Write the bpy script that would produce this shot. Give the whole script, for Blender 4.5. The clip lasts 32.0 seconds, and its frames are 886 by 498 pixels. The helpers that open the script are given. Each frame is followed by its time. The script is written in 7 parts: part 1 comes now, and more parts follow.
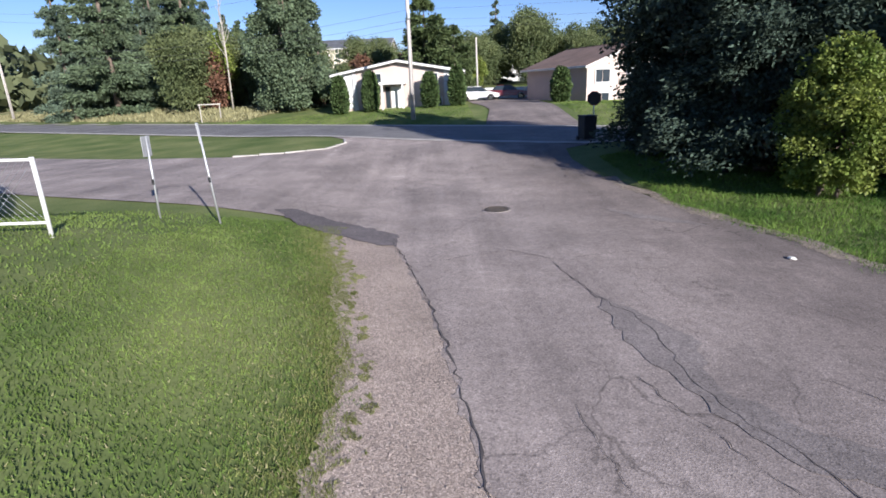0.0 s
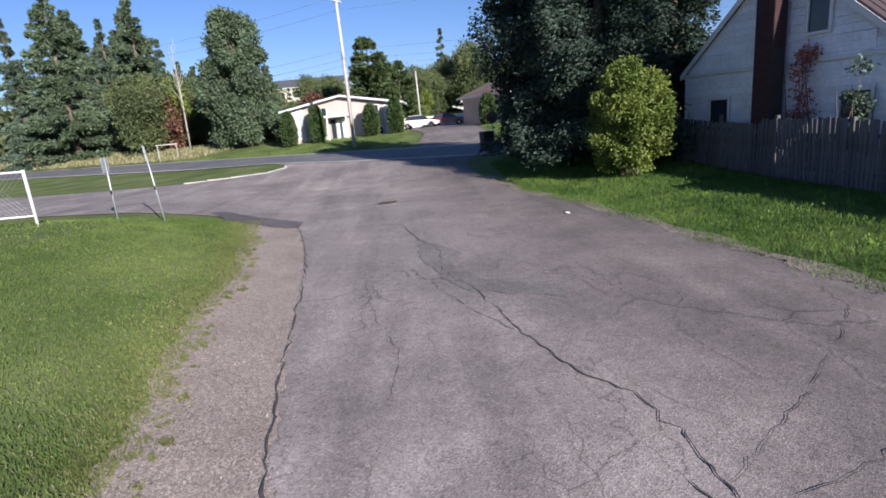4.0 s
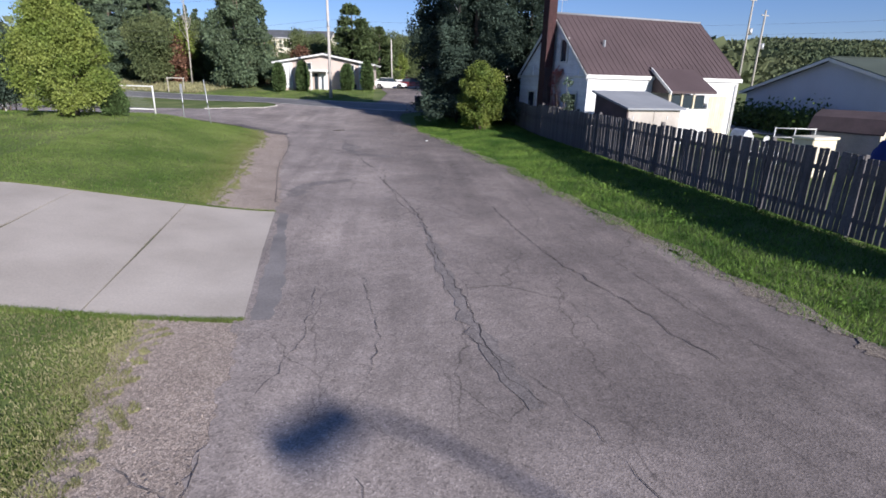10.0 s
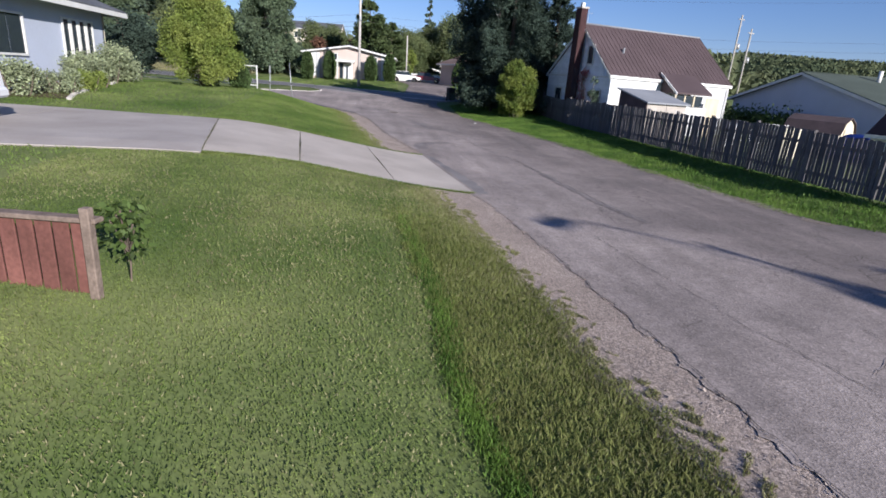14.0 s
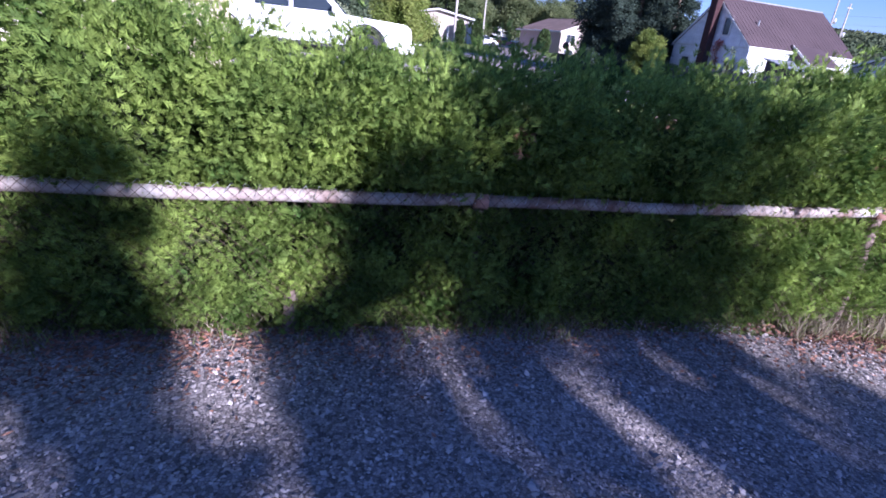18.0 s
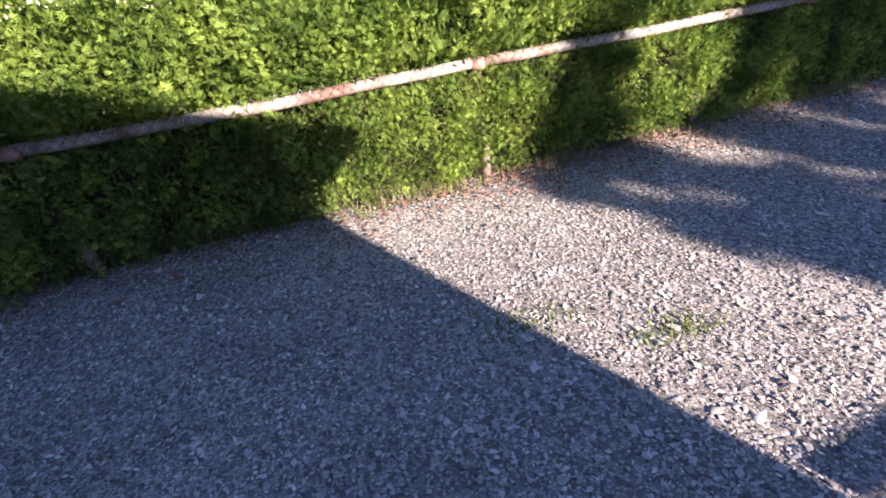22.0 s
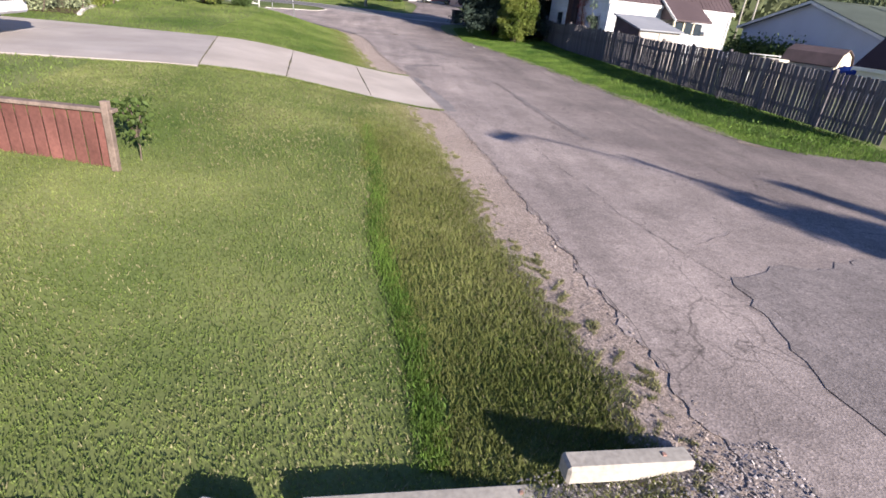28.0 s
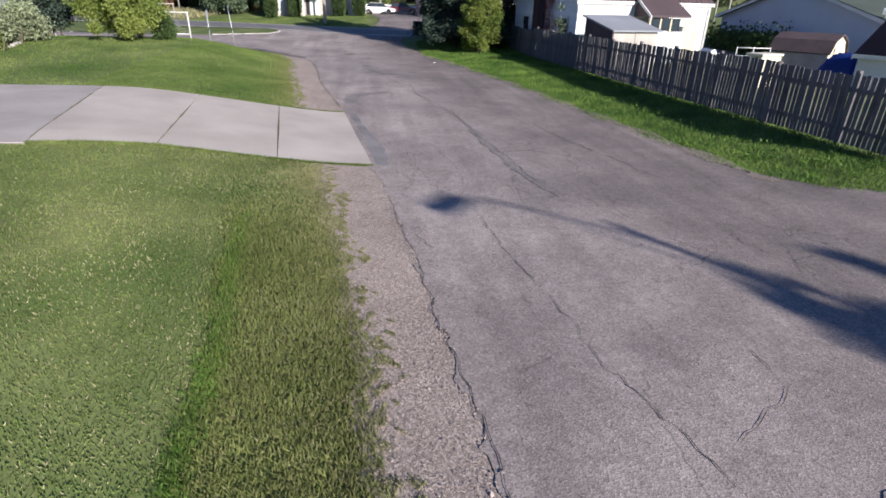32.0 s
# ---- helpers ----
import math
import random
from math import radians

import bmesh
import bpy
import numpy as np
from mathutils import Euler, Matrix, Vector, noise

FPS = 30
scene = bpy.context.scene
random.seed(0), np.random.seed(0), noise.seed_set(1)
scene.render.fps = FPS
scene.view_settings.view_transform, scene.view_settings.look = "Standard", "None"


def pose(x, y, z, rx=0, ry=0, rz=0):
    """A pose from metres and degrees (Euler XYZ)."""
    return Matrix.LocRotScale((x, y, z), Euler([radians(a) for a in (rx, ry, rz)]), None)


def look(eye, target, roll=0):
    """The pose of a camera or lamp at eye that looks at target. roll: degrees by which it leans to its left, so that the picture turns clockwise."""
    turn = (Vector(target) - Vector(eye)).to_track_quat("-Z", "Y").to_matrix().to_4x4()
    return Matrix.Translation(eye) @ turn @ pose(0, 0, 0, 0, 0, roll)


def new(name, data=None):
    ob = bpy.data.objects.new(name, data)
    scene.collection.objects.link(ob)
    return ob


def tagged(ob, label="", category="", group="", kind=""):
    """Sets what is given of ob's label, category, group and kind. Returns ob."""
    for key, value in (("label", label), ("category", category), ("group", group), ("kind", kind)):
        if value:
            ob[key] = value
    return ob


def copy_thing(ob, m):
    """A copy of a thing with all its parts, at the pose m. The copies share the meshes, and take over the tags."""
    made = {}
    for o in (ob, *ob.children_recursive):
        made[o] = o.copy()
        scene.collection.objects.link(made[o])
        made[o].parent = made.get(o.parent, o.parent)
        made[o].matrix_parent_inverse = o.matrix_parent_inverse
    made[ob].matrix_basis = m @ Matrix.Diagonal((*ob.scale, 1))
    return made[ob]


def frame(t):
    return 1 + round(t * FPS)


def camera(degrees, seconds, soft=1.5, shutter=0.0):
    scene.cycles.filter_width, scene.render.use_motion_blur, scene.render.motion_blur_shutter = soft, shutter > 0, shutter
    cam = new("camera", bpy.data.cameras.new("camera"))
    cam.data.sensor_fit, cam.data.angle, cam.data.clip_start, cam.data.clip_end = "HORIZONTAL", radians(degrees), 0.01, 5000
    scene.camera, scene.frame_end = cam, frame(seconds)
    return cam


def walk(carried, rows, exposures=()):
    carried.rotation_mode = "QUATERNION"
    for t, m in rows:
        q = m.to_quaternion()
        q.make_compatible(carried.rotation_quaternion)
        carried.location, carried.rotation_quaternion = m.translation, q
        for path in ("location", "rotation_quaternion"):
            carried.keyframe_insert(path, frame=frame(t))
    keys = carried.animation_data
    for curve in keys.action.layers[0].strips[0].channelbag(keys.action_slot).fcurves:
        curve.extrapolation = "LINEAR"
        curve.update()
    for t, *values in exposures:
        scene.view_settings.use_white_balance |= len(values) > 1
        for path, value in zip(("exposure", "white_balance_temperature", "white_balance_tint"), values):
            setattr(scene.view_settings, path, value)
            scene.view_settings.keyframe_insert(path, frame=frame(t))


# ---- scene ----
cam = camera(80.0, 32.0, soft=1.7)
PATH = [
    (0, (0.0, 0.0, 3.186), (0.0, 1.911, 2.595), -2.2),
    (0.5, (0.194, 0.841, 3.099), (0.31, 2.745, 2.498), -1.3),
    (1, (0.458, 1.371, 2.989), (0.536, 3.345, 2.675), 0.0),
    (1.5, (0.644, 1.458, 2.982), (0.534, 3.435, 2.697), -3.7),
    (2, (0.922, 1.062, 2.897), (0.96, 3.048, 2.663), -2.9),
    (2.5, (1.346, 0.148, 2.82), (1.525, 2.131, 2.629), -0.9),
    (3, (1.607, -1.153, 2.775), (1.712, 0.823, 2.488), -1.3),
    (3.5, (1.892, -2.643, 2.733), (1.989, -0.694, 2.293), -4.5),
    (4, (2.199, -4.256, 2.721), (2.306, -2.32, 2.232), -5.2),
    (4.5, (2.607, -5.709, 2.808), (2.736, -3.824, 2.153), -1.6),
    (6.5, (3.69, -10.17, 2.924), (3.766, -8.216, 2.502), -0.2),
    (7, (3.87, -11.411, 2.904), (3.979, -9.476, 2.409), 0.4),
    (7.5, (3.945, -12.7, 2.829), (4.003, -10.771, 2.303), -1.8),
    (8, (3.988, -13.987, 2.834), (4.145, -12.117, 2.142), -0.3),
    (8.5, (4.088, -15.096, 2.868), (4.267, -13.23, 2.173), -0.2),
    (9, (4.226, -16.05, 2.94), (4.403, -14.166, 2.294), 0.9),
    (9.5, (4.357, -16.919, 2.963), (4.526, -15.009, 2.393), 1.1),
    (10, (4.434, -17.748, 2.964), (4.627, -15.854, 2.352), 1.5),
    (10.5, (4.518, -18.566, 3.033), (4.697, -16.676, 2.404), 1.9),
    (11, (4.535, -19.317, 3.024), (4.732, -17.426, 2.404), 4.2),
    (11.5, (4.466, -20.04, 2.983), (4.764, -18.173, 2.332), 10.1),
    (12, (4.052, -20.654, 2.877), (4.449, -18.789, 2.274), 12.4),
    (12.5, (3.32, -21.175, 2.706), (3.649, -19.256, 2.249), 7.8),
    (13, (2.409, -21.773, 2.581), (2.728, -19.833, 2.212), 8.3),
    (13.5, (1.38, -22.451, 2.515), (1.647, -20.538, 1.996), 4.9),
    (15.5, (-2.952, -25.408, 2.408), (-2.682, -23.576, 1.651), 4.3),
    (16, (-3.922, -25.837, 2.322), (-3.629, -24.07, 1.432), 5.1),
    (16.5, (-4.85, -26.107, 2.156), (-4.546, -24.281, 1.401), 6.7),
    (17, (-5.778, -26.244, 1.995), (-5.428, -24.426, 1.239), 10.1),
    (17.5, (-6.907, -26.331, 1.906), (-6.607, -24.514, 1.126), 6.2),
    (18, (-7.984, -26.456, 1.808), (-7.774, -24.608, 1.073), 6.3),
    (18.5, (-9.052, -26.641, 1.624), (-8.928, -24.769, 0.932), 2.6),
    (19, (-9.974, -26.917, 1.591), (-9.729, -25.091, 0.814), 5.0),
    (19.5, (-10.939, -27.113, 1.53), (-10.604, -25.297, 0.763), 4.4),
    (20, (-11.821, -27.157, 1.533), (-11.566, -25.341, 0.733), -4.6),
    (20.5, (-12.434, -27.21, 1.437), (-12.21, -25.384, 0.652), -6.5),
    (21, (-12.579, -27.349, 1.44), (-12.287, -25.519, 0.689), -5.4),
    (21.5, (-12.393, -27.537, 1.547), (-12.136, -25.734, 0.722), -7.5),
    (22, (-11.849, -27.718, 1.676), (-11.58, -26.006, 0.676), -7.4),
    (22.5, (-10.938, -27.747, 1.667), (-10.654, -26.003, 0.729), -2.8),
    (23, (-9.93, -27.488, 1.778), (-9.656, -25.709, 0.907), -0.2),
    (23.5, (-8.944, -27.299, 1.775), (-8.588, -25.485, 1.013), -0.2),
    (24, (-7.901, -27.174, 1.932), (-7.628, -25.392, 1.067), -1.2),
    (24.5, (-6.88, -27.04, 2.087), (-6.642, -25.252, 1.224), -1.2),
    (25, (-5.672, -27.004, 2.204), (-5.454, -25.218, 1.33), -0.9),
    (25.5, (-4.572, -26.845, 2.317), (-4.295, -25.08, 1.417), 0.4),
    (26, (-3.446, -26.611, 2.457), (-3.183, -24.835, 1.575), -1.4),
    (26.5, (-2.304, -26.264, 2.572), (-2.075, -24.457, 1.748), -0.2),
    (28.5, (1.869, -24.855, 2.686), (2.112, -23.069, 1.819), 6.5),
    (29, (2.228, -24.574, 2.754), (2.407, -22.77, 1.908), 4.2),
    (29.5, (2.529, -24.179, 2.823), (2.681, -22.368, 1.987), 4.3),
    (30, (2.696, -23.746, 2.901), (2.85, -21.937, 2.062), 1.7),
    (30.5, (2.693, -23.362, 2.949), (2.86, -21.575, 2.067), 2.6),
    (31, (2.638, -22.875, 2.91), (2.818, -21.051, 2.109), -0.5),
    (31.5, (2.635, -22.353, 2.933), (2.895, -20.557, 2.093), 0.7),
    (32, (2.555, -21.889, 2.982), (2.811, -20.093, 2.141), 1.4),
]
walk(cam, [(t, look(eye, target, roll)) for t, eye, target, roll in PATH], exposures=((0, 1.19, 5900, 12), (2, 1.15, 5900, 12), (4, 1.05, 5900, 12), (8, 0.95, 5900, 12), (13.5, 0.9, 5800, 12), (15.5, 1.0, 6150, 12), (16, 1.03, 6050, 13), (17, 1.25, 5700, 24), (18, 1.55, 5150, 32), (19, 1.98, 5600, 24), (20, 2.2, 5850, 22), (21, 2.3, 6150, 20), (22, 2.3, 6700, 18), (23, 2.25, 6500, 20), (24, 2.43, 6200, 22), (25, 2.46, 6450, 20), (26, 2.43, 6750, 18), (26.5, 2.33, 6700, 18), (28.5, 1.3, 6300, 15), (30, 1.18, 6150, 13), (32, 1.08, 6000, 12)))

# ---- world, sun and sky ----
SUN_ELEV, SUN_AZ = radians(20.4), radians(151.2)
world = bpy.data.worlds.new("sky")
scene.world = world
world.use_nodes = True
wn = world.node_tree
sky = wn.nodes.new("ShaderNodeTexSky")
sky.sky_type, sky.sun_disc = "NISHITA", False
sky.sun_elevation, sky.sun_rotation = SUN_ELEV, SUN_AZ
sky.air_density, sky.dust_density, sky.ozone_density = 1.0, 0.0, 7.5
wn.nodes["Background"].inputs["Strength"].default_value = 0.056
haze = wn.nodes.new("ShaderNodeMixRGB")
haze.blend_type = "MULTIPLY"
haze.inputs["Fac"].default_value = 1.0
haze.inputs["Color2"].default_value = (1.42, 1.06, 1.04, 1)
wn.links.new(sky.outputs["Color"], haze.inputs["Color1"])
wn.links.new(haze.outputs["Color"], wn.nodes["Background"].inputs["Color"])
sun = new("sun", bpy.data.lights.new("sun", "SUN"))
sun.data.energy, sun.data.angle, sun.data.color = 4.2, radians(0.53), (1.0, 0.91, 0.80)
TO_SUN = Vector((math.sin(SUN_AZ) * math.cos(SUN_ELEV), math.cos(SUN_AZ) * math.cos(SUN_ELEV), math.sin(SUN_ELEV)))
sun.matrix_world = look(TO_SUN * 60, (0, 0, 0))



# ---- materials ----
def material(name, col, rough=0.8, var=0.25, big=1.2, fine=18.0, bump=0.25, dist=0.01, metal=0.0, island=0.0, each=0.0,
             col2=None, coords="Object", spec=0.5, trans=0.0):
    """A surface with stains at one scale and grain at another; island and each vary it leaf by leaf or piece by piece."""
    m = bpy.data.materials.new(name)
    m.use_nodes = True
    t = m.node_tree
    nodes, link = t.nodes, t.links.new
    b = nodes["Principled BSDF"]
    b.inputs["Roughness"].default_value, b.inputs["Metallic"].default_value = rough, metal
    b.inputs["Specular IOR Level"].default_value = spec
    where = nodes.new("ShaderNodeTexCoord").outputs[coords]
    n1, n2 = nodes.new("ShaderNodeTexNoise"), nodes.new("ShaderNodeTexNoise")
    n1.inputs["Scale"].default_value, n1.inputs["Detail"].default_value = big, 4
    n2.inputs["Scale"].default_value, n2.inputs["Detail"].default_value = fine, 6
    link(where, n1.inputs["Vector"]), link(where, n2.inputs["Vector"])
    ramp = nodes.new("ShaderNodeValToRGB")
    ramp.color_ramp.elements[0].position, ramp.color_ramp.elements[1].position = 0.3, 0.7
    other = col2 or tuple(min(1, c * (1 + var)) for c in col)
    ramp.color_ramp.elements[0].color = (*[c * (1 - var) for c in col], 1)
    ramp.color_ramp.elements[1].color = (*other, 1)
    link(n1.outputs["Fac"], ramp.inputs["Fac"])
    mul = nodes.new("ShaderNodeMixRGB")
    mul.blend_type = "MULTIPLY"
    mul.inputs["Fac"].default_value = 1.0
    rm = nodes.new("ShaderNodeMapRange")
    rm.inputs["From Min"].default_value, rm.inputs["From Max"].default_value = 0.25, 0.75
    rm.inputs["To Min"].default_value, rm.inputs["To Max"].default_value = 1 - var, 1 + var * 0.6
    link(n2.outputs["Fac"], rm.inputs["Value"])
    link(ramp.outputs["Color"], mul.inputs["Color1"]), link(rm.outputs["Result"], mul.inputs["Color2"])
    out = mul.outputs["Color"]
    for amount, node, sock in ((island, "ShaderNodeNewGeometry", "Random Per Island"), (each, "ShaderNodeObjectInfo", "Random")):
        if amount:
            r = nodes.new("ShaderNodeMapRange")
            r.inputs["To Min"].default_value, r.inputs["To Max"].default_value = 1 - amount, 1 + amount
            link(nodes.new(node).outputs[sock], r.inputs["Value"])
            k = nodes.new("ShaderNodeMixRGB")
            k.blend_type = "MULTIPLY"
            k.inputs["Fac"].default_value = 1.0
            link(out, k.inputs["Color1"]), link(r.outputs["Result"], k.inputs["Color2"])
            out = k.outputs["Color"]
    link(out, b.inputs["Base Color"])
    if bump:
        bm_ = nodes.new("ShaderNodeBump")
        bm_.inputs["Strength"].default_value, bm_.inputs["Distance"].default_value = bump, dist
        link(n2.outputs["Fac"], bm_.inputs["Height"]), link(bm_.outputs["Normal"], b.inputs["Normal"])
    if trans:
        tr, add = nodes.new("ShaderNodeBsdfTranslucent"), nodes.new("ShaderNodeMixShader")
        add.inputs["Fac"].default_value = trans
        link(out, tr.inputs["Color"])
        link(b.outputs["BSDF"], add.inputs[1]), link(tr.outputs["BSDF"], add.inputs[2])
        link(add.outputs["Shader"], nodes["Material Output"].inputs["Surface"])
    return m


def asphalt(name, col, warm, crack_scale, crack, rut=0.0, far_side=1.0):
    """Worn asphalt: broad bleaching, pale aggregate, long scuffs and cracks; far_side darkens the right half: greyer
    asphalt, with lens vignetting painted in.
    """
    m = material(name, col, 0.9, 0.17, 0.35, 7, 0, col2=warm, spec=0.3)
    t = m.node_tree
    nodes, link = t.nodes, t.links.new
    b = nodes["Principled BSDF"]
    out = b.inputs["Base Color"].links[0].from_socket
    where = nodes.new("ShaderNodeTexCoord").outputs["Object"]

    def node(kind, **values):
        n = nodes.new("ShaderNode" + kind)
        for key, value in values.items():
            n.inputs[key.replace("_", " ")].default_value = value
        return n

    def span(source, a, b_, lo, hi):
        r = node("MapRange", From_Min=a, From_Max=b_, To_Min=lo, To_Max=hi)
        link(source, r.inputs["Value"])
        return r.outputs["Result"]

    def times(base, other, amount=1.0):
        k = node("MixRGB", Fac=amount)
        k.blend_type = "MULTIPLY"
        link(base, k.inputs["Color1"]), link(other, k.inputs["Color2"])
        return k.outputs["Color"], k

    # aggregate: stones of uneven tone, a few of them pale, a few knocked out
    stone, chip = node("TexVoronoi", Scale=62), node("TexVoronoi", Scale=38)
    link(where, stone.inputs["Vector"]), link(where, chip.inputs["Vector"])
    tones, chips = nodes.new("ShaderNodeSeparateColor"), nodes.new("ShaderNodeSeparateColor")
    link(stone.outputs["Color"], tones.inputs["Color"]), link(chip.outputs["Color"], chips.inputs["Color"])
    out, _ = times(out, span(tones.outputs["Red"], 0, 1, 0.76, 1.24))
    out, _ = times(out, span(tones.outputs["Green"], 0.86, 0.94, 1.0, 1.28))
    out, _ = times(out, span(chips.outputs["Blue"], 0.9, 0.96, 1.0, 0.72))
    # tracks and scuffs drawn out along the way of travel
    lay = node("Mapping", Rotation=(0, 0, -0.1), Scale=(1.7, 0.09, 1))
    drawn = node("TexNoise", Scale=1.0, Detail=6)
    link(where, lay.inputs["Vector"]), link(lay.outputs["Vector"], drawn.inputs["Vector"])
    out, _ = times(out, span(drawn.outputs["Fac"], 0.3, 0.7, 1 - rut, 1 + rut))
    blotch = node("TexNoise", Scale=1.3, Detail=7)
    link(where, blotch.inputs["Vector"])
    out, _ = times(out, span(blotch.outputs["Fac"], 0.32, 0.68, 0.88, 1.1))
    bump = node("Bump", Strength=0.35, Distance=0.006)
    link(stone.outputs["Distance"], bump.inputs["Height"]), link(bump.outputs["Normal"], b.inputs["Normal"])
    # right-hand darkening: greyer asphalt and corner fall-off of light, both in the colour
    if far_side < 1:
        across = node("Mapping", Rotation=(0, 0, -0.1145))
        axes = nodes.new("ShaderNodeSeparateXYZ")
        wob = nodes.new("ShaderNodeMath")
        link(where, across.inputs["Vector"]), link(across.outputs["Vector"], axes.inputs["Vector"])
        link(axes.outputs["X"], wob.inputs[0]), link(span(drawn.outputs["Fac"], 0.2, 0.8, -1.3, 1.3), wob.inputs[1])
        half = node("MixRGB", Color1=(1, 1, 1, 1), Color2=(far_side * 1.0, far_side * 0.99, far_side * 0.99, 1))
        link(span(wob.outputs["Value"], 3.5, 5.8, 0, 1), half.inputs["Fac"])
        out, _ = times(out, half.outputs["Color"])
    # cracks: a jagged web drawn out along the street, in places only
    warp, jag = node("TexNoise", Scale=1.6), node("TexNoise", Scale=14, Detail=3)
    m1, m2 = node("MixRGB", Fac=0.3), node("MixRGB", Fac=0.045)
    link(where, warp.inputs["Vector"]), link(where, m1.inputs["Color1"]), link(warp.outputs["Color"], m1.inputs["Color2"])
    link(where, jag.inputs["Vector"]), link(m1.outputs["Color"], m2.inputs["Color1"]), link(jag.outputs["Color"], m2.inputs["Color2"])
    pull = node("Mapping", Rotation=(0, 0, -0.1), Scale=(1.25, 0.45, 1))
    link(m2.outputs["Color"], pull.inputs["Vector"])
    for scale, width, gate_scale, g0, g1 in ((crack_scale, 0.006, 0.22, 0.45, 0.55), (crack_scale * 3.2, 0.012, 0.4, 0.53, 0.6)):
        web, gate = node("TexVoronoi", Scale=scale), node("TexNoise", Scale=gate_scale, Detail=3)
        web.feature = "DISTANCE_TO_EDGE"
        link(pull.outputs["Vector"], web.inputs["Vector"]), link(where, gate.inputs["Vector"])
        out, k = times(out, span(web.outputs["Distance"], 0, width, crack, 1))
        link(span(gate.outputs["Fac"], g0, g1, 0, 1), k.inputs["Fac"])
    link(out, b.inputs["Base Color"])
    return m


def glass(name, col=(0.03, 0.04, 0.05)):
    m = material(name, col, 0.08, 0.1, 2, 6, 0, spec=0.4)
    return m


def pebbles(name, col, scale, spread, rough=0.95):
    """A bed of small stones: cells of uneven tone with dark gaps, and relief to match."""
    m = material(name, col, rough, 0.15, 0.8, 30, 0, spec=0.15)
    t = m.node_tree
    nodes, link = t.nodes, t.links.new
    b = nodes["Principled BSDF"]
    base = b.inputs["Base Color"].links[0].from_socket
    where = nodes.new("ShaderNodeTexCoord").outputs["Object"]
    cell, edge = nodes.new("ShaderNodeTexVoronoi"), nodes.new("ShaderNodeTexVoronoi")
    edge.feature = "DISTANCE_TO_EDGE"
    sep, tone, gap = nodes.new("ShaderNodeSeparateColor"), nodes.new("ShaderNodeMapRange"), nodes.new("ShaderNodeMapRange")
    for v in (cell, edge):
        v.inputs["Scale"].default_value = scale
        link(where, v.inputs["Vector"])
    tone.inputs["To Min"].default_value, tone.inputs["To Max"].default_value = 1 - spread, 1 + spread
    gap.inputs["From Max"].default_value, gap.inputs["To Min"].default_value = 0.12, 0.5
    link(cell.outputs["Color"], sep.inputs["Color"]), link(sep.outputs["Green"], tone.inputs["Value"]), link(edge.outputs["Distance"], gap.inputs["Value"])
    out = base
    for sock in (tone.outputs["Result"], gap.outputs["Result"]):
        k = nodes.new("ShaderNodeMixRGB")
        k.blend_type = "MULTIPLY"
        k.inputs["Fac"].default_value = 1
        link(out, k.inputs["Color1"]), link(sock, k.inputs["Color2"])
        out = k.outputs["Color"]
    link(out, b.inputs["Base Color"])
    hi = nodes.new("ShaderNodeMath")
    hi.operation = "MULTIPLY"
    link(gap.outputs["Result"], hi.inputs[0]), link(tone.outputs["Result"], hi.inputs[1])
    bump = nodes.new("ShaderNodeBump")
    bump.inputs["Strength"].default_value, bump.inputs["Distance"].default_value = 0.8, 0.35 / scale
    link(hi.outputs["Value"], bump.inputs["Height"]), link(bump.outputs["Normal"], b.inputs["Normal"])
    return m


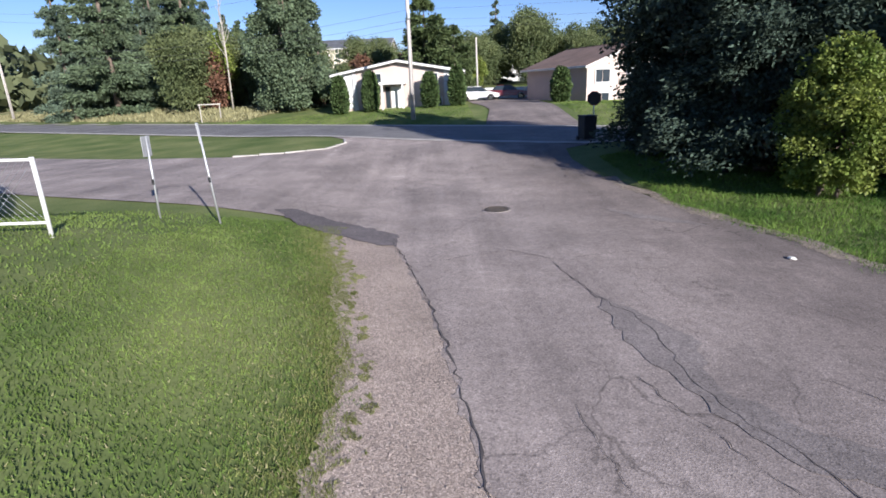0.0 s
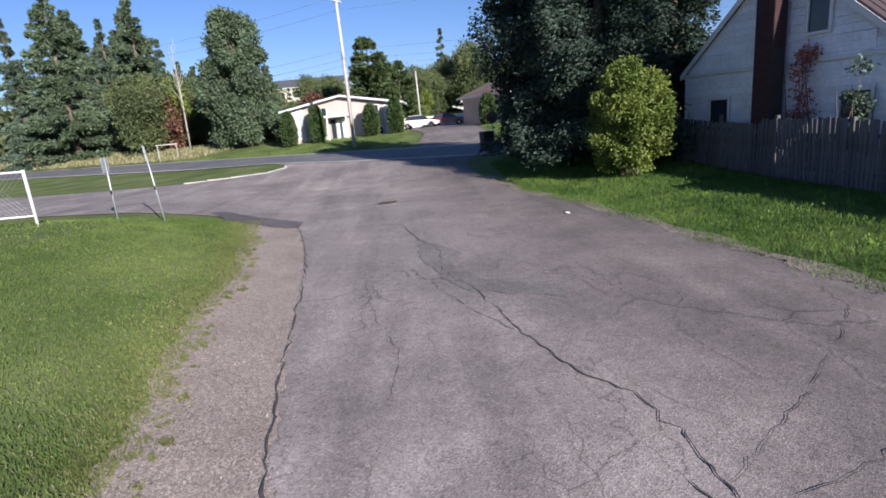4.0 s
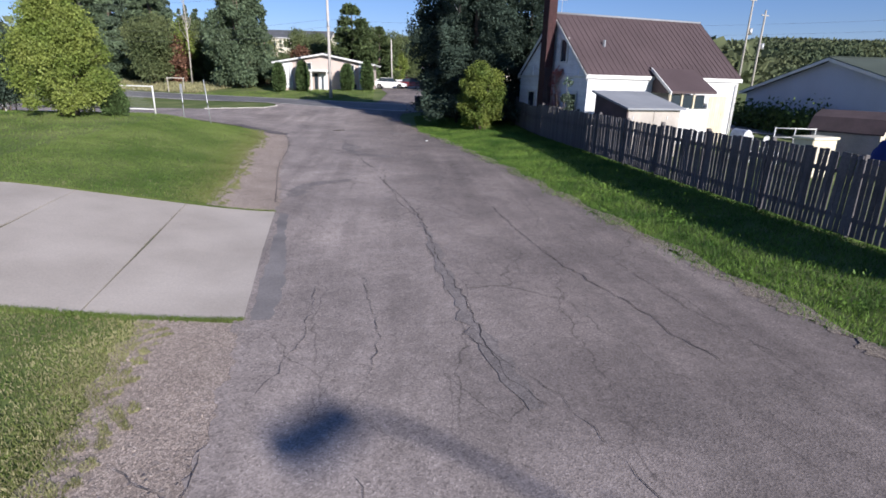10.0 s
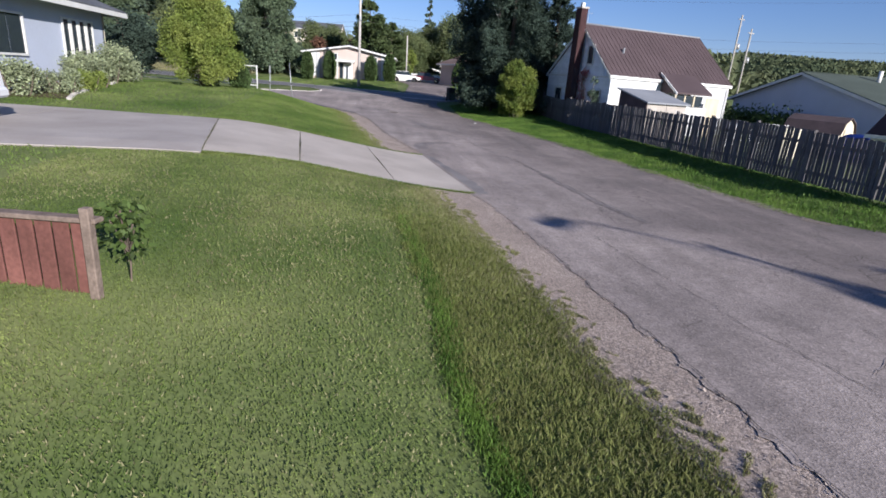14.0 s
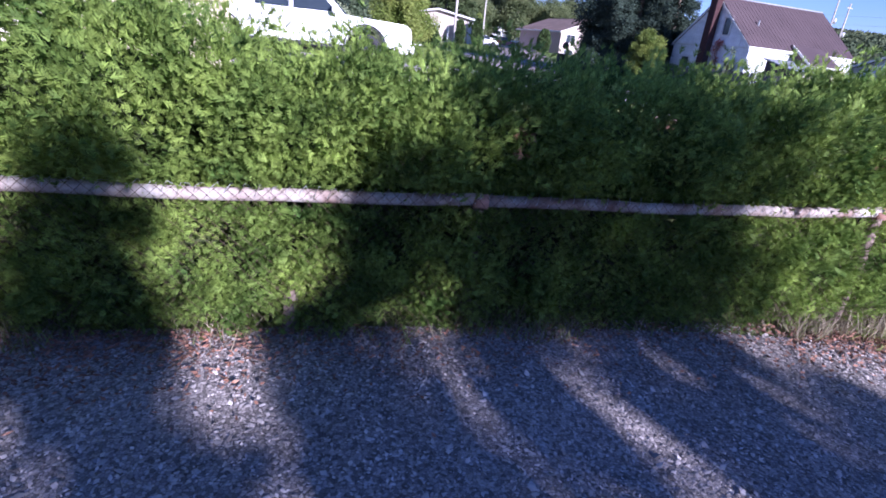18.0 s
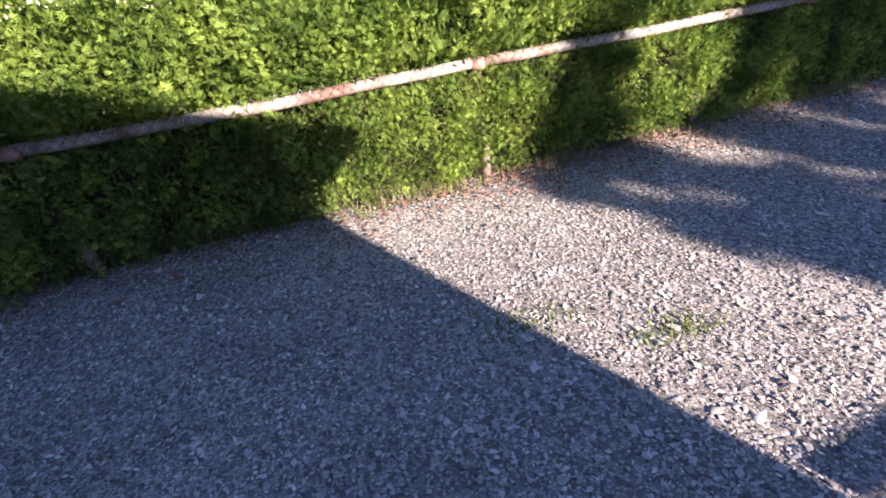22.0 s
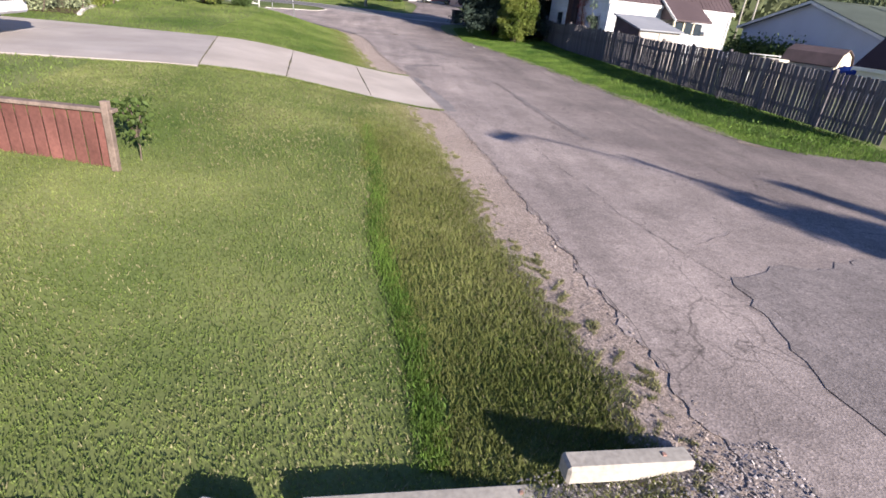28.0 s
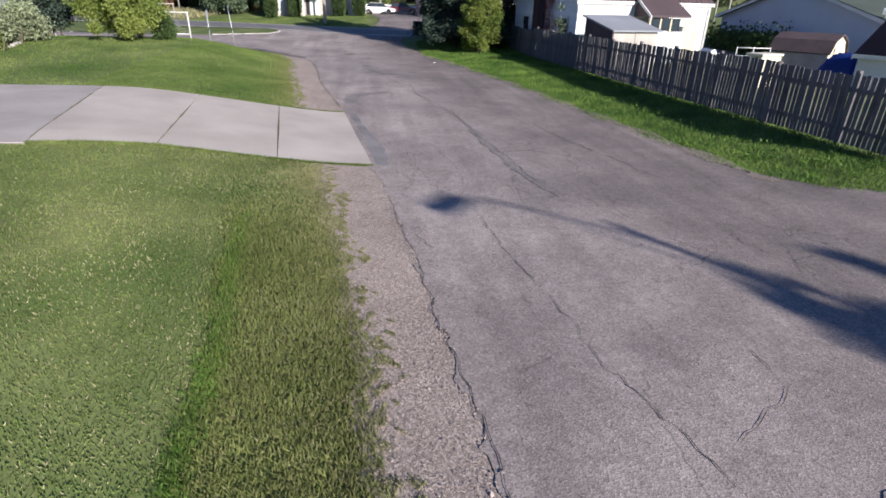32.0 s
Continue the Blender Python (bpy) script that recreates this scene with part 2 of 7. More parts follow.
M = dict(
    lawn=material("lawn_soil", (0.125, 0.185, 0.055), 0.95, 0.28, 0.45, 26, 0.2, 0.015, col2=(0.205, 0.228, 0.09), spec=0.1),
    field=material("dry_field", (0.26, 0.25, 0.11), 0.95, 0.3, 0.3, 9, 0.6, 0.05, col2=(0.36, 0.33, 0.17), spec=0.1),
    blade=material("grass_blade", (0.165, 0.25, 0.06), 0.6, 0.25, 0.45, 3, 0, island=0.22, col2=(0.295, 0.34, 0.115), spec=0.1, trans=0.45),
    northblade=material("lush_grass_blade", (0.15, 0.25, 0.055), 0.6, 0.25, 0.45, 3, 0, island=0.18, col2=(0.27, 0.345, 0.10), spec=0.1, trans=0.5),
    verge=material("verge_grass_blade", (0.092, 0.20, 0.034), 0.6, 0.3, 0.9, 3, 0, island=0.42, col2=(0.195, 0.30, 0.058), spec=0.2, trans=0.35),
    olive=material("coarse_olive_grass", (0.21, 0.25, 0.068), 0.7, 0.3, 0.6, 4, 0, island=0.3, col2=(0.29, 0.31, 0.11), spec=0.15, trans=0.4),
    blade_dry=material("dry_grass_blade", (0.28, 0.265, 0.14), 0.8, 0.3, 1, 5, 0, island=0.3, spec=0.15, trans=0.2),
    hay=material("bleached_hay", (0.27, 0.23, 0.165), 0.9, 0.3, 1.5, 6, 0, island=0.3, spec=0.1, trans=0.2),
    bedsoil=material("bed_soil", (0.10, 0.075, 0.05), 0.95, 0.3, 2, 20, 0.8, 0.02, spec=0.1),
    redwood=material("red_brown_boards", (0.16, 0.07, 0.058), 0.85, 0.25, 2, 25, 0.4, 0.005, each=0.15, spec=0.2),
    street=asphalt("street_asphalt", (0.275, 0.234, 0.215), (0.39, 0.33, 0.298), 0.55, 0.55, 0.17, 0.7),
    highway=asphalt("highway_asphalt", (0.175, 0.17, 0.17), (0.215, 0.207, 0.204), 0.25, 0.7),
    patch=asphalt("asphalt_patch", (0.225, 0.197, 0.185), (0.28, 0.244, 0.228), 0.8, 0.75),
    tar=asphalt("tarred_patch", (0.135, 0.118, 0.118), (0.175, 0.152, 0.15), 0.8, 0.6),
    seal=material("smooth_asphalt_seal", (0.225, 0.205, 0.198), 0.85, 0.2, 1.1, 30, 0.2, 0.003, col2=(0.28, 0.256, 0.245), spec=0.3),
    vergedirt=pebbles("verge_dirt", (0.30, 0.252, 0.208), 48, 0.4),
    crackfill=material("crack_shadow", (0.10, 0.089, 0.087), 0.95, 0.3, 5, 60, 0.3, 0.005, spec=0.1),
    shoulder=pebbles("gravel_shoulder", (0.43, 0.352, 0.30), 55, 0.35),
    gravelbed=pebbles("gravel_bed", (0.328, 0.293, 0.279), 52, 0.55),
    stone=material("gravel_stone", (0.405, 0.365, 0.345), 0.85, 0.2, 3, 40, 0.3, 0.003, island=0.62, spec=0.2),
    stone2=material("shoulder_stone", (0.39, 0.325, 0.28), 0.9, 0.2, 3, 40, 0.3, 0.003, island=0.3, spec=0.2),
    concrete=material("concrete", (0.47, 0.412, 0.355), 0.85, 0.13, 0.7, 40, 0.3, 0.003, each=0.03, col2=(0.535, 0.475, 0.415), spec=0.3),
    kerb=material("kerb_concrete", (0.44, 0.41, 0.37), 0.9, 0.2, 1.2, 30, 0.4, 0.006),
    joint=material("joint_dirt", (0.11, 0.105, 0.07), 0.95, 0.3, 4, 30, 0.3),
    white=material("white_siding", (0.64, 0.64, 0.63), 0.55, 0.07, 0.8, 14, 0.15, 0.003, each=0.03),
    peel=material("peeling_paint", (0.78, 0.79, 0.82), 0.75, 0.14, 1.5, 12, 0.5, 0.006, each=0.06, col2=(0.84, 0.85, 0.87)),
    pink=material("pink_siding", (0.50, 0.41, 0.36), 0.7, 0.08, 0.6, 18, 0.2, 0.004, each=0.03),
    cream=material("cream_siding", (0.70, 0.64, 0.50), 0.7, 0.08, 0.6, 18, 0.2, 0.004, each=0.03),
    bluewall=material("blue_grey_siding", (0.46, 0.50, 0.60), 0.7, 0.06, 0.5, 14, 0.2, 0.004, each=0.03),
    trimw=material("white_trim", (0.66, 0.65, 0.62), 0.5, 0.08, 1.5, 20, 0.1),
    metalroof=material("brown_metal_roof", (0.088, 0.064, 0.066), 0.65, 0.12, 0.5, 12, 0.1, 0.002, each=0.02, spec=0.2),
    shingle=material("brown_shingles", (0.20, 0.135, 0.105), 0.9, 0.2, 0.8, 30, 0.6, 0.01, each=0.1),
    greyshingle=material("grey_shingles", (0.10, 0.105, 0.115), 0.9, 0.2, 0.8, 30, 0.6, 0.01, each=0.1),
    greenroof=material("dull_green_roof", (0.075, 0.092, 0.075), 0.85, 0.15, 0.6, 25, 0.4, 0.006, each=0.06, spec=0.25),
    brick=material("dark_red_brick", (0.048, 0.017, 0.018), 0.9, 0.25, 2, 30, 0.5, 0.006, each=0.2),
    mortar=material("mortar", (0.06, 0.04, 0.04), 0.95, 0.15, 3, 40, 0.4),
    fence=material("weathered_fence_wood", (0.135, 0.125, 0.128), 0.9, 0.25, 1.6, 22, 0.5, 0.005, each=0.2, spec=0.15),
    fencerail=material("weathered_rail_wood", (0.13, 0.12, 0.12), 0.9, 0.25, 1.6, 22, 0.5, 0.005, spec=0.2),
    pole=material("weathered_pole_wood", (0.52, 0.48, 0.44), 0.9, 0.22, 0.8, 25, 0.5, 0.008, spec=0.2),
    galv=material("galvanised_steel", (0.50, 0.51, 0.52), 0.5, 0.12, 2, 25, 0.1, metal=0.6),
    whitepost=material("white_painted_steel", (0.62, 0.62, 0.60), 0.5, 0.1, 2, 25, 0.1),
    rust=material("rusty_steel", (0.30, 0.13, 0.09), 0.85, 0.35, 5.5, 30, 0.4, 0.003, col2=(0.47, 0.29, 0.235)),
    railpaint=material("flaking_white_rail", (0.27, 0.14, 0.105), 0.8, 0.35, 4.2, 40, 0.4, 0.003, col2=(0.52, 0.48, 0.44)),
    oldwire=material("old_rusty_wire", (0.09, 0.06, 0.045), 0.9, 0.3, 3, 30, 0, spec=0.2),
    concrete2=material("grey_concrete", (0.40, 0.355, 0.322), 0.9, 0.12, 0.9, 40, 0.3, 0.003, col2=(0.45, 0.405, 0.37), spec=0.3),
    stub=material("weathered_stub_wood", (0.22, 0.17, 0.14), 0.9, 0.3, 4, 30, 0.5, 0.005, spec=0.15),
    bark=material("bark", (0.15, 0.115, 0.09), 0.95, 0.35, 3, 18, 0.9, 0.02),
    spruce=material("spruce_needles", (0.125, 0.17, 0.115), 0.65, 0.3, 0.8, 5, 0, island=0.45, spec=0.25, trans=0.25),
    cornerspruce=material("blue_green_needles", (0.048, 0.07, 0.052), 0.7, 0.3, 0.8, 5, 0, island=0.45, spec=0.1, trans=0.1),
    pine=material("pine_needles", (0.075, 0.115, 0.045), 0.65, 0.3, 0.5, 4, 0, island=0.45, col2=(0.115, 0.15, 0.055), spec=0.25, trans=0.2),
    darkpine=material("dark_pine_needles", (0.12, 0.162, 0.092), 0.65, 0.3, 0.5, 4, 0, island=0.4, spec=0.2, trans=0.25),
    maple=material("green_leaf", (0.07, 0.12, 0.03), 0.55, 0.3, 0.8, 5, 0, island=0.45, col2=(0.11, 0.16, 0.04), spec=0.3, trans=0.3),
    # far leaves, lighter than the near green: distance haze is in the colour
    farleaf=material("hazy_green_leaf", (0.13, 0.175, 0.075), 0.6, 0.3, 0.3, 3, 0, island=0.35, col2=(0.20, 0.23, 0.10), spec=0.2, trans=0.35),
    # lamp-pole wood, darkened: the shade of the trees is put into its colour
    lamppole=material("shade_dark_pole_wood", (0.034, 0.031, 0.029), 0.9, 0.25, 2, 25, 0.4, 0.006, spec=0.15),
    navyroof=material("dark_navy_roof", (0.014, 0.013, 0.022), 0.9, 0.15, 0.8, 20, 0.3, spec=0.05),
    lilac=material("lilac_leaf", (0.115, 0.19, 0.038), 0.55, 0.25, 0.9, 5, 0, island=0.45, col2=(0.26, 0.30, 0.065), spec=0.25, trans=0.35),
    yellowleaf=material("yellow_green_leaf", (0.18, 0.265, 0.05), 0.55, 0.25, 0.9, 5, 0, island=0.38, col2=(0.34, 0.385, 0.10), spec=0.25, trans=0.4),
    autumn=material("rust_leaf", (0.16, 0.085, 0.055), 0.6, 0.3, 0.9, 5, 0, island=0.4, spec=0.2, trans=0.2),
    redleaf=material("red_leaf", (0.40, 0.15, 0.13), 0.6, 0.25, 1.5, 6, 0, island=0.4, spec=0.2, trans=0.3),
    cedar=material("cedar_foliage", (0.105, 0.205, 0.045), 0.65, 0.28, 3.2, 9, 0, island=0.38, col2=(0.35, 0.46, 0.10), spec=0.15, trans=0.45),
    # inner twigs, with the shade deep in the foliage put into the colour
    cedarcore=material("cedar_twigs_and_shade", (0.055, 0.07, 0.028), 0.95, 0.4, 4, 18, 0.9, 0.04, spec=0.1),
    browncedar=material("dead_cedar_foliage", (0.33, 0.19, 0.10), 0.8, 0.3, 4, 12, 0, island=0.4, trans=0.2),
    clipped=material("clipped_cedar", (0.075, 0.115, 0.04), 0.7, 0.3, 1.4, 6, 0, island=0.45, spec=0.2, trans=0.2),
    variegated=material("pale_shrub_leaf", (0.30, 0.34, 0.20), 0.6, 0.25, 2, 8, 0, island=0.45, spec=0.25, trans=0.3),
    carwhite=material("white_car_paint", (0.80, 0.80, 0.80), 0.18, 0.02, 0.5, 4, 0, spec=0.6),
    carred=material("dark_red_car_paint", (0.11, 0.015, 0.02), 0.2, 0.05, 0.5, 4, 0, spec=0.6),
    tyre=material("tyre_rubber", (0.025, 0.025, 0.027), 0.85, 0.2, 4, 30, 0.3),
    rim=material("black_alloy", (0.10, 0.10, 0.105), 0.35, 0.15, 4, 20, 0, metal=0.7),
    black=material("black_plastic", (0.02, 0.02, 0.022), 0.6, 0.2, 3, 30, 0.2),
    chrome=material("chrome", (0.75, 0.75, 0.76), 0.12, 0.05, 3, 20, 0, metal=1.0),
    lampglass=material("headlamp_glass", (0.55, 0.57, 0.60), 0.1, 0.1, 8, 20, 0, spec=0.8),
    glass=glass("window_glass"),
    iron=material("cast_iron", (0.085, 0.072, 0.062), 0.8, 0.25, 6, 40, 0.5, 0.004, metal=0.3),
    timber=material("weathered_timber", (0.40, 0.37, 0.32), 0.9, 0.22, 1.5, 25, 0.5, 0.006),
    slabstone=material("brown_stone_block", (0.37, 0.32, 0.29), 0.9, 0.22, 5, 45, 0.6, 0.012, col2=(0.45, 0.40, 0.365)),
    tarp=material("blue_tarpaulin", (0.012, 0.03, 0.17), 0.6, 0.15, 2, 12, 0.3, 0.004, spec=0.2),
    # dark siding; on the lean-to's west wall it stands for shade
    barn=material("dark_siding_and_shade", (0.085, 0.06, 0.062), 0.85, 0.2, 1.5, 20, 0.3),
    barnfront=material("tan_shed_front", (0.62, 0.56, 0.42), 0.8, 0.1, 1.5, 20, 0.2),
    greywood=material("grey_plywood", (0.40, 0.36, 0.32), 0.85, 0.14, 1.2, 18, 0.3, 0.004, col2=(0.50, 0.45, 0.40)),
    greyroof=material("grey_felt_roof", (0.26, 0.27, 0.29), 0.8, 0.12, 0.8, 25, 0.4, 0.004),
    redpaint=material("sign_red", (0.35, 0.03, 0.03), 0.5, 0.1, 3, 20, 0),
    board=material("new_pine_board", (0.62, 0.53, 0.38), 0.75, 0.12, 2, 25, 0.3, 0.004, each=0.08),
    wire=material("cable", (0.08, 0.08, 0.085), 0.7, 0.1, 3, 20, 0),
    litter=material("fallen_leaf", (0.21, 0.105, 0.07), 0.85, 0.3, 6, 20, 0, island=0.5),
    hill=material("far_wood", (0.085, 0.12, 0.07), 0.95, 0.2, 0.05, 0.5, 0, island=0.25, col2=(0.14, 0.155, 0.08), spec=0.05, trans=0.2),
)


# ---- building blocks ----
def link_mesh(name, me, mat, parent=None, label=""):
    if mat:
        me.materials.append(mat)
    ob = new(name, me)
    ob.parent = parent
    if label:
        tagged(ob, label)
    return ob


def np_mesh(name, verts, faces, mat, parent=None, label="", smooth=False):
    """A mesh from arrays; all faces with the same number of corners."""
    v, f = np.asarray(verts, np.float32), np.asarray(faces, np.int32)
    me = bpy.data.meshes.new(name)
    me.vertices.add(len(v)), me.loops.add(f.size), me.polygons.add(len(f))
    me.vertices.foreach_set("co", v.ravel())
    me.loops.foreach_set("vertex_index", f.ravel())
    me.polygons.foreach_set("loop_start", np.arange(0, f.size, f.shape[1], dtype=np.int32))
    me.polygons.foreach_set("loop_total", np.full(len(f), f.shape[1], dtype=np.int32))
    if smooth:
        me.polygons.foreach_set("use_smooth", np.ones(len(f), bool))
    me.update(calc_edges=True)
    me.validate()
    return link_mesh(name, me, mat, parent, label)


def part(name, bm, mat, parent=None, label="", smooth=False):
    me = bpy.data.meshes.new(name)
    for f in bm.faces:
        f.smooth = smooth
    bm.to_mesh(me)
    bm.free()
    return link_mesh(name, me, mat, parent, label)


def thing(name, m, label, category, group="", kind=""):
    ob = new(name)
    ob.empty_display_size = 0.2
    ob.matrix_basis = m
    return tagged(ob, label, category, group, kind)


def box_into(bm, centre, size, rz=0.0, bevel=0.0, m=None):
    made = bmesh.ops.create_cube(bm, size=1.0, matrix=(m or Matrix()) @ Matrix.Translation(centre) @ Matrix.Rotation(radians(rz), 4, "Z") @ Matrix.Diagonal((*size, 1)))
    if bevel:
        edges = {e for v in made["verts"] for e in v.link_edges}
        bmesh.ops.bevel(bm, geom=list(edges), offset=bevel, segments=1, affect="EDGES")


def box(name, mat, parent, centre, size, rz=0.0, bevel=0.006, label="", m=None):
    bm = bmesh.new()
    box_into(bm, centre, size, rz, bevel, m)
    return part(name, bm, mat, parent, label)


def tube_arrays(pts, radii, seg=8):
    pts = [Vector(p) for p in pts]
    radii = radii if hasattr(radii, "__len__") else [radii] * len(pts)
    vs, fs = [], []
    for i, p in enumerate(pts):
        way = (pts[min(i + 1, len(pts) - 1)] - pts[max(i - 1, 0)]).normalized()
        side = way.cross(Vector((0.13, 0.31, 0.94))).normalized()
        up = side.cross(way)
        for k in range(seg):
            a = 2 * math.pi * k / seg
            vs.append(p + (side * math.cos(a) + up * math.sin(a)) * radii[i])
    for i in range(len(pts) - 1):
        for k in range(seg):
            j = (k + 1) % seg
            fs.append((i * seg + k, i * seg + j, (i + 1) * seg + j, (i + 1) * seg + k))
    return vs, fs


def tube(name, mat, parent, pts, radii, seg=8, label=""):
    vs, fs = tube_arrays(pts, radii, seg)
    n = len(pts)
    bm = bmesh.new()
    bv = [bm.verts.new(v) for v in vs]
    for f in fs:
        bm.faces.new([bv[i] for i in f])
    bm.faces.new(list(reversed(bv[:seg])))
    bm.faces.new(bv[(n - 1) * seg:])
    for f in bm.faces:
        f.smooth = True
    me = bpy.data.meshes.new(name)
    bm.to_mesh(me)
    bm.free()
    return link_mesh(name, me, mat, parent, label)


def prism(name, mat, parent, outline, push, label="", bevel=0.0):
    """A flat outline pushed along a vector into a solid."""
    bm = bmesh.new()
    a = [bm.verts.new(p) for p in outline]
    b = [bm.verts.new(Vector(p) + Vector(push)) for p in outline]
    n = len(a)
    bm.faces.new(a)
    bm.faces.new(list(reversed(b)))
    for i in range(n):
        bm.faces.new((a[i], b[i], b[(i + 1) % n], a[(i + 1) % n]))
    bmesh.ops.recalc_face_normals(bm, faces=bm.faces)
    if bevel:
        bmesh.ops.bevel(bm, geom=list(bm.edges), offset=bevel, segments=2, affect="EDGES", clamp_overlap=True)
    return part(name, bm, mat, parent, label)


def shared(name, ob, parent, m, label=""):
    """One more piece on the same mesh."""
    o = new(name, ob.data)
    o.parent = parent
    o.matrix_basis = m
    if label:
        tagged(o, label)
    return o


# ---- the lie of the land ----
def step(a, b, x):
    t = np.clip((np.asarray(x, float) - a) / (b - a), 0, 1)
    return t * t * (3 - 2 * t)


def edge_left(y):
    return np.interp(y, (-40, -24, -19.3, -15.6, -11.5, -5.5, -0.4, 4.6, 7.2, 9.2, 10.9, 13), (4.6, 3.7, 3.37, 3.06, 2.62, 1.9, 0.85, 0.15, -0.2, -0.65, -1.05, -1.2))


def lawn_left(y):
    return np.interp(y, (-24, -22, -21, -19, -17.5, -15.5, -14.2, -12.5, -11.5, -5, -2.5, 1, 3, 5.6, 7, 8.7, 10.6), (3.3, 3.1, 2.95, 2.55, 2.4, 2.12, 1.9, 1.68, 1.5, 0.3, 0.0, -0.6, -1.0, -1.1, -1.5, -1.75, -2.4))


def edge_right(y):
    return np.interp(y, (-40, -24, -14, -11, -8, -5, 1, 4, 8, 11, 13, 16.5, 20, 24, 26), (12.6, 11.4, 10.3, 9.9, 9.5, 9.1, 8.4, 7.9, 7.3, 6.7, 6.0, 5.3, 5.0, 5.5, 6.6))


def ragged(y):
    """Uneven edge where grass thins out into gravel."""
    y = np.asarray(y, float)
    return 0.06 * np.sin(y * 3.1) + 0.05 * np.sin(y * 8.3 + 1) + 0.045 * np.sin(y * 19.7 + 2 * np.sin(y * 5)) + 0.03 * np.sin(y * 43 + 3 * np.sin(y * 11))


def fence_y(x):
    return -22.2 + 0.13 * np.asarray(x, float)


def ground(x, y):
    x, y = np.asarray(x, float), np.asarray(y, float)
    n = 0.5 * x + 0.866 * y
    u = edge_left(y) - x
    amp = np.interp(y, (-24, -21, -16, -12, -6, 0, 5, 9, 12, 16, 24, 34), (0, 0.1, 0.6, 0.85, 0.85, 1.1, 1.3, 1.1, 0.62, 0.5, 0.35, 0.0))
    z = amp * step(-0.5, 6.5, u)
    z = z + 0.65 * step(13, 26, n) + 0.85 * step(31, 42, n) + 2.2 * step(46, 120, n)
    z = z + 0.25 * step(0.2, 3.6, x - edge_right(y)) * step(26, 20, y) - 1.2 * step(16, 40, x) * step(30, 10, y)
    drop = step(-15.5, -22.4, y) * step(-0.2, 2.4, u)
    z = z - drop * np.interp(x, (-6, -3.5, -1.5), (0.14, 0.25, 0.42))
    return z


def zg(x, y):
    return float(ground(x, y))


# ---- the ground ----
def strip(name, mat, left, right, ys, across, lift, parent=None, label=""):
    """A sheet that follows the land between two edges."""
    vs, fs = [], []
    for y in ys:
        a, b = float(left(y)), float(right(y))
        for k in range(across + 1):
            x = a + (b - a) * k / across
            vs.append((x, y, zg(x, y) + lift))
    w = across + 1
    for i in range(len(ys) - 1):
        for k in range(across):
            fs.append((i * w + k, i * w + k + 1, (i + 1) * w + k + 1, (i + 1) * w + k))
    return np_mesh(name, vs, fs, mat, parent, label, True)


def axis(*spans):
    return np.unique(np.concatenate([np.arange(a, b, s) for a, b, s in spans]))


gx = axis((-900, -120, 60), (-120, -30, 6), (-30, 18, 0.5), (18, 60, 3), (60, 120, 6), (120, 901, 60))
gy = axis((-700, -80, 60), (-80, -36, 4), (-36, 48, 0.5), (48, 130, 4), (130, 1200, 60))
GX, GY = np.meshgrid(gx, gy)
gverts = np.stack([GX, GY, ground(GX, GY) - 0.02], -1).reshape(-1, 3)
w = len(gx)
gi = (np.arange(len(gy) - 1)[:, None] * w + np.arange(w - 1)[None]).ravel()
land = np_mesh("ground", gverts, np.stack([gi, gi + 1, gi + w + 1, gi + w], -1), M["lawn"], smooth=True)
tagged(land, "mown green lawn on gently mounded ground", "ground", kind="structure")

def broken(y):
    """Small bites along the asphalt's edge."""
    return 0.035 * math.sin(y * 6.3) + 0.03 * math.sin(y * 14.9 + 1.3 * math.sin(y * 4)) + 0.02 * math.sin(y * 37)


ys = np.arange(-42, 26.01, 0.08)
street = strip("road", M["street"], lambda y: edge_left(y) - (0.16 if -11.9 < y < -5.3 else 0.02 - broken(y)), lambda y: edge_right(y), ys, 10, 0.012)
tagged(street, "worn and cracked grey-brown asphalt side street", "road", kind="structure")
DV, NV = Vector((0.866, -0.5, 0)), Vector((0.5, 0.866, 0))


def along_main(name, mat, s0, s1, n0, n1, lift, ds=2.0, across=4):
    vs, fs = [], []
    ss = np.arange(s0, s1 + 0.01, ds)
    for s in ss:
        for k in range(across + 1):
            p = DV * float(s) + NV * (n0 + (n1 - n0) * k / across)
            vs.append((p.x, p.y, zg(p.x, p.y) + lift))
    w = across + 1
    fs = [(i * w + k, (i + 1) * w + k, (i + 1) * w + k + 1, i * w + k + 1) for i in range(len(ss) - 1) for k in range(across)]
    return np_mesh(name, vs, fs, mat, None, "", True)


tagged(along_main("road_main", M["highway"], -260, 260, 23.4, 30.8, 0.02), "dark two-lane through road with pale edges", "road", kind="structure")


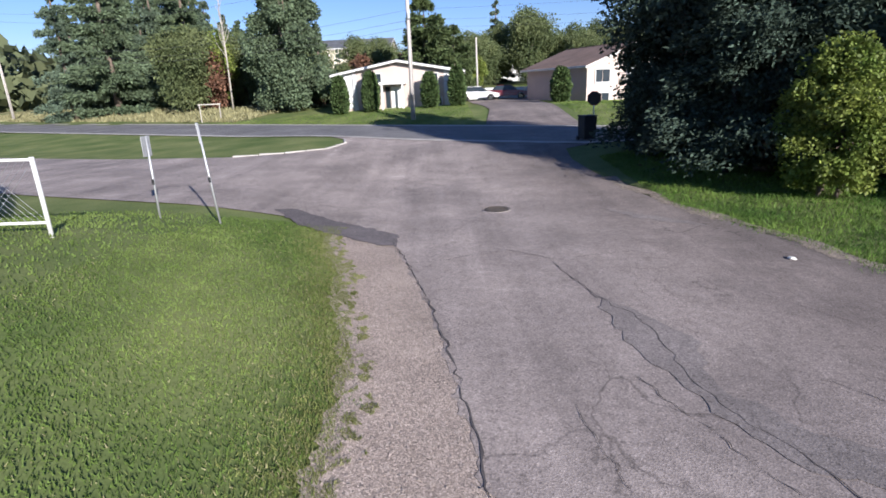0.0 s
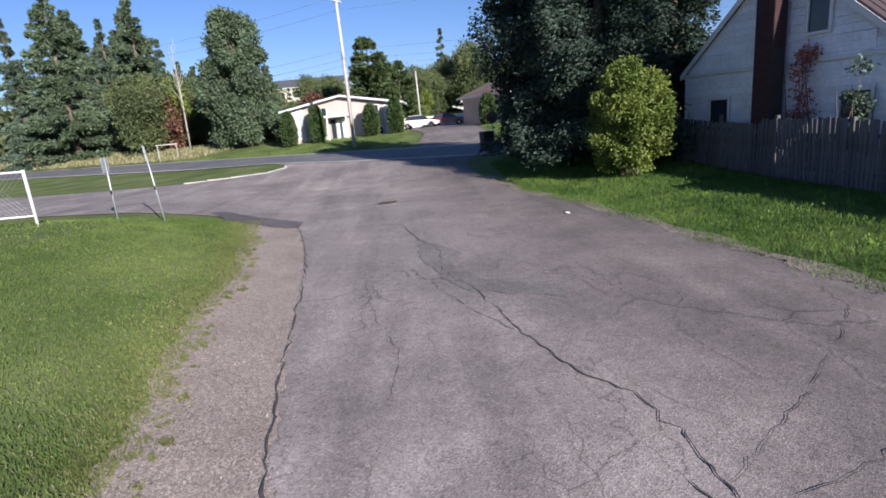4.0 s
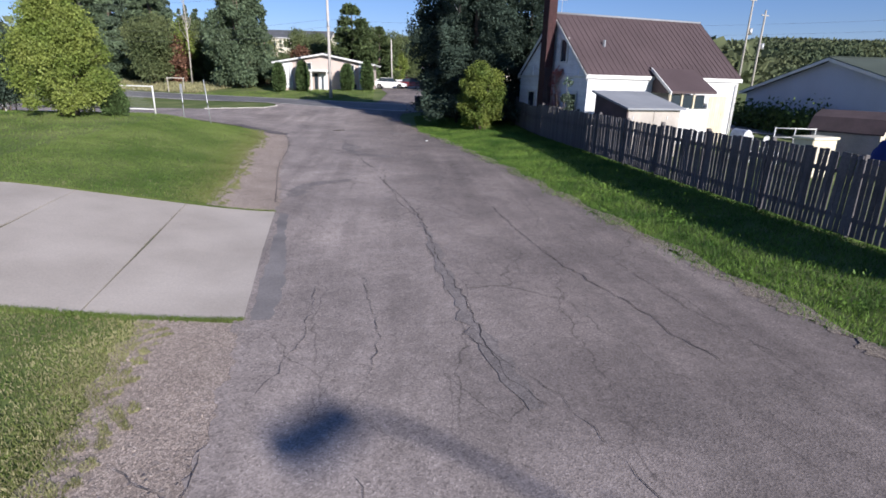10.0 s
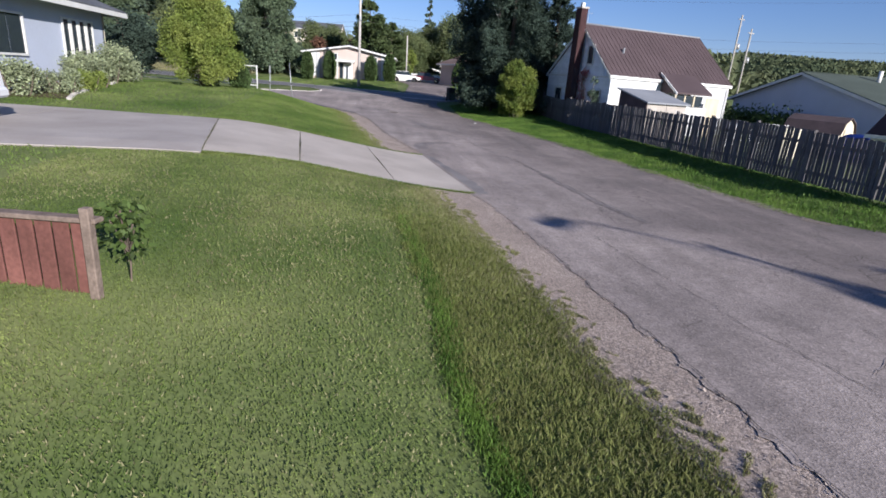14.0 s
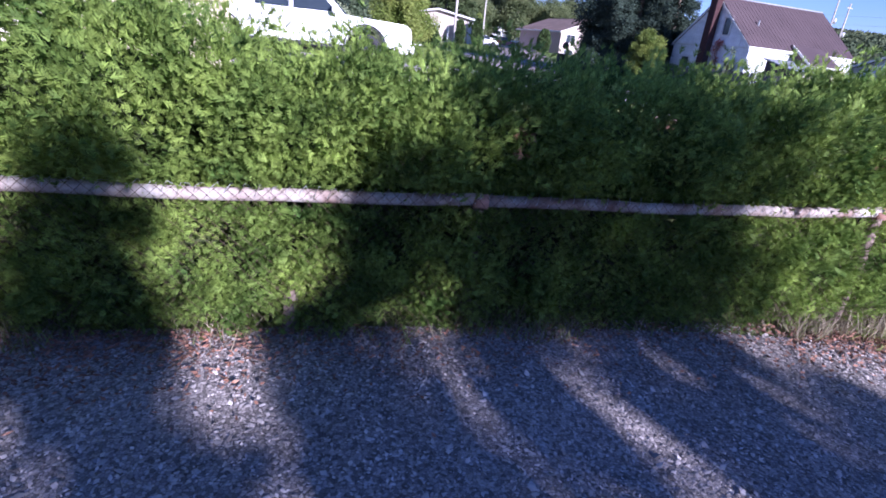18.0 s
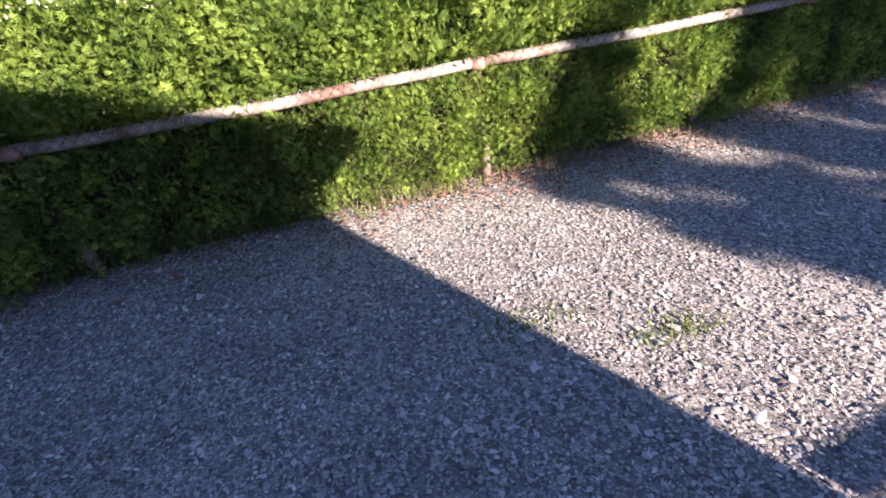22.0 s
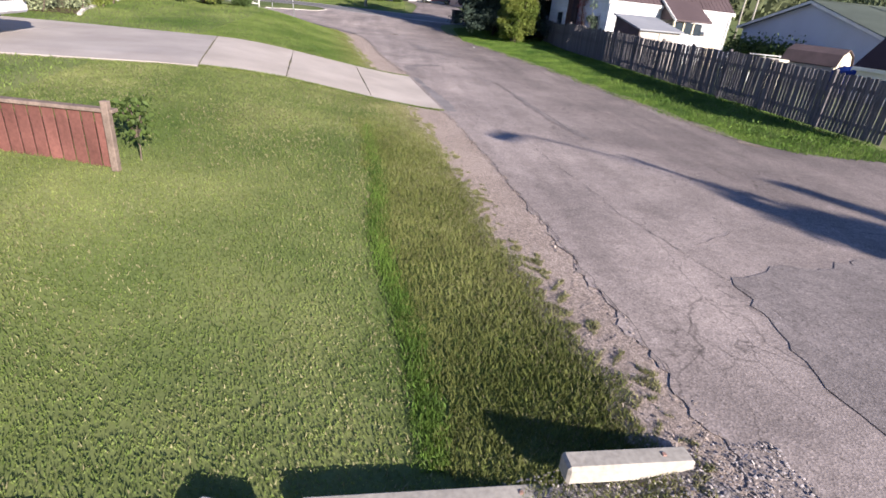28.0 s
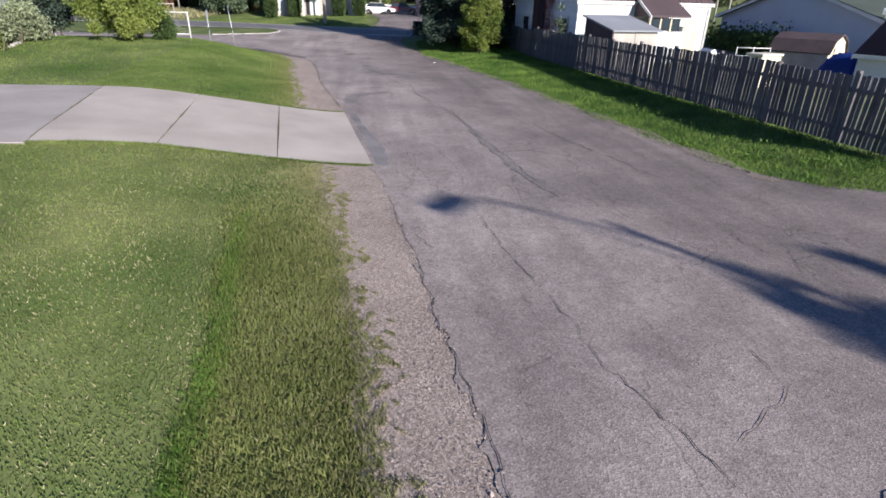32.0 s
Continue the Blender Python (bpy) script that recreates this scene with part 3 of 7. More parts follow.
# the mouth of the side street, and the lane that leaves it between lawn and verge
def poly_sheet(name, mat, outline, lift, cell=0.8, parent=None, label=""):
    """A flat outline cut into cells and laid on the land."""
    bm = bmesh.new()
    bm.faces.new([bm.verts.new((x, y, 0)) for x, y in outline])
    xs, ys_ = [p[0] for p in outline], [p[1] for p in outline]
    for lo, hi, no in ((min(xs), max(xs), (1, 0, 0)), (min(ys_), max(ys_), (0, 1, 0))):
        c = math.floor(lo / cell) * cell + cell
        while c < hi:
            bmesh.ops.bisect_plane(bm, geom=list(bm.verts) + list(bm.edges) + list(bm.faces), plane_co=Vector(no) * c, plane_no=no)
            c += cell
    for v in bm.verts:
        v.co.z = zg(v.co.x, v.co.y) + lift
    bmesh.ops.recalc_face_normals(bm, faces=bm.faces)
    if sum(f.normal.z for f in bm.faces) < 0:
        bmesh.ops.reverse_faces(bm, faces=list(bm.faces))
    return part(name, bm, mat, parent, label, True)


KERB = [(-24.0, 30.3), (-16.0, 26.3), (-9.3, 24.0), (-7.0, 24.2), (-5.3, 25.2), (-4.7, 27.0), (-5.0, 28.6)]
LANE = [(-1.1, 11.6), (-2.4, 12.3), (-3.9, 12.7), (-7.5, 13.5), (-12, 15.5), (-22, 20.5), (-34, 26.5), (-34, 36.0), *KERB, (-6.2, 30.4), (6.9, 23.1), (4.9, 22), (4.9, 18), (3, 12)]
lane = tagged(poly_sheet("road_lane", M["street"], LANE, 0.008), "sun-bleached asphalt lane joining the side street", "road", kind="structure")
tagged(poly_sheet("road_mouth", M["street"], [(6.4, 23.0), (6.6, 26.2), (9.5, 24.0), (12, 21.6), (12.4, 20.9), (-2, 28.2), (-2, 26)], 0.005), "asphalt mouth of the side street", "road", kind="structure")

yard = tagged(poly_sheet("pavement_gravel", M["gravelbed"], [(-26, -25.4), (-8, -23.2), (-2.6, -22.8), (-1.7, -23.05), (0.2, -23.0), (1.0, -23.0), (3.2, -22.6), (4.2, -24), (4.4, -44), (-26, -44)], 0.012, 0.7), "grey crushed-stone gravel yard", "gravel", kind="structure")

# ---- shoulders, patches, cracks, driveway, kerb ----
for a, b in ((-40, -11.55), (-5.95, 12.4)):
    tagged(strip("shoulder", M["shoulder"], lambda y: lawn_left(y) - 0.14 + 0.6 * float(ragged(y)), lambda y: edge_left(y) + 0.13, np.arange(a, b, 0.05), 4, 0.004),
           "tan gravel shoulder beside the asphalt", "shoulder", kind="structure")
tagged(strip("shoulder", M["vergedirt"], lambda y: edge_right(y) - 0.08 + 0.07 * math.sin(y * 1.9) + 1.1 * float(ragged(y * 1.3 + 4)), lambda y: edge_right(y) + 0.3 + 0.1 * math.sin(y * 2.7), np.arange(-13, 17, 0.06), 3, 0.018),
       "brown dirt edge along the grass verge", "shoulder", kind="structure")
tagged(poly_sheet("road_apron", M["street"], [(9.5, -11.4), (9.95, -11.7), (10.4, -12.55), (10.95, -13.3), (11.9, -13.95), (12.6, -14.35), (14.2, -14.4), (30, -13.0), (30, -24), (11.4, -26), (10.4, -20)], 0.006), "grey asphalt apron of a side entrance", "road", kind="structure")

def worn(outline, seed, amount=0.045):
    """The outline with its edges broken into short uneven steps."""
    r = random.Random(seed)
    out = []
    for (x0, y0), (x1, y1) in zip(outline, outline[1:] + outline[:1]):
        n = max(1, int(math.hypot(x1 - x0, y1 - y0) / 0.16))
        out += [(x0 + (x1 - x0) * k / n + r.gauss(0, amount), y0 + (y1 - y0) * k / n + r.gauss(0, amount)) for k in range(n)]
    return out


for outline in ([(-4.25, 13.3), (-3.9, 13.6), (-2.56, 12.5), (-1.46, 11.85), (-1.0, 11.4), (-0.95, 10.55), (-1.35, 10.6), (-1.9, 10.89), (-2.72, 11.44), (-3.3, 11.9)],):
    poly_sheet("tar_patch", M["tar"], worn(outline, 5, 0.03), 0.0195, 0.7, street, "dark tarred asphalt repair")
for outline in ([(5.0, -6.6), (5.12, -6.7), (5.27, -8.2), (5.34, -9.2), (5.40, -10.3), (5.48, -11.1), (5.7, -12.6), (5.9, -13.6), (5.68, -13.6), (5.45, -12.6), (5.28, -11.1), (5.2, -10.0), (5.15, -8.6), (5.05, -7.4)],
                [(4.05, 13.3), (4.5, 12.9), (5.4, 12.0), (5.9, 11.2), (5.5, 11.4), (4.6, 12.2)]):
    poly_sheet("patch", M["patch"], worn(outline, len(outline)), 0.019, 0.7, street, "darker asphalt repair patch")
for outline in ([(5.2, -20.2), (6.0, -19.75), (6.7, -19.8), (9.0, -18.8), (10.9, -19.5), (11.2, -25), (5.3, -25), (4.9, -22)],
                [(1.75, -2.9), (2.2, -2.2), (3.3, -1.6), (3.2, -2.1), (2.3, -2.8), (2.1, -4.1), (1.75, -4.3)],
                [(2.3, 7.7), (2.75, 6.8), (3.1, 6.2), (2.9, 4.9), (3.4, 4.1), (4.6, 3.3), (4.3, 2.9), (3.0, 3.6), (2.5, 4.9), (2.3, 6.1)]):
    poly_sheet("patch", M["patch"], worn(outline, len(outline)), 0.019, 0.7, street, "darker asphalt repair patch")


poly_sheet("sealed_strip", M["seal"], worn([(1.95, -6.0), (2.14, -6.15), (2.52, -8.4), (2.78, -9.8), (2.92, -10.8), (2.9, -11.5), (2.66, -11.6), (2.48, -10)], 9, 0.02), 0.019, 0.7, street, "smooth grey sealed strip beside concrete")


def crack(pts, width, seed):
    """A ragged open crack along a broken line."""
    r = random.Random(seed)
    left, right = [], []
    fine = []
    for (x0, y0), (x1, y1) in zip(pts, pts[1:]):
        n = max(2, int(math.hypot(x1 - x0, y1 - y0) / 0.12))
        for k in range(n):
            fine.append((x0 + (x1 - x0) * k / n + r.gauss(0, 0.022), y0 + (y1 - y0) * k / n + r.gauss(0, 0.022)))
    fine.append(pts[-1])
    vs, fs = [], []
    for i, (x, y) in enumerate(fine):
        a, b = fine[max(i - 1, 0)], fine[min(i + 1, len(fine) - 1)]
        dx, dy = b[0] - a[0], b[1] - a[1]
        d = math.hypot(dx, dy) or 1
        wd = width * 0.32 * r.uniform(0.15, 1.5) * (0.3 if i in (0, len(fine) - 1) else 1)
        for s in (-1, 1):
            px, py = x - s * dy / d * wd, y + s * dx / d * wd
            vs.append((px, py, zg(px, py) + 0.022))
        if i:
            fs.append((2 * i - 2, 2 * i - 1, 2 * i + 1, 2 * i))
    np_mesh("crack", vs, fs, M["crackfill"], street)


crack([(-1.07, 10.86), (-0.65, 9.3), (-0.18, 7.16), (0.05, 5.71), (0.21, 4.49), (0.48, 1.75), (0.8, -0.4), (1.2, -2.6), (1.65, -5)], 0.035, 0)
crack([(-0.65, 9.4), (0.05, 9.54), (1.28, 9.99), (2.15, 9.31), (2.98, 9.53), (3.72, 9.67)], 0.02, 1)
crack([(1.98, 9.24), (2.25, 7.97), (2.39, 7.39), (2.63, 6.85), (2.75, 6.14), (2.65, 4.99), (2.83, 4.37), (3.06, 3.81), (3.4, 1.9), (3.75, 0.7), (4.12, 0.15), (4.24, -0.6), (4.23, -2.11), (4.86, -4.92), (5.08, -6.51), (5.24, -9.11), (5.44, -10.84), (5.6, -12.9), (5.9, -13.5)], 0.024, 2)
crack([(3.36, 1.89), (3.0, 2.6), (2.3, 4.6), (2.1, 5.2)], 0.014, 3)
crack([(4.0, -1.1), (4.5, -3.6), (4.6, -4.8), (4.95, -6.1)], 0.02, 4)
crack([(6.86, -4.98), (7.05, -7.54), (7.28, -9.44), (7.58, -10.49), (7.83, -11.33), (7.92, -12.23), (8.24, -13.04)], 0.02, 5)
crack([(4.0, -9.93), (4.14, -11.11), (4.29, -12.14), (4.17, -12.9)], 0.012, 6)
crack([(1.57, -2.63), (2.35, -2.36), (3.44, -1.72), (4.61, -1.4), (6.85, -0.62), (7.9, -0.3)], 0.014, 7)
crack([(2.86, -14.05), (3.1, -16.1), (3.16, -17.21), (3.27, -17.96), (3.36, -18.76), (3.4, -19.4), (3.6, -22)], 0.012, 8)
crack([(4.17, -14.38), (4.41, -16.5), (4.57, -17.36), (4.6, -18.12), (5.0, -19.6), (5.3, -21)], 0.014, 9)
crack([(6.14, -18.08), (6.09, -18.44), (6.09, -18.7), (5.59, -18.98), (5.21, -19.24)], 0.012, 10)
crack([(4.25, -1.2), (5.6, -0.2), (6.9, 0.9), (7.6, 1.6)], 0.013, 12)
crack([(5.4, 0.1), (5.2, 1.4), (5.9, 2.6)], 0.01, 13)
crack([(6.1, -3.1), (6.6, -4.6), (6.9, -5.2)], 0.012, 14)
crack([(3.1, -13.2), (3.4, -11.9), (3.3, -10.2)], 0.01, 15)
crack([(5.3, -12.0), (6.1, -13.4), (6.5, -15.1), (7.2, -16.2)], 0.012, 16)
crack([(2.3, -14.2), (2.9, -14.6), (3.4, -15.6)], 0.01, 17)
crack([(1.3, 4.7), (1.45, 3.3), (1.9, 1.6), (1.8, 0.4)], 0.01, 18)
crack([(3.9, 5.2), (4.7, 4.0), (4.9, 2.7)], 0.012, 19)
crack([(4.6, 7.6), (5.3, 6.4), (5.6, 5.1)], 0.01, 20)
crack([(8.3, -9.3), (8.5, -11.2), (8.9, -12.8)], 0.014, 21)

# manhole
hole = thing("manhole_cover", Matrix.Translation((1.45, 13.6, zg(1.45, 13.6) + 0.014)), "round rusty cast-iron manhole cover set in asphalt", "manhole")
bm = bmesh.new()
bmesh.ops.create_cone(bm, cap_ends=True, segments=32, radius1=0.33, radius2=0.32, depth=0.02)
part("lid", bm, M["iron"], hole)
bm = bmesh.new()
bmesh.ops.create_cone(bm, cap_ends=False, segments=32, radius1=0.40, radius2=0.37, depth=0.024)
part("rim", bm, M["patch"], hole)
for i in range(5):
    box("rib", M["iron"], hole, (0, -0.2 + 0.1 * i, 0.014), (0.5 - 0.06 * abs(i - 2), 0.03, 0.008), bevel=0.002)

# concrete driveway in poured bays
NS = [(1.82, -5.85), (0.0, -6.05), (-2.0, -6.4), (-4.3, -6.6), (-8.4, -6.3), (-14.5, -6.2)]
SS = [(2.58, -11.52), (0.77, -11.72), (-1.25, -12.0), (-3.0, -12.6), (-8.4, -13.2), (-14.5, -13.4)]
drive = thing("driveway", Matrix(), "pale concrete driveway poured in bays with dirty joints", "driveway", kind="structure")
for i in range(5):
    a, b, c, d = (Vector((*p, 0)) for p in (NS[i], NS[i + 1], SS[i + 1], SS[i]))
    mid = (a + b + c + d) / 4
    bm = bmesh.new()
    grid = [[None] * 7 for _ in range(9)]
    for j in range(9):
        for k in range(7):
            p = a.lerp(b, k / 6).lerp(d.lerp(c, k / 6), j / 8)
            p = mid + (p - mid) * (1 - 0.024 / (p - mid).length if (p - mid).length > 0.1 else 1)
            grid[j][k] = bm.verts.new((p.x, p.y, zg(p.x, p.y) + 0.016))
    for j in range(8):
        for k in range(6):
            bm.faces.new((grid[j][k], grid[j + 1][k], grid[j + 1][k + 1], grid[j][k + 1]))
    bmesh.ops.recalc_face_normals(bm, faces=bm.faces)
    if sum(f.normal.z for f in bm.faces) < 0:
        bmesh.ops.reverse_faces(bm, faces=list(bm.faces))
    ext = bmesh.ops.extrude_face_region(bm, geom=list(bm.faces))
    for v in ext["geom"]:
        if isinstance(v, bmesh.types.BMVert):
            v.co.z -= 0.12
    bmesh.ops.recalc_face_normals(bm, faces=bm.faces)
    part("slab", bm, M["concrete"] if i < 3 else M["concrete2"], drive)
poly_sheet("bed", M["joint"], [*NS, *SS[::-1]], -0.004, 0.9, drive, "dirt and weeds in the joints")

# kerb stones round the grass island
kerb = thing("kerb", Matrix(), "sun-bleached concrete kerb along the verge", "kerb", kind="structure")
for (x0, y0), (x1, y1) in zip(KERB[2:], KERB[3:]):
    n = max(1, round(math.hypot(x1 - x0, y1 - y0) / 1.2))
    for k in range(n):
        p, q = (Vector((x0 + (x1 - x0) * s / n, y0 + (y1 - y0) * s / n, 0)) for s in (k + 0.01, k + 0.99))
        c = (p + q) / 2
        box("stone", M["kerb"], kerb, (c.x, c.y, zg(c.x, c.y) - 0.02), ((q - p).length, 0.14, 0.16), math.degrees(math.atan2(q.y - p.y, q.x - p.x)), 0.03)

# pale gravel edges of the through road
for n0, n1 in ((23.0, 23.45), (30.75, 31.5)):
    tagged(along_main("shoulder", M["kerb"], -160, 90, n0, n1, 0.03, 2.0, 1), "pale gravel edge of the through road", "shoulder", kind="structure")
field = tagged(poly_sheet("field", M["field"], [tuple((DV * s + NV * n)[:2]) for s, n in ((-150, 33), (-40, 33), (-40, 38), (-44, 50), (-60, 52), (-150, 52))], 0.03, 6), "pale dry grass field beyond the road", "field", kind="structure")
tagged(poly_sheet("driveway_far", M["street"], [(3.0, 34.4), (8.6, 31.0), (9.0, 44), (9.6, 52), (11.0, 60), (3.2, 60), (3.3, 50), (4.0, 42)], 0.03, 2.5), "asphalt driveway between two bungalows", "driveway", kind="structure")

# crumpled paper on the road edge
scrap = thing("paper_scrap", Matrix.Translation((6.2, 8.85, zg(6.2, 8.85) + 0.03)), "crumpled white paper scrap lying on asphalt", "litter")
bm = bmesh.new()
bmesh.ops.create_icosphere(bm, subdivisions=2, radius=0.075)
for v in bm.verts:
    v.co *= 1 + 0.5 * noise.noise(v.co * 17)
    v.co.z *= 0.35
part("crumpled_sheet", bm, M["trimw"], scrap)

# ---- foliage ----
def leaves(name, pos, way, length, width, mat, parent=None, label="", seed=1, fold=0.0):
    """Many small leaf blades, each a diamond from its foot along its way."""
    r = np.random.default_rng(seed)
    pos, way = np.asarray(pos, float), np.asarray(way, float)
    n = len(pos)
    way = way / np.maximum(np.linalg.norm(way, axis=1, keepdims=True), 1e-6)
    side = np.cross(way, r.normal(size=(n, 3)))
    side /= np.maximum(np.linalg.norm(side, axis=1, keepdims=True), 1e-6)
    ln = (length * r.uniform(0.6, 1.4, n))[:, None]
    wd = (width * r.uniform(0.6, 1.4, n))[:, None]
    v = np.stack([pos, pos + way * ln * 0.45 + side * wd, pos + way * ln, pos + way * ln * 0.45 - side * wd], 1).reshape(-1, 3)
    return np_mesh(name, v, np.arange(4 * n).reshape(-1, 4), mat, parent, label)


def conifer(name, m, h, r, mat, count, seed, label, base=0.06, power=1.0, whorls=26, droop=0.35, size=0.42, uneven=0.25, group="", clump=0.5):
    rr = np.random.default_rng(seed)
    t = thing(name, m, label, "tree", group)
    tube("trunk", M["bark"], t, [(0, 0, -0.3), (0.02, 0, h * 0.4), (0, 0.02, h * 0.97)], [r * 0.075 + 0.05, r * 0.05 + 0.04, 0.03], 8)
    lev = np.linspace(base, 0.985, whorls) + rr.normal(0, 0.01, whorls)
    P, D = [], []
    for L in lev:
        rad = r * max(0.03, (1 - L)) ** power
        nb = rr.integers(5, 9)
        for az in rr.uniform(0, 2 * np.pi, nb):
            reach = rad * rr.uniform(1 - uneven * 1.6, 1 + uneven * 0.6)
            k = max(6, int(count / whorls / 6.5 * (0.35 + reach / r * 1.6)))
            s = np.sqrt(rr.uniform(0.04, 1.0, k))
            w = rr.normal(0, 0.16 * clump, k) * (0.3 + s) * reach
            z = L * h - droop * reach * s ** 1.3 + 0.10 * reach * s ** 4 + rr.normal(0, 0.09 + 0.03 * reach, k)
            P.append(np.stack([np.cos(az) * s * reach - np.sin(az) * w, np.sin(az) * s * reach + np.cos(az) * w, z], 1))
            d = np.stack([np.cos(az) * np.ones(k), np.sin(az) * np.ones(k), np.full(k, -0.25)], 1)
            D.append(d + rr.normal(0, 0.55, (k, 3)))
    P, D = np.concatenate(P), np.concatenate(D)
    P[:, 2] = np.maximum(P[:, 2], 0.05)
    leaves("crown", P, D, size, size * 0.2, mat, t, seed=seed)
    return t


def broadleaf(name, m, h, radii, mat, count, seed, label, lobes=26, size=0.14, trunk=0.12, low=0.25, category="tree", group="", spread=0.3, stems=1, cone=0.0, profile=None):
    """Trunk, limbs and a crown of leaves gathered in lobes; cone narrows the crown to its top."""
    rr = np.random.default_rng(seed)
    t = thing(name, m, label, category, group)
    cz, rz = h * (1 + low) / 2, h * (1 - low) / 2
    C = rr.normal(size=(lobes, 3))
    C /= np.linalg.norm(C, axis=1, keepdims=True)
    C *= rr.uniform(0.45, 0.9, (lobes, 1))
    k = 1 - cone * np.clip((C[:, 2] + 1) / 2, 0, 1)
    C = C * np.array([radii[0], radii[1], rz])
    C[:, :2] *= k[:, None] * (1.25 if cone else 1)
    C[:, 2] += cz
    if profile:
        zf, a = rr.uniform(0.06, 0.96, lobes), rr.uniform(0, 2 * np.pi, lobes)
        rad = np.interp(zf, (0, 0.2, 0.45, 0.75, 1), profile) * np.sqrt(rr.uniform(0.08, 0.85, lobes))
        C = np.stack([np.cos(a) * rad * radii[0], np.sin(a) * rad * radii[1], zf * h], 1)
    vs, fs = [], []
    for j in range(stems):
        a = 2 * math.pi * j / stems
        o = Vector((0.25 * math.cos(a), 0.25 * math.sin(a), 0)) if stems > 1 else Vector()
        for pts, rad in [([o + Vector((0, 0, -0.2)), o * 1.6 + Vector((0.03, 0, h * 0.35)), o * 2 + Vector((0, 0.05, h * 0.8))], [trunk, trunk * 0.7, trunk * 0.2])] + \
                [([o + Vector((0, 0, max(0.1, c[2] * 0.45))), Vector((c[0] * 0.5, c[1] * 0.5, c[2] * 0.78)), Vector(c)], [trunk * 0.4, trunk * 0.22, 0.012]) for c in C[j::stems][:12]]:
            v, f = tube_arrays(pts, rad, 6)
            fs += [[i + len(vs) for i in q] for q in f]
            vs += [tuple(p) for p in v]
    np_mesh("trunk", vs, fs, M["bark"], t, smooth=True)
    which = rr.integers(0, lobes, count)
    off = rr.normal(size=(count, 3))
    off /= np.linalg.norm(off, axis=1, keepdims=True)
    rad = spread * np.mean(radii) * rr.uniform(0.6, 1.25, lobes)[which][:, None] * rr.uniform(0.55, 1.0, (count, 1)) ** 0.4
    P = C[which] + off * rad * np.array([1, 1, 0.85]) + np.random.default_rng(seed + 500).normal(0, 0.24, (count, 3)) * rad
    P[:, 2] = np.maximum(P[:, 2], 0.06)
    leaves("crown", P, off * 0.5 + rr.normal(0, 0.6, (count, 3)) + np.array([0, 0, -0.25]), size, size * 0.36, mat, t, seed=seed + 1)
    return t


def column_shrub(name, m, h, r, seed, mat="clipped", count=5000, label="clipped conical green cedar shrub on a lawn", group="", size=0.13):
    rr = np.random.default_rng(seed)
    t = thing(name, m, label, "shrub", group)
    # core coloured dark to stand for shade inside the shrub
    bm = bmesh.new()
    bmesh.ops.create_uvsphere(bm, u_segments=14, v_segments=10, radius=1)
    for v in bm.verts:
        v.co = Vector((v.co.x * r * 0.8, v.co.y * r * 0.8, (v.co.z + 1) / 2 * h * 0.95))
        v.co.xy *= 1 - 0.35 * max(0, v.co.z / h - 0.4)
    part("core", bm, M["cedarcore"], t, "twiggy inside, darkened for shade between the leaves")
    z = rr.uniform(0, 1, count)
    prof = np.sqrt(np.clip(1 - (2 * z - 0.85) ** 2 / 1.35, 0.02, 1)) * (1 - 0.35 * np.clip(z - 0.4, 0, 1))
    a = rr.uniform(0, 2 * np.pi, count)
    rad = r * prof * rr.uniform(0.82, 1.06, count)
    P = np.stack([np.cos(a) * rad, np.sin(a) * rad, z * h], 1)
    D = np.stack([np.cos(a), np.sin(a), np.full(count, 0.8)], 1) + rr.normal(0, 0.45, (count, 3))
    leaves("foliage", P, D, size, size * 0.3, M[mat], t, seed=seed)
    return t


def place(x, y, rz=0.0, s=1.0, dz=0.0):
    return Matrix.Translation((x, y, zg(x, y) + dz)) @ Matrix.Rotation(radians(rz), 4, "Z") @ Matrix.Scale(s, 4)


# the dark clump at the street corner
conifer("spruce_tree", place(11.6, 18.6), 12.0, 4.7, M["cornerspruce"], 110000, 3, "tall dark green spruce with drooping branches", power=0.8, whorls=40, size=0.155, clump=0.8, uneven=0.35)
conifer("spruce_tree", place(9.9, 18.9, 40), 11.0, 4.1, M["cornerspruce"], 90000, 4, "dark spruce crowded against a taller one", power=0.8, whorls=36, size=0.155, clump=0.8, uneven=0.35)
conifer("spruce_tree", place(13.2, 17.2, 80), 9.0, 3.0, M["cornerspruce"], 40000, 5, "lower dark spruce beside a gabled house", power=0.7, whorls=30, size=0.17, uneven=0.35)
broadleaf("spruce_tree", place(8.3, 18.8), 9.9, (2.85, 2.85), M["cornerspruce"], 62000, 6, "bushy dark spruce overhanging the street corner", lobes=130, size=0.15, trunk=0.16, low=0.05, spread=0.24, profile=(0.28, 0.5, 1.0, 0.8, 0.22))
conifer("spruce_tree", place(9.5, 15.4, 20), 10.4, 3.4, M["cornerspruce"], 95000, 7, "dark spruce standing behind a leafy bush", base=0.13, power=0.6, whorls=36, size=0.16, uneven=0.35, clump=0.8)
broadleaf("lilac_bush", place(9.45, 12.6, 0, 1, 0.15), 3.35, (1.35, 1.3), M["lilac"], 31000, 28, "yellow-green leafy bush beside the wooden fence", lobes=120, size=0.095, trunk=0.05, low=0.0, category="bush", spread=0.22, stems=4, profile=(0.6, 0.85, 1.0, 0.8, 0.3))
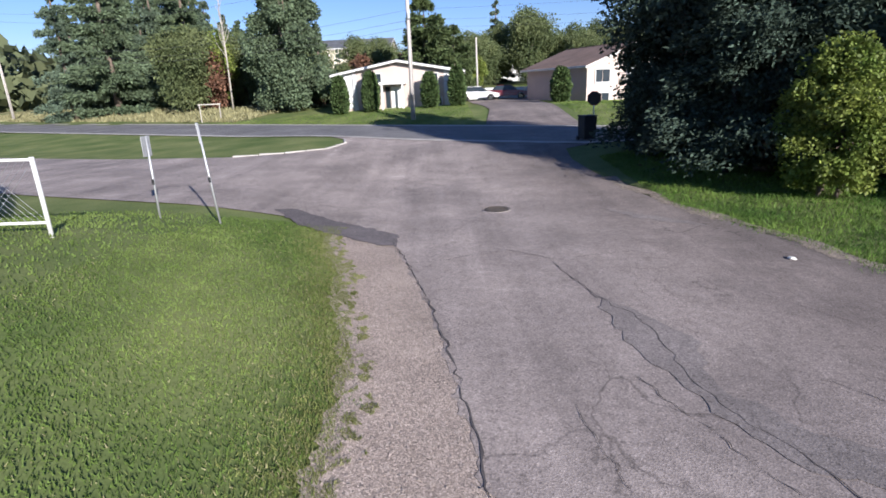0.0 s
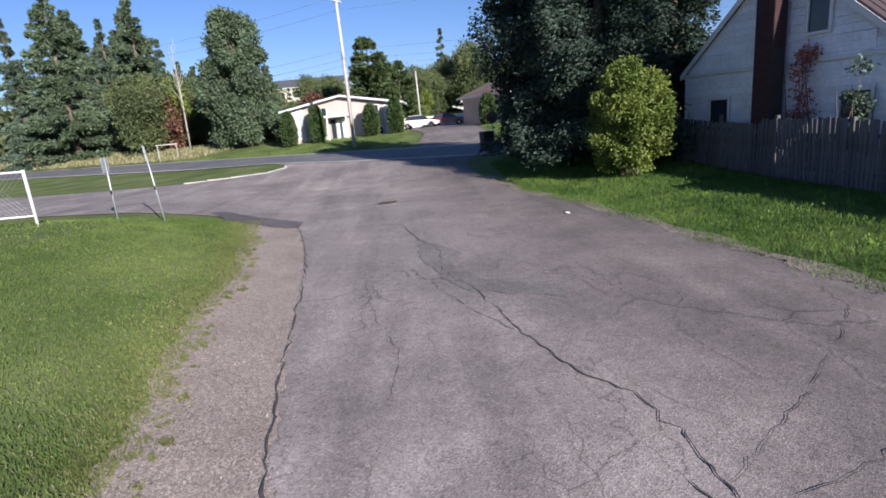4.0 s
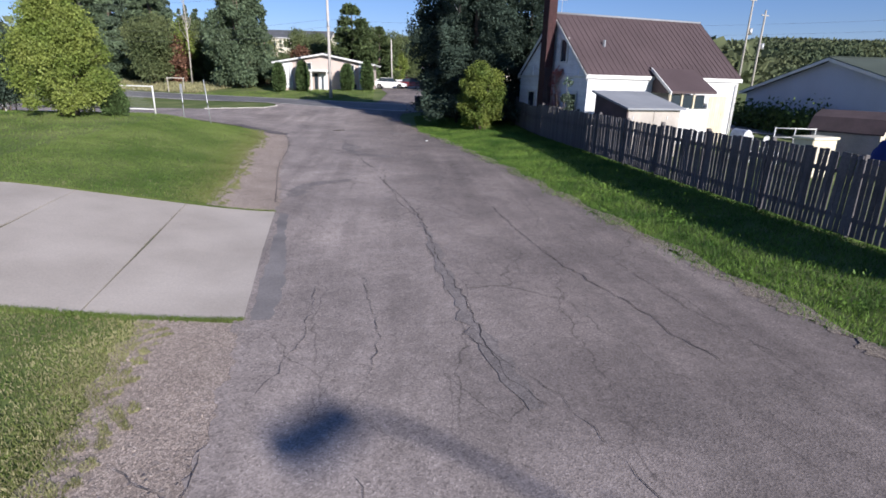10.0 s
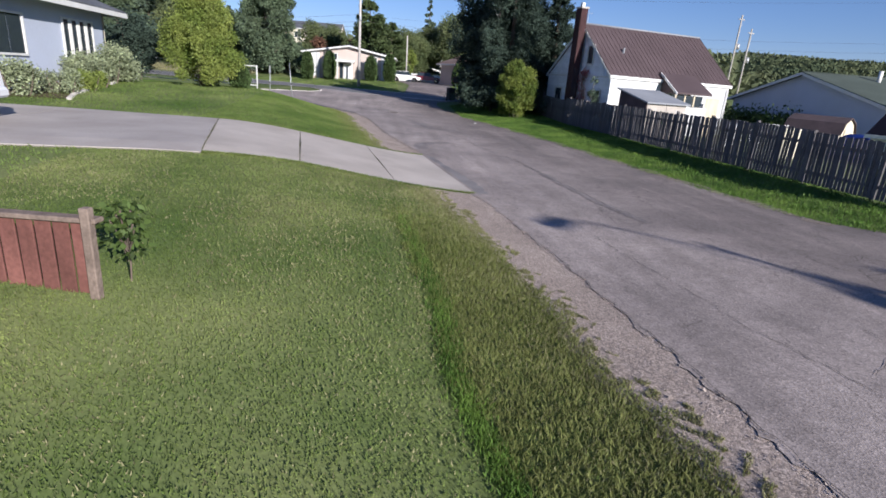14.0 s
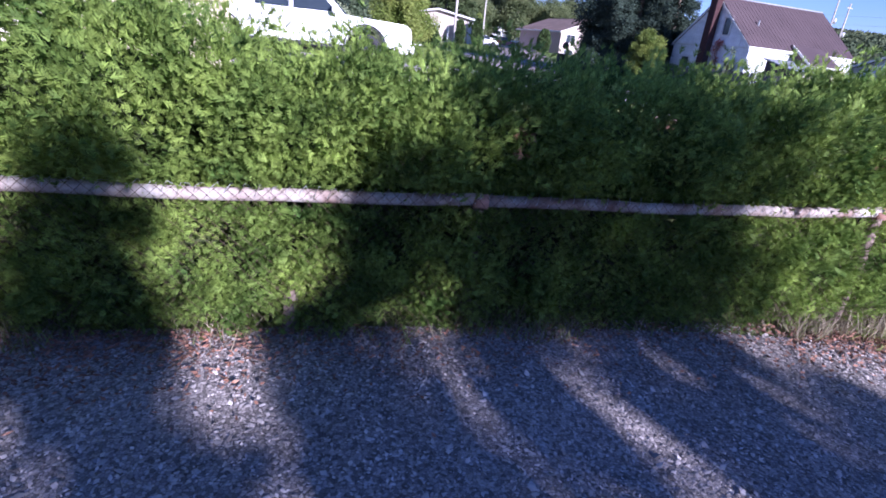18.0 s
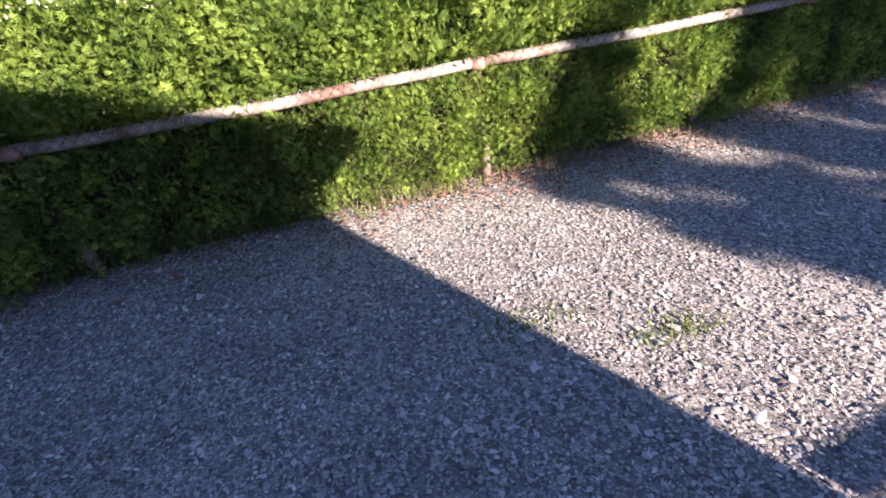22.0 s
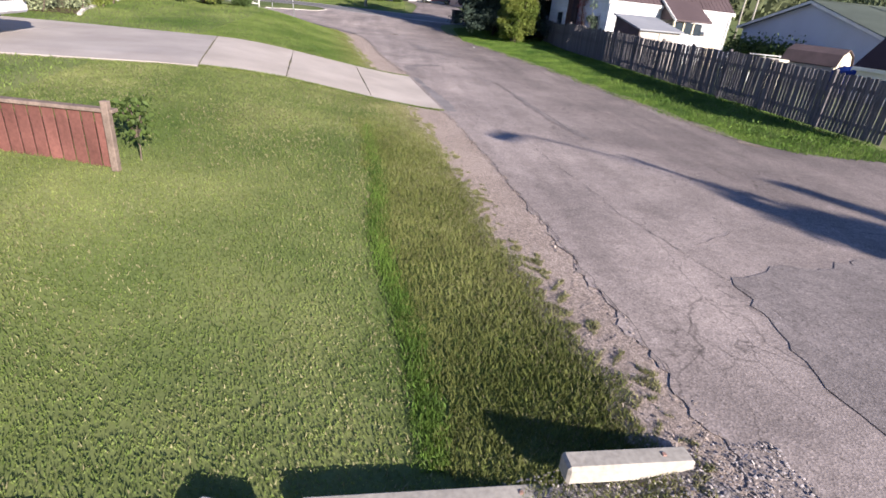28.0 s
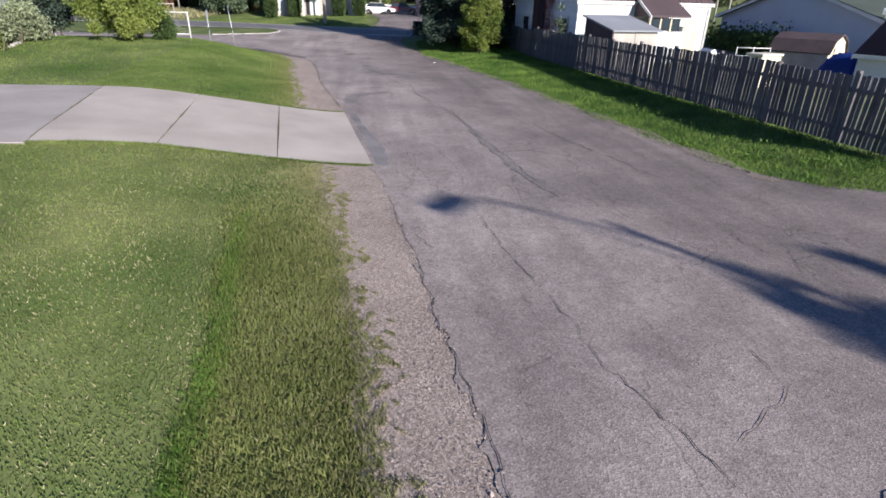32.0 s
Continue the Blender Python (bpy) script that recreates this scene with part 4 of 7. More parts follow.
# the yellowing tree on the lawn, with a small cedar under it
broadleaf("amur_maple", place(-7.95, 4.6), 4.75, (1.75, 1.75), M["yellowleaf"], 74000, 9, "egg-shaped yellow-green maple on the lawn", lobes=170, size=0.082, trunk=0.08, low=0.03, spread=0.2, stems=3, profile=(0.75, 1.0, 0.92, 0.58, 0.1))
column_shrub("cedar_shrub", place(-6.35, 4.8), 1.0, 0.42, 10, count=3000, label="small dull green cedar beside a yellowing maple")
# beyond the through road
broadleaf("scots_pine", place(-14.2, 54.4), 13.2, (4.6, 4.6), M["darkpine"], 62000, 11, "large rounded dark pine beside a bungalow", lobes=120, size=0.25, trunk=0.3, low=0.02, spread=0.2, profile=(0.85, 1.0, 0.95, 0.68, 0.2))
pine_a = conifer("white_pine", place(-37.8, 65.3), 19, 5.2, M["darkpine"], 46000, 12, "tall layered pine at the edge of a wood", base=0.04, power=0.72, whorls=24, droop=0.12, size=0.44, uneven=0.5, group="wood edge")
spruce_a = conifer("woodland_spruce", place(-42.6, 64.6), 17, 3.6, M["spruce"], 34000, 13, "dark pointed spruce at the edge of a wood", base=0.03, power=0.9, whorls=24, droop=0.3, size=0.35, uneven=0.42, group="wood edge")
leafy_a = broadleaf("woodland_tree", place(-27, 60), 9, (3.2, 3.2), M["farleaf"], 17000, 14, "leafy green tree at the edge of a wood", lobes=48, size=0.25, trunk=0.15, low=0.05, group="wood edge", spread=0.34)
yellow_a = broadleaf("young_maple", place(-24.5, 63.0), 8.2, (2.0, 2.0), M["yellowleaf"], 6000, 15, "young yellow-green tree before a dark wood", lobes=22, size=0.3, trunk=0.1, low=0.1, group="wood edge", spread=0.34)
rust_a = broadleaf("rust_shrub", place(-25.0, 62.0), 6.2, (2.4, 2.4), M["autumn"], 5000, 16, "rust-brown leafy shrub before a wood", lobes=20, size=0.35, trunk=0.1, low=0.02, category="bush", group="wood edge", spread=0.36)
behind = conifer("garden_pine", place(-1.2, 66.1), 11.0, 4.6, M["pine"], 24000, 17, "bushy green pine behind a bungalow", base=0.05, power=0.5, whorls=15, droop=0.05, size=0.48, uneven=0.4, group="trees behind houses")
def beyond(rows, n0=46.0):
    """Push tree feet back behind the field along the road's normal."""
    out = []
    for x, y, s, rz in rows:
        n = 0.5 * x + 0.866 * y
        k = max(0.0, n0 - n) if x < -8 else 0.0
        out.append((x + 0.5 * k * 1.1, y + 0.866 * k * 1.1, s, rz))
    return out


for x, y, s, rz in beyond(((-34.5, 66.6, 1.0, 70), (-24, 74, 0.5, 200), (-58, 62, 1.0, 20), (-47, 72, 1.05, 130))):
    copy_thing(pine_a, place(x, y, rz, s))
for x, y, s, rz in beyond(((-43, 60.7, 0.8, 50), (-38.3, 71.9, 1.02, 90), (-33.7, 77.6, 0.8, 10), (-30.1, 73.7, 0.7, 150), (-34, 62.5, 0.6, 220), (-50, 66, 0.95, 30), (-53, 58, 0.8, 80), (-62, 66, 1.0, 110), (-27.5, 64, 0.55, 300), (-37.7, 38.1 + 12, 0.6, 20), (-46, 52, 0.75, 45), (-68, 60, 1.0, 15), (-29.5, 61, 0.62, 65))):
    copy_thing(spruce_a, place(x, y, rz, s))
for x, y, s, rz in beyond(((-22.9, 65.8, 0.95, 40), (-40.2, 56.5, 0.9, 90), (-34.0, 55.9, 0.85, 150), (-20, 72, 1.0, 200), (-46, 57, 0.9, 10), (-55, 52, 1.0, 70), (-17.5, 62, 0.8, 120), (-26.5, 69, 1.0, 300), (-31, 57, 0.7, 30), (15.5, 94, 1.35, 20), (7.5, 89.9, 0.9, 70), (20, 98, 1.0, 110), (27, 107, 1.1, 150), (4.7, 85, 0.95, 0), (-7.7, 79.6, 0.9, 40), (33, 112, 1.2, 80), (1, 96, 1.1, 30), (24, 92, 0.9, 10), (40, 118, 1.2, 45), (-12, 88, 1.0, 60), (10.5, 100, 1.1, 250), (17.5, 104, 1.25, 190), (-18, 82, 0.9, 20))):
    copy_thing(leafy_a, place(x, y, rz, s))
for x, y, s, rz in beyond(((-23.0, 50.6, 0.62, 60), (6.2, 82, 0.6, 30))):
    copy_thing(yellow_a if s != 0.62 else leafy_a, place(x, y, rz, s))
for x, y, s, rz in beyond(((-16.4, 49.0 + 8, 0.6, 40), (-21.8, 57.7, 0.75, 90), (-41, 60, 0.8, 20), (-4, 75, 0.9, 120), (-10, 73, 0.9, 10))):
    copy_thing(rust_a, place(x, y, rz, s))
rw = random.Random(41)
for k in range(26):
    along, back = -46 - 2.1 * k + rw.uniform(-1, 1), 49 + rw.uniform(0, 12)
    copy_thing(spruce_a if k % 3 else pine_a, place(0.866 * along + 0.5 * back, -0.5 * along + 0.866 * back, rw.uniform(0, 360), rw.uniform(0.62, 1.0) * float(np.interp(k, (0, 8, 12), (0.5, 0.5, 1)))))
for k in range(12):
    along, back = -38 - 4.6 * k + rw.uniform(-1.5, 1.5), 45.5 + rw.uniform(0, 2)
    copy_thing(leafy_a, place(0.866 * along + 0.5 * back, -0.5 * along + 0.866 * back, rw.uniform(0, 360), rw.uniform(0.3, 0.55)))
copy_thing(behind, place(2.5, 78, 80, 0.8))
copy_thing(spruce_a, place(11.8, 109.7, 80, 0.95))
copy_thing(behind, place(-1, 90, 200, 0.9))
for k, (x, y) in enumerate(((-8.4, 47.6), (-5.7, 47.4), (-0.6, 46.9), (1.7, 46.8))):
    column_shrub("cedar_shrub", place(x, y, 30 * k), 3.0 + 0.25 * math.sin(k * 2.3), 0.62, 20 + k, count=2600, size=0.28, group="cedars before the bungalow")
# a bare dead tree
dead = thing("dead_tree", place(-22.2, 59.6), "bare grey dead birch before a wood", "tree")
rd = random.Random(5)
vs, fs = [], []
for k in range(16):
    a, z0 = rd.uniform(0, 6.28), 5.5 + k * 0.36
    L = rd.uniform(1.0, 2.2) * (1 - k / 26)
    v, f = tube_arrays([(0, 0, z0), (L * 0.4 * math.cos(a), L * 0.4 * math.sin(a), z0 + L * 0.7), (L * 0.55 * math.cos(a + 0.3), L * 0.55 * math.sin(a + 0.3), z0 + L * 1.3)], [0.04, 0.025, 0.008], 5)
    fs += [[i + len(vs) for i in q] for q in f]
    vs += [tuple(p) for p in v]
np_mesh("twigs", vs, fs, M["timber"], dead)
tube("trunk", M["timber"], dead, [(0, 0, -0.2), (0.1, 0, 5), (0.05, 0.1, 11)], [0.11, 0.08, 0.02], 8)

# ---- the cedar hedge behind the wire fence ----
hedge = thing("hedge", Matrix(), "tall clipped green cedar hedge growing through a wire fence", "hedge")


def hedge_top(x):
    """Uneven crown of the hedge, with single bushes standing proud."""
    return np.interp(x, (-24, -10.4, -9.2, -8.6, -7.5, -5.9, -5.3, -4.5, -3.0, -2.5, -2.1), (1.72, 1.76, 1.66, 1.47, 1.53, 1.55, 1.5, 1.68, 1.71, 1.7, 1.5)) + 0.04 * np.sin(x * 6.7) + 0.03 * np.sin(x * 12.3 + 1)


# core sheet of twigs, painted dark so gaps in the foliage read as shade
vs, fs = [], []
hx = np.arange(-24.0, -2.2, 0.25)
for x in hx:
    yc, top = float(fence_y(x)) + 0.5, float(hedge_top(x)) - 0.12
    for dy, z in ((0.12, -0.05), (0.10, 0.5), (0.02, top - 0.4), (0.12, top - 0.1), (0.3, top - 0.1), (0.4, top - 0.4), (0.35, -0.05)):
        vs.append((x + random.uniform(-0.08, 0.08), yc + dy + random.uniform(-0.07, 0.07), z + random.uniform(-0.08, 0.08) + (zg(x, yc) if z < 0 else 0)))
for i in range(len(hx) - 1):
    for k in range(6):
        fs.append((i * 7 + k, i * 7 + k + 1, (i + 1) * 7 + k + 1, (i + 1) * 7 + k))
np_mesh("core", vs, fs, M["cedarcore"], hedge, "twiggy inside of the hedge, darkened for shade in its gaps")


def hedge_skin(n, seed):
    """Feet and ways of sprays, gathered in leafy clumps over the front, top and back of the hedge."""
    r = np.random.default_rng(seed)
    m = n // 36
    x = np.where(r.uniform(size=m) < 0.84, r.uniform(-15.5, -2.15, m), r.uniform(-24, -15.5, m))
    face = r.uniform(size=m)
    front, roof = face < 0.70, (face >= 0.70) & (face < 0.9)
    top = hedge_top(x)
    zf = -0.02 + top * r.uniform(0, 1, m)
    lump = 0.10 * np.sin(x * 5.1 + 2 * np.sin(x * 2.0)) + 0.08 * np.sin(x * 2.3)
    over = step(0.85, 1.2, zf)
    bulge = (0.17 + 0.07 * np.sin(zf * 6.2 + x * 3.2) + lump) * over
    knot = np.sin(x * 6.3 + 1.7 * np.sin(zf * 3.1)) * np.sin(zf * 7.1 + 1.3 * np.sin(x * 4.1)) + 0.6 * np.sin(x * 13.7 + zf * 9.0) * np.sin(zf * 15.0 - x * 5.0)
    knot = knot * (0.35 + 0.65 * over)
    bulge = bulge + 0.13 * knot
    thin = front & (knot < -0.22) & (r.uniform(size=m) < 0.75)
    y = fence_y(x) + np.where(front, -0.03 - bulge + 0.22 * thin + r.uniform(0, 0.12, m) * (0.5 + over), np.where(roof, r.uniform(-0.15, 1.0, m), r.uniform(0.8, 1.0, m)))
    z = np.where(front, zf, np.where(roof, top + r.normal(0, 0.05, m), top * r.uniform(0, 1, m)))
    tall = np.where(roof & (r.uniform(size=m) < 0.25), r.uniform(0.03, 0.14, m), 0)
    d = np.stack([r.normal(0, 0.35, m), np.where(front, -0.75, np.where(roof, -0.25, 0.8)), np.where(front, 0.55, 0.95)], 1)
    k = np.repeat(np.arange(m), 36)
    n = len(k)
    w = ((0.055 + 0.03 * over) * r.uniform(0.7, 1.3, m))[k]
    P = np.stack([x, y, z + tall], 1)[k] + np.clip(r.normal(0, 1, (n, 3)), -1.5, 1.5) * np.stack([w * 1.15, w * 0.75, w * 1.3 + tall[k] * 0.4], 1)
    P[:, 1] = np.where(front[k] & (P[:, 2] < 0.9), np.maximum(P[:, 1], fence_y(P[:, 0]) - 0.085), P[:, 1])
    by_rail = front[k] & (np.abs(P[:, 2] - np.interp(P[:, 0], (-12, -8, -4, -2), (0.85, 0.86, 0.9, 0.94))) < 0.085)
    P[:, 1] = np.where(by_rail, np.maximum(P[:, 1], fence_y(P[:, 0]) + r.normal(0.09, 0.05, n)), P[:, 1])
    return P, (d + r.normal(0, 0.35, (m, 3)))[k] + r.normal(0, 0.32, (n, 3))


def sprays(name, P, D, size, mat, parent, seed, label=""):
    """Flat cedar sprays: a stem with two pairs of slim fingers."""
    r = np.random.default_rng(seed)
    n = len(P)
    D = D / np.linalg.norm(D, axis=1, keepdims=True)
    S = np.cross(D, r.normal(size=(n, 3)))
    S /= np.linalg.norm(S, axis=1, keepdims=True)
    L = (size * r.uniform(0.6, 1.5, n))[:, None]
    quads = []
    for along, out, ln in ((0.0, 0.0, 1.0), (0.12, 0.8, 0.6), (0.2, -0.75, 0.62), (0.42, 0.7, 0.5), (0.5, -0.65, 0.46)):
        w = D + S * out
        w /= np.linalg.norm(w, axis=1, keepdims=True)
        f = P + D * L * along
        q = np.cross(w, np.cross(D, S))
        wd = L * (0.07 if out == 0 else 0.095)
        quads.append(np.stack([f + q * wd, f + w * L * ln, f - q * wd], 1))
    v = np.concatenate(quads, 1).reshape(-1, 3)
    return np_mesh(name, v, np.arange(len(v)).reshape(-1, 3), mat, parent, label)


P, D = hedge_skin(260000, 31)
sprays("foliage", P, D, 0.055, M["cedar"], hedge, 32)
r = np.random.default_rng(33)
n = 4200
ends = np.stack([-2.1 + r.uniform(-0.16, 0.12, n), fence_y(-2.0) + r.uniform(-0.13, 1.0, n), r.uniform(-0.15, 1.6, n)], 1)
sprays("end_foliage", ends, np.stack([np.full(n, 0.8), r.normal(0, 0.5, n), 0.5 + r.normal(0, 0.4, n)], 1), 0.085, M["cedar"], hedge, 34)
for k, (x, z, rad, n) in enumerate(((-3.93, 1.5, 0.05, 60), (-3.86, 1.42, 0.03, 25), (-3.0, 1.62, 0.035, 30), (-2.75, 1.36, 0.04, 26), (-2.4, 1.38, 0.035, 24), (-4.5, 1.3, 0.03, 20), (-7.2, 1.3, 0.03, 20))):
    r = np.random.default_rng(40 + k)
    p = np.stack([x + r.normal(0, rad, n), fence_y(x) - 0.18 + r.normal(0, 0.04, n), z + r.normal(0, rad * 1.5, n)], 1)
    tuft = sprays("dead_tuft", p, r.normal(0, 1, (n, 3)) + np.array([0, -0.6, -0.2]), 0.055, M["browncedar"], hedge, 50 + k, "brown dead cedar tuft")
    tuft["kind"] = "stuff"

# ---- wire fence before the hedge ----
wire_fence = thing("wire_fence", Matrix(), "low chain-link fence with flaking white and rusty top rail", "fence")
RZ = 0.93


def rail_z(x):
    return float(np.interp(x, (-20, -12, -8, -4.14, -2.0), (0.84, 0.845, 0.855, 0.89, 0.93)))


xs = [-2.1, -4.14, -7.4, -10.75, -13.9, -17.2, -20.5]
for k, (a, b) in enumerate(zip(xs, xs[1:])):
    pa, pb = Vector((a, float(fence_y(a)), rail_z(a))), Vector((b, float(fence_y(b)), rail_z(b)))
    n = 8
    pts = [pa.lerp(pb, i / n) + Vector((0, 0, -0.02 * math.sin(math.pi * i / n) + 0.006 * math.sin(i * 2.1 + k))) for i in range(n + 1)]
    tube("top_rail", M["rust"] if k in (0,) else M["railpaint"], wire_fence, pts, 0.042, 10, "rusty red top rail" if k == 0 else "flaking white top rail")
for x in xs:
    y = float(fence_y(x))
    z0 = zg(x, y) - 0.2
    back = 0.13 if x > -3 else 0 if x > -5 else 0.09
    tube("post", M["stub"], wire_fence, [(x, y + 0.02 + back, z0), (x + 0.015, y + back, 0.4), (x, y + back * 0.3, rail_z(x) - 0.02)], 0.018 if x > -3 else 0.04, 8, "rusty steel post")
    tube("rail_clamp", M["rust"], wire_fence, [(x - 0.05, y, rail_z(x) - 0.01), (x + 0.05, y, rail_z(x) - 0.01)], 0.053, 8)
vs, fs = [], []
L0, L1, H0, H1 = 2.15, 20.5, -0.12, RZ - 0.03
pitch = 0.075
for sgn in (1, -1):
    for i in range(int((L1 - L0 + 1.1) / pitch)):
        s = L0 - 1.05 + i * pitch
        a, b = (s, H0), (s + (H1 - H0), H1)
        if sgn < 0:
            a, b = (s + (H1 - H0), H0), (s, H1)
        if min(a[0], b[0]) < L0 or max(a[0], b[0]) > L1:
            continue
        p, q = Vector((-a[0], float(fence_y(-a[0])) - 0.05 - 0.006 * sgn, a[1])), Vector((-b[0], float(fence_y(-b[0])) - 0.05 - 0.006 * sgn, b[1]))
        v, f = tube_arrays([p, q], 0.0015, 3)
        fs += [[j + len(vs) for j in g] for g in f]
        vs += [tuple(u) for u in v]
for x, lean, hgt in ((-10.75, 0.03, 0.3), (-13.75, -0.12, 0.3), (-8.6, 0.02, 0.2)):
    y = float(fence_y(x)) + 0.0
    tube("stub", M["stub"], wire_fence, [(x, y, zg(x, y) - 0.1), (x + lean * 0.6, y + 0.01, 0.2), (x + lean, y + 0.02, hgt)], [0.05, 0.045, 0.035], 7, "weathered broken post stub")
mesh = np_mesh("chain_link", vs, fs, M["oldwire"], wire_fence, "thin rusty diamond wire mesh")
mesh["kind"] = "stuff"
tube("tie_wire", M["galv"], wire_fence, [(-2.2 - 0.02 * i, float(fence_y(-2.2 - 0.02 * i)) + 0.05 * math.cos(i * 1.5), rail_z(-2.2 - 0.02 * i) + 0.05 * math.sin(i * 1.5)) for i in range(0, 880)], 0.003, 3)

# broken stone, pipe, blocks and timbers on the lawn's edge
chunk = thing("stone_block", Matrix.Translation((-2.38, -23.3, zg(-2.38, -23.3) + 0.01)) @ Matrix.Rotation(radians(3), 4, "Z"), "broken pale stone slab lying in gravel", "stone")
bm = bmesh.new()
bmesh.ops.create_cube(bm, size=1)
bmesh.ops.subdivide_edges(bm, edges=list(bm.edges), cuts=5, use_grid_fill=True)
for v in bm.verts:
    k = noise.noise(v.co * 3.1) * 0.1 + noise.noise(v.co * 9) * 0.04
    v.co = Vector((v.co.x * (0.5 + k) + 0.08 * v.co.y, v.co.y * (0.56 + k), v.co.z * (0.12 + k * 0.3) + 0.03 - 0.05 * v.co.x))
part("slab", bm, M["slabstone"], chunk)
box("steel_edge", M["rust"], chunk, (-0.29, 0.0, 0.04), (0.025, 0.5, 0.09), -8, 0.008, "rusty steel edge")
pipe = thing("drain_pipe", Matrix(), "black corrugated plastic drain pipe along a lawn", "pipe")
pts = [(-1.75 + i * 0.045, -23.0 + 0.03 * math.sin(i * 0.11) + 0.002 * i, zg(-1.75 + i * 0.045, -22.9) + 0.04 + 0.01 * math.sin(i * 0.4)) for i in range(41)]
tube("hose", M["black"], pipe, pts, [0.055 + 0.006 * (i % 2) for i in range(41)], 10)
blk = thing("concrete_block", Matrix.Translation((0.28, -22.98, zg(0.28, -22.98) + 0.03)) @ Matrix.Rotation(radians(-12), 4, "Z"), "flat grey concrete paving block on a pipe end", "block")
box("slab", M["kerb"], blk, (0, 0, 0.06), (0.42, 0.36, 0.09), 0, 0.012)
box("footing", M["timber"], blk, (0.02, 0.02, 0), (0.3, 0.26, 0.06), 0, 0.01)
for k, (x0, x1, dz) in enumerate(((0.72, 2.35, 0.0), (2.4, 3.3, 0.02))):
    y0, y1 = -22.86 + 0.06 * (x0 - 0.7), -22.86 + 0.06 * (x1 - 0.7)
    tim = thing("landscape_timber", Matrix.Translation(((x0 + x1) / 2, (y0 + y1) / 2, zg((x0 + x1) / 2, y0) + 0.06 + dz)) @ Matrix.Rotation(math.atan2(y1 - y0, x1 - x0), 4, "Z"), "weathered grey landscape timber edging a lawn", "timber", "lawn edging")
    box("beam", M["timber"], tim, (0, 0, 0), (x1 - x0, 0.16, 0.15), 0, 0.02)
    box("spike", M["rust"], tim, ((x1 - x0) / 2 - 0.2, 0, 0.078), (0.03, 0.03, 0.01), 0, 0.003)
# low reddish fence end with a bush on the lawn
low = thing("garden_fence", place(-2.3, -18.15, 172), "low red-brown garden fence with a weathered rail", "fence")
for i in range(9):
    box("picket", M["redwood"], low, (0.12 + 0.17 * i, 0, 0.36), (0.15, 0.025, 0.72 + 0.02 * math.sin(i * 2)), 0, 0.006)
for x in (0.0, 1.6):
    box("post", M["stub"], low, (x, 0.05, 0.42), (0.09, 0.09, 0.9), 0, 0.01)
box("rail", M["stub"], low, (0.8, -0.01, 0.74), (1.75, 0.14, 0.05), 0, 0.01)
broadleaf("garden_bush", place(-2.15, -17.85), 0.95, (0.2, 0.2), M["maple"], 260, 61, "thin leafy garden bush beside a low fence", lobes=9, size=0.08, trunk=0.012, low=0.2, category="bush", spread=0.6)


# ---- wooden fence along the verge ----
FENCE = [(11.75, 14.0), (12.2, 7.5), (12.5, 1.0), (12.75, -4.5), (13.1, -9.5), (13.35, -13.4)]


def fence_at(s):
    for (x0, y0), (x1, y1) in zip(FENCE, FENCE[1:]):
        d = math.hypot(x1 - x0, y1 - y0)
        if s <= d:
            return x0 + (x1 - x0) * s / d, y0 + (y1 - y0) * s / d, math.degrees(math.atan2(y1 - y0, x1 - x0))
        s -= d
    return x1, y1, math.degrees(math.atan2(y1 - y0, x1 - x0))


picket_fence = thing("picket_fence", Matrix(), "weathered grey wooden picket fence along a grass verge", "fence")
total = 27.3
rf = random.Random(11)
bay = 2.28
master = None
heights = [rf.uniform(-0.05, 0.06) for _ in range(14)]
k = 0
s = 0.0
while s < total:
    b = int(s / bay)
    x, y, rz = fence_at(s)
    z = zg(x, y) + 0.06
    lean = 1.5 * math.sin(b * 2.3)
    hgt = 1.5 + heights[b % 14] - (0.12 if s < 4 else 0)
    m = Matrix.Translation((x, y, z)) @ Matrix.Rotation(radians(rz), 4, "Z") @ Matrix.Rotation(radians(lean + rf.gauss(0, 0.7)), 4, "Y") @ Matrix.Diagonal((1, 1, hgt / 1.5 * rf.uniform(0.985, 1.015), 1))
    if master is None:
        bm = bmesh.new()
        box_into(bm, (0, 0, 0.75), (0.106, 0.02, 1.5), 0, 0.004)
        master = part("picket", bm, M["fence"], picket_fence)
        master.matrix_basis = m
    else:
        shared("picket", master, picket_fence, m)
    s += 0.127 + rf.gauss(0, 0.006)
for b in range(int(total / bay) + 1):
    x, y, rz = fence_at(b * bay)
    side = Matrix.Translation((x, y, zg(x, y))) @ Matrix.Rotation(radians(rz), 4, "Z")
    box("post", M["fencerail"], picket_fence, (0, 0.07, 0.78 + heights[b % 14] / 2), (0.1, 0.1, 1.7 + heights[b % 14]), 0, 0.01, m=side)
    if b * bay + 0.1 < total:
        x1, y1, _ = fence_at(min(total, (b + 1) * bay))
        for hz in (0.38, 1.22):
            p, q = Vector((x, y, zg(x, y) + hz)), Vector((x1, y1, zg(x1, y1) + hz))
            c = (p + q) / 2
            box("rail", M["fencerail"], picket_fence, (0, 0.032, 0), ((q - p).length, 0.04, 0.09), 0, 0.006, m=Matrix.Translation(c) @ (q - p).to_track_quat("X", "Z").to_matrix().to_4x4())


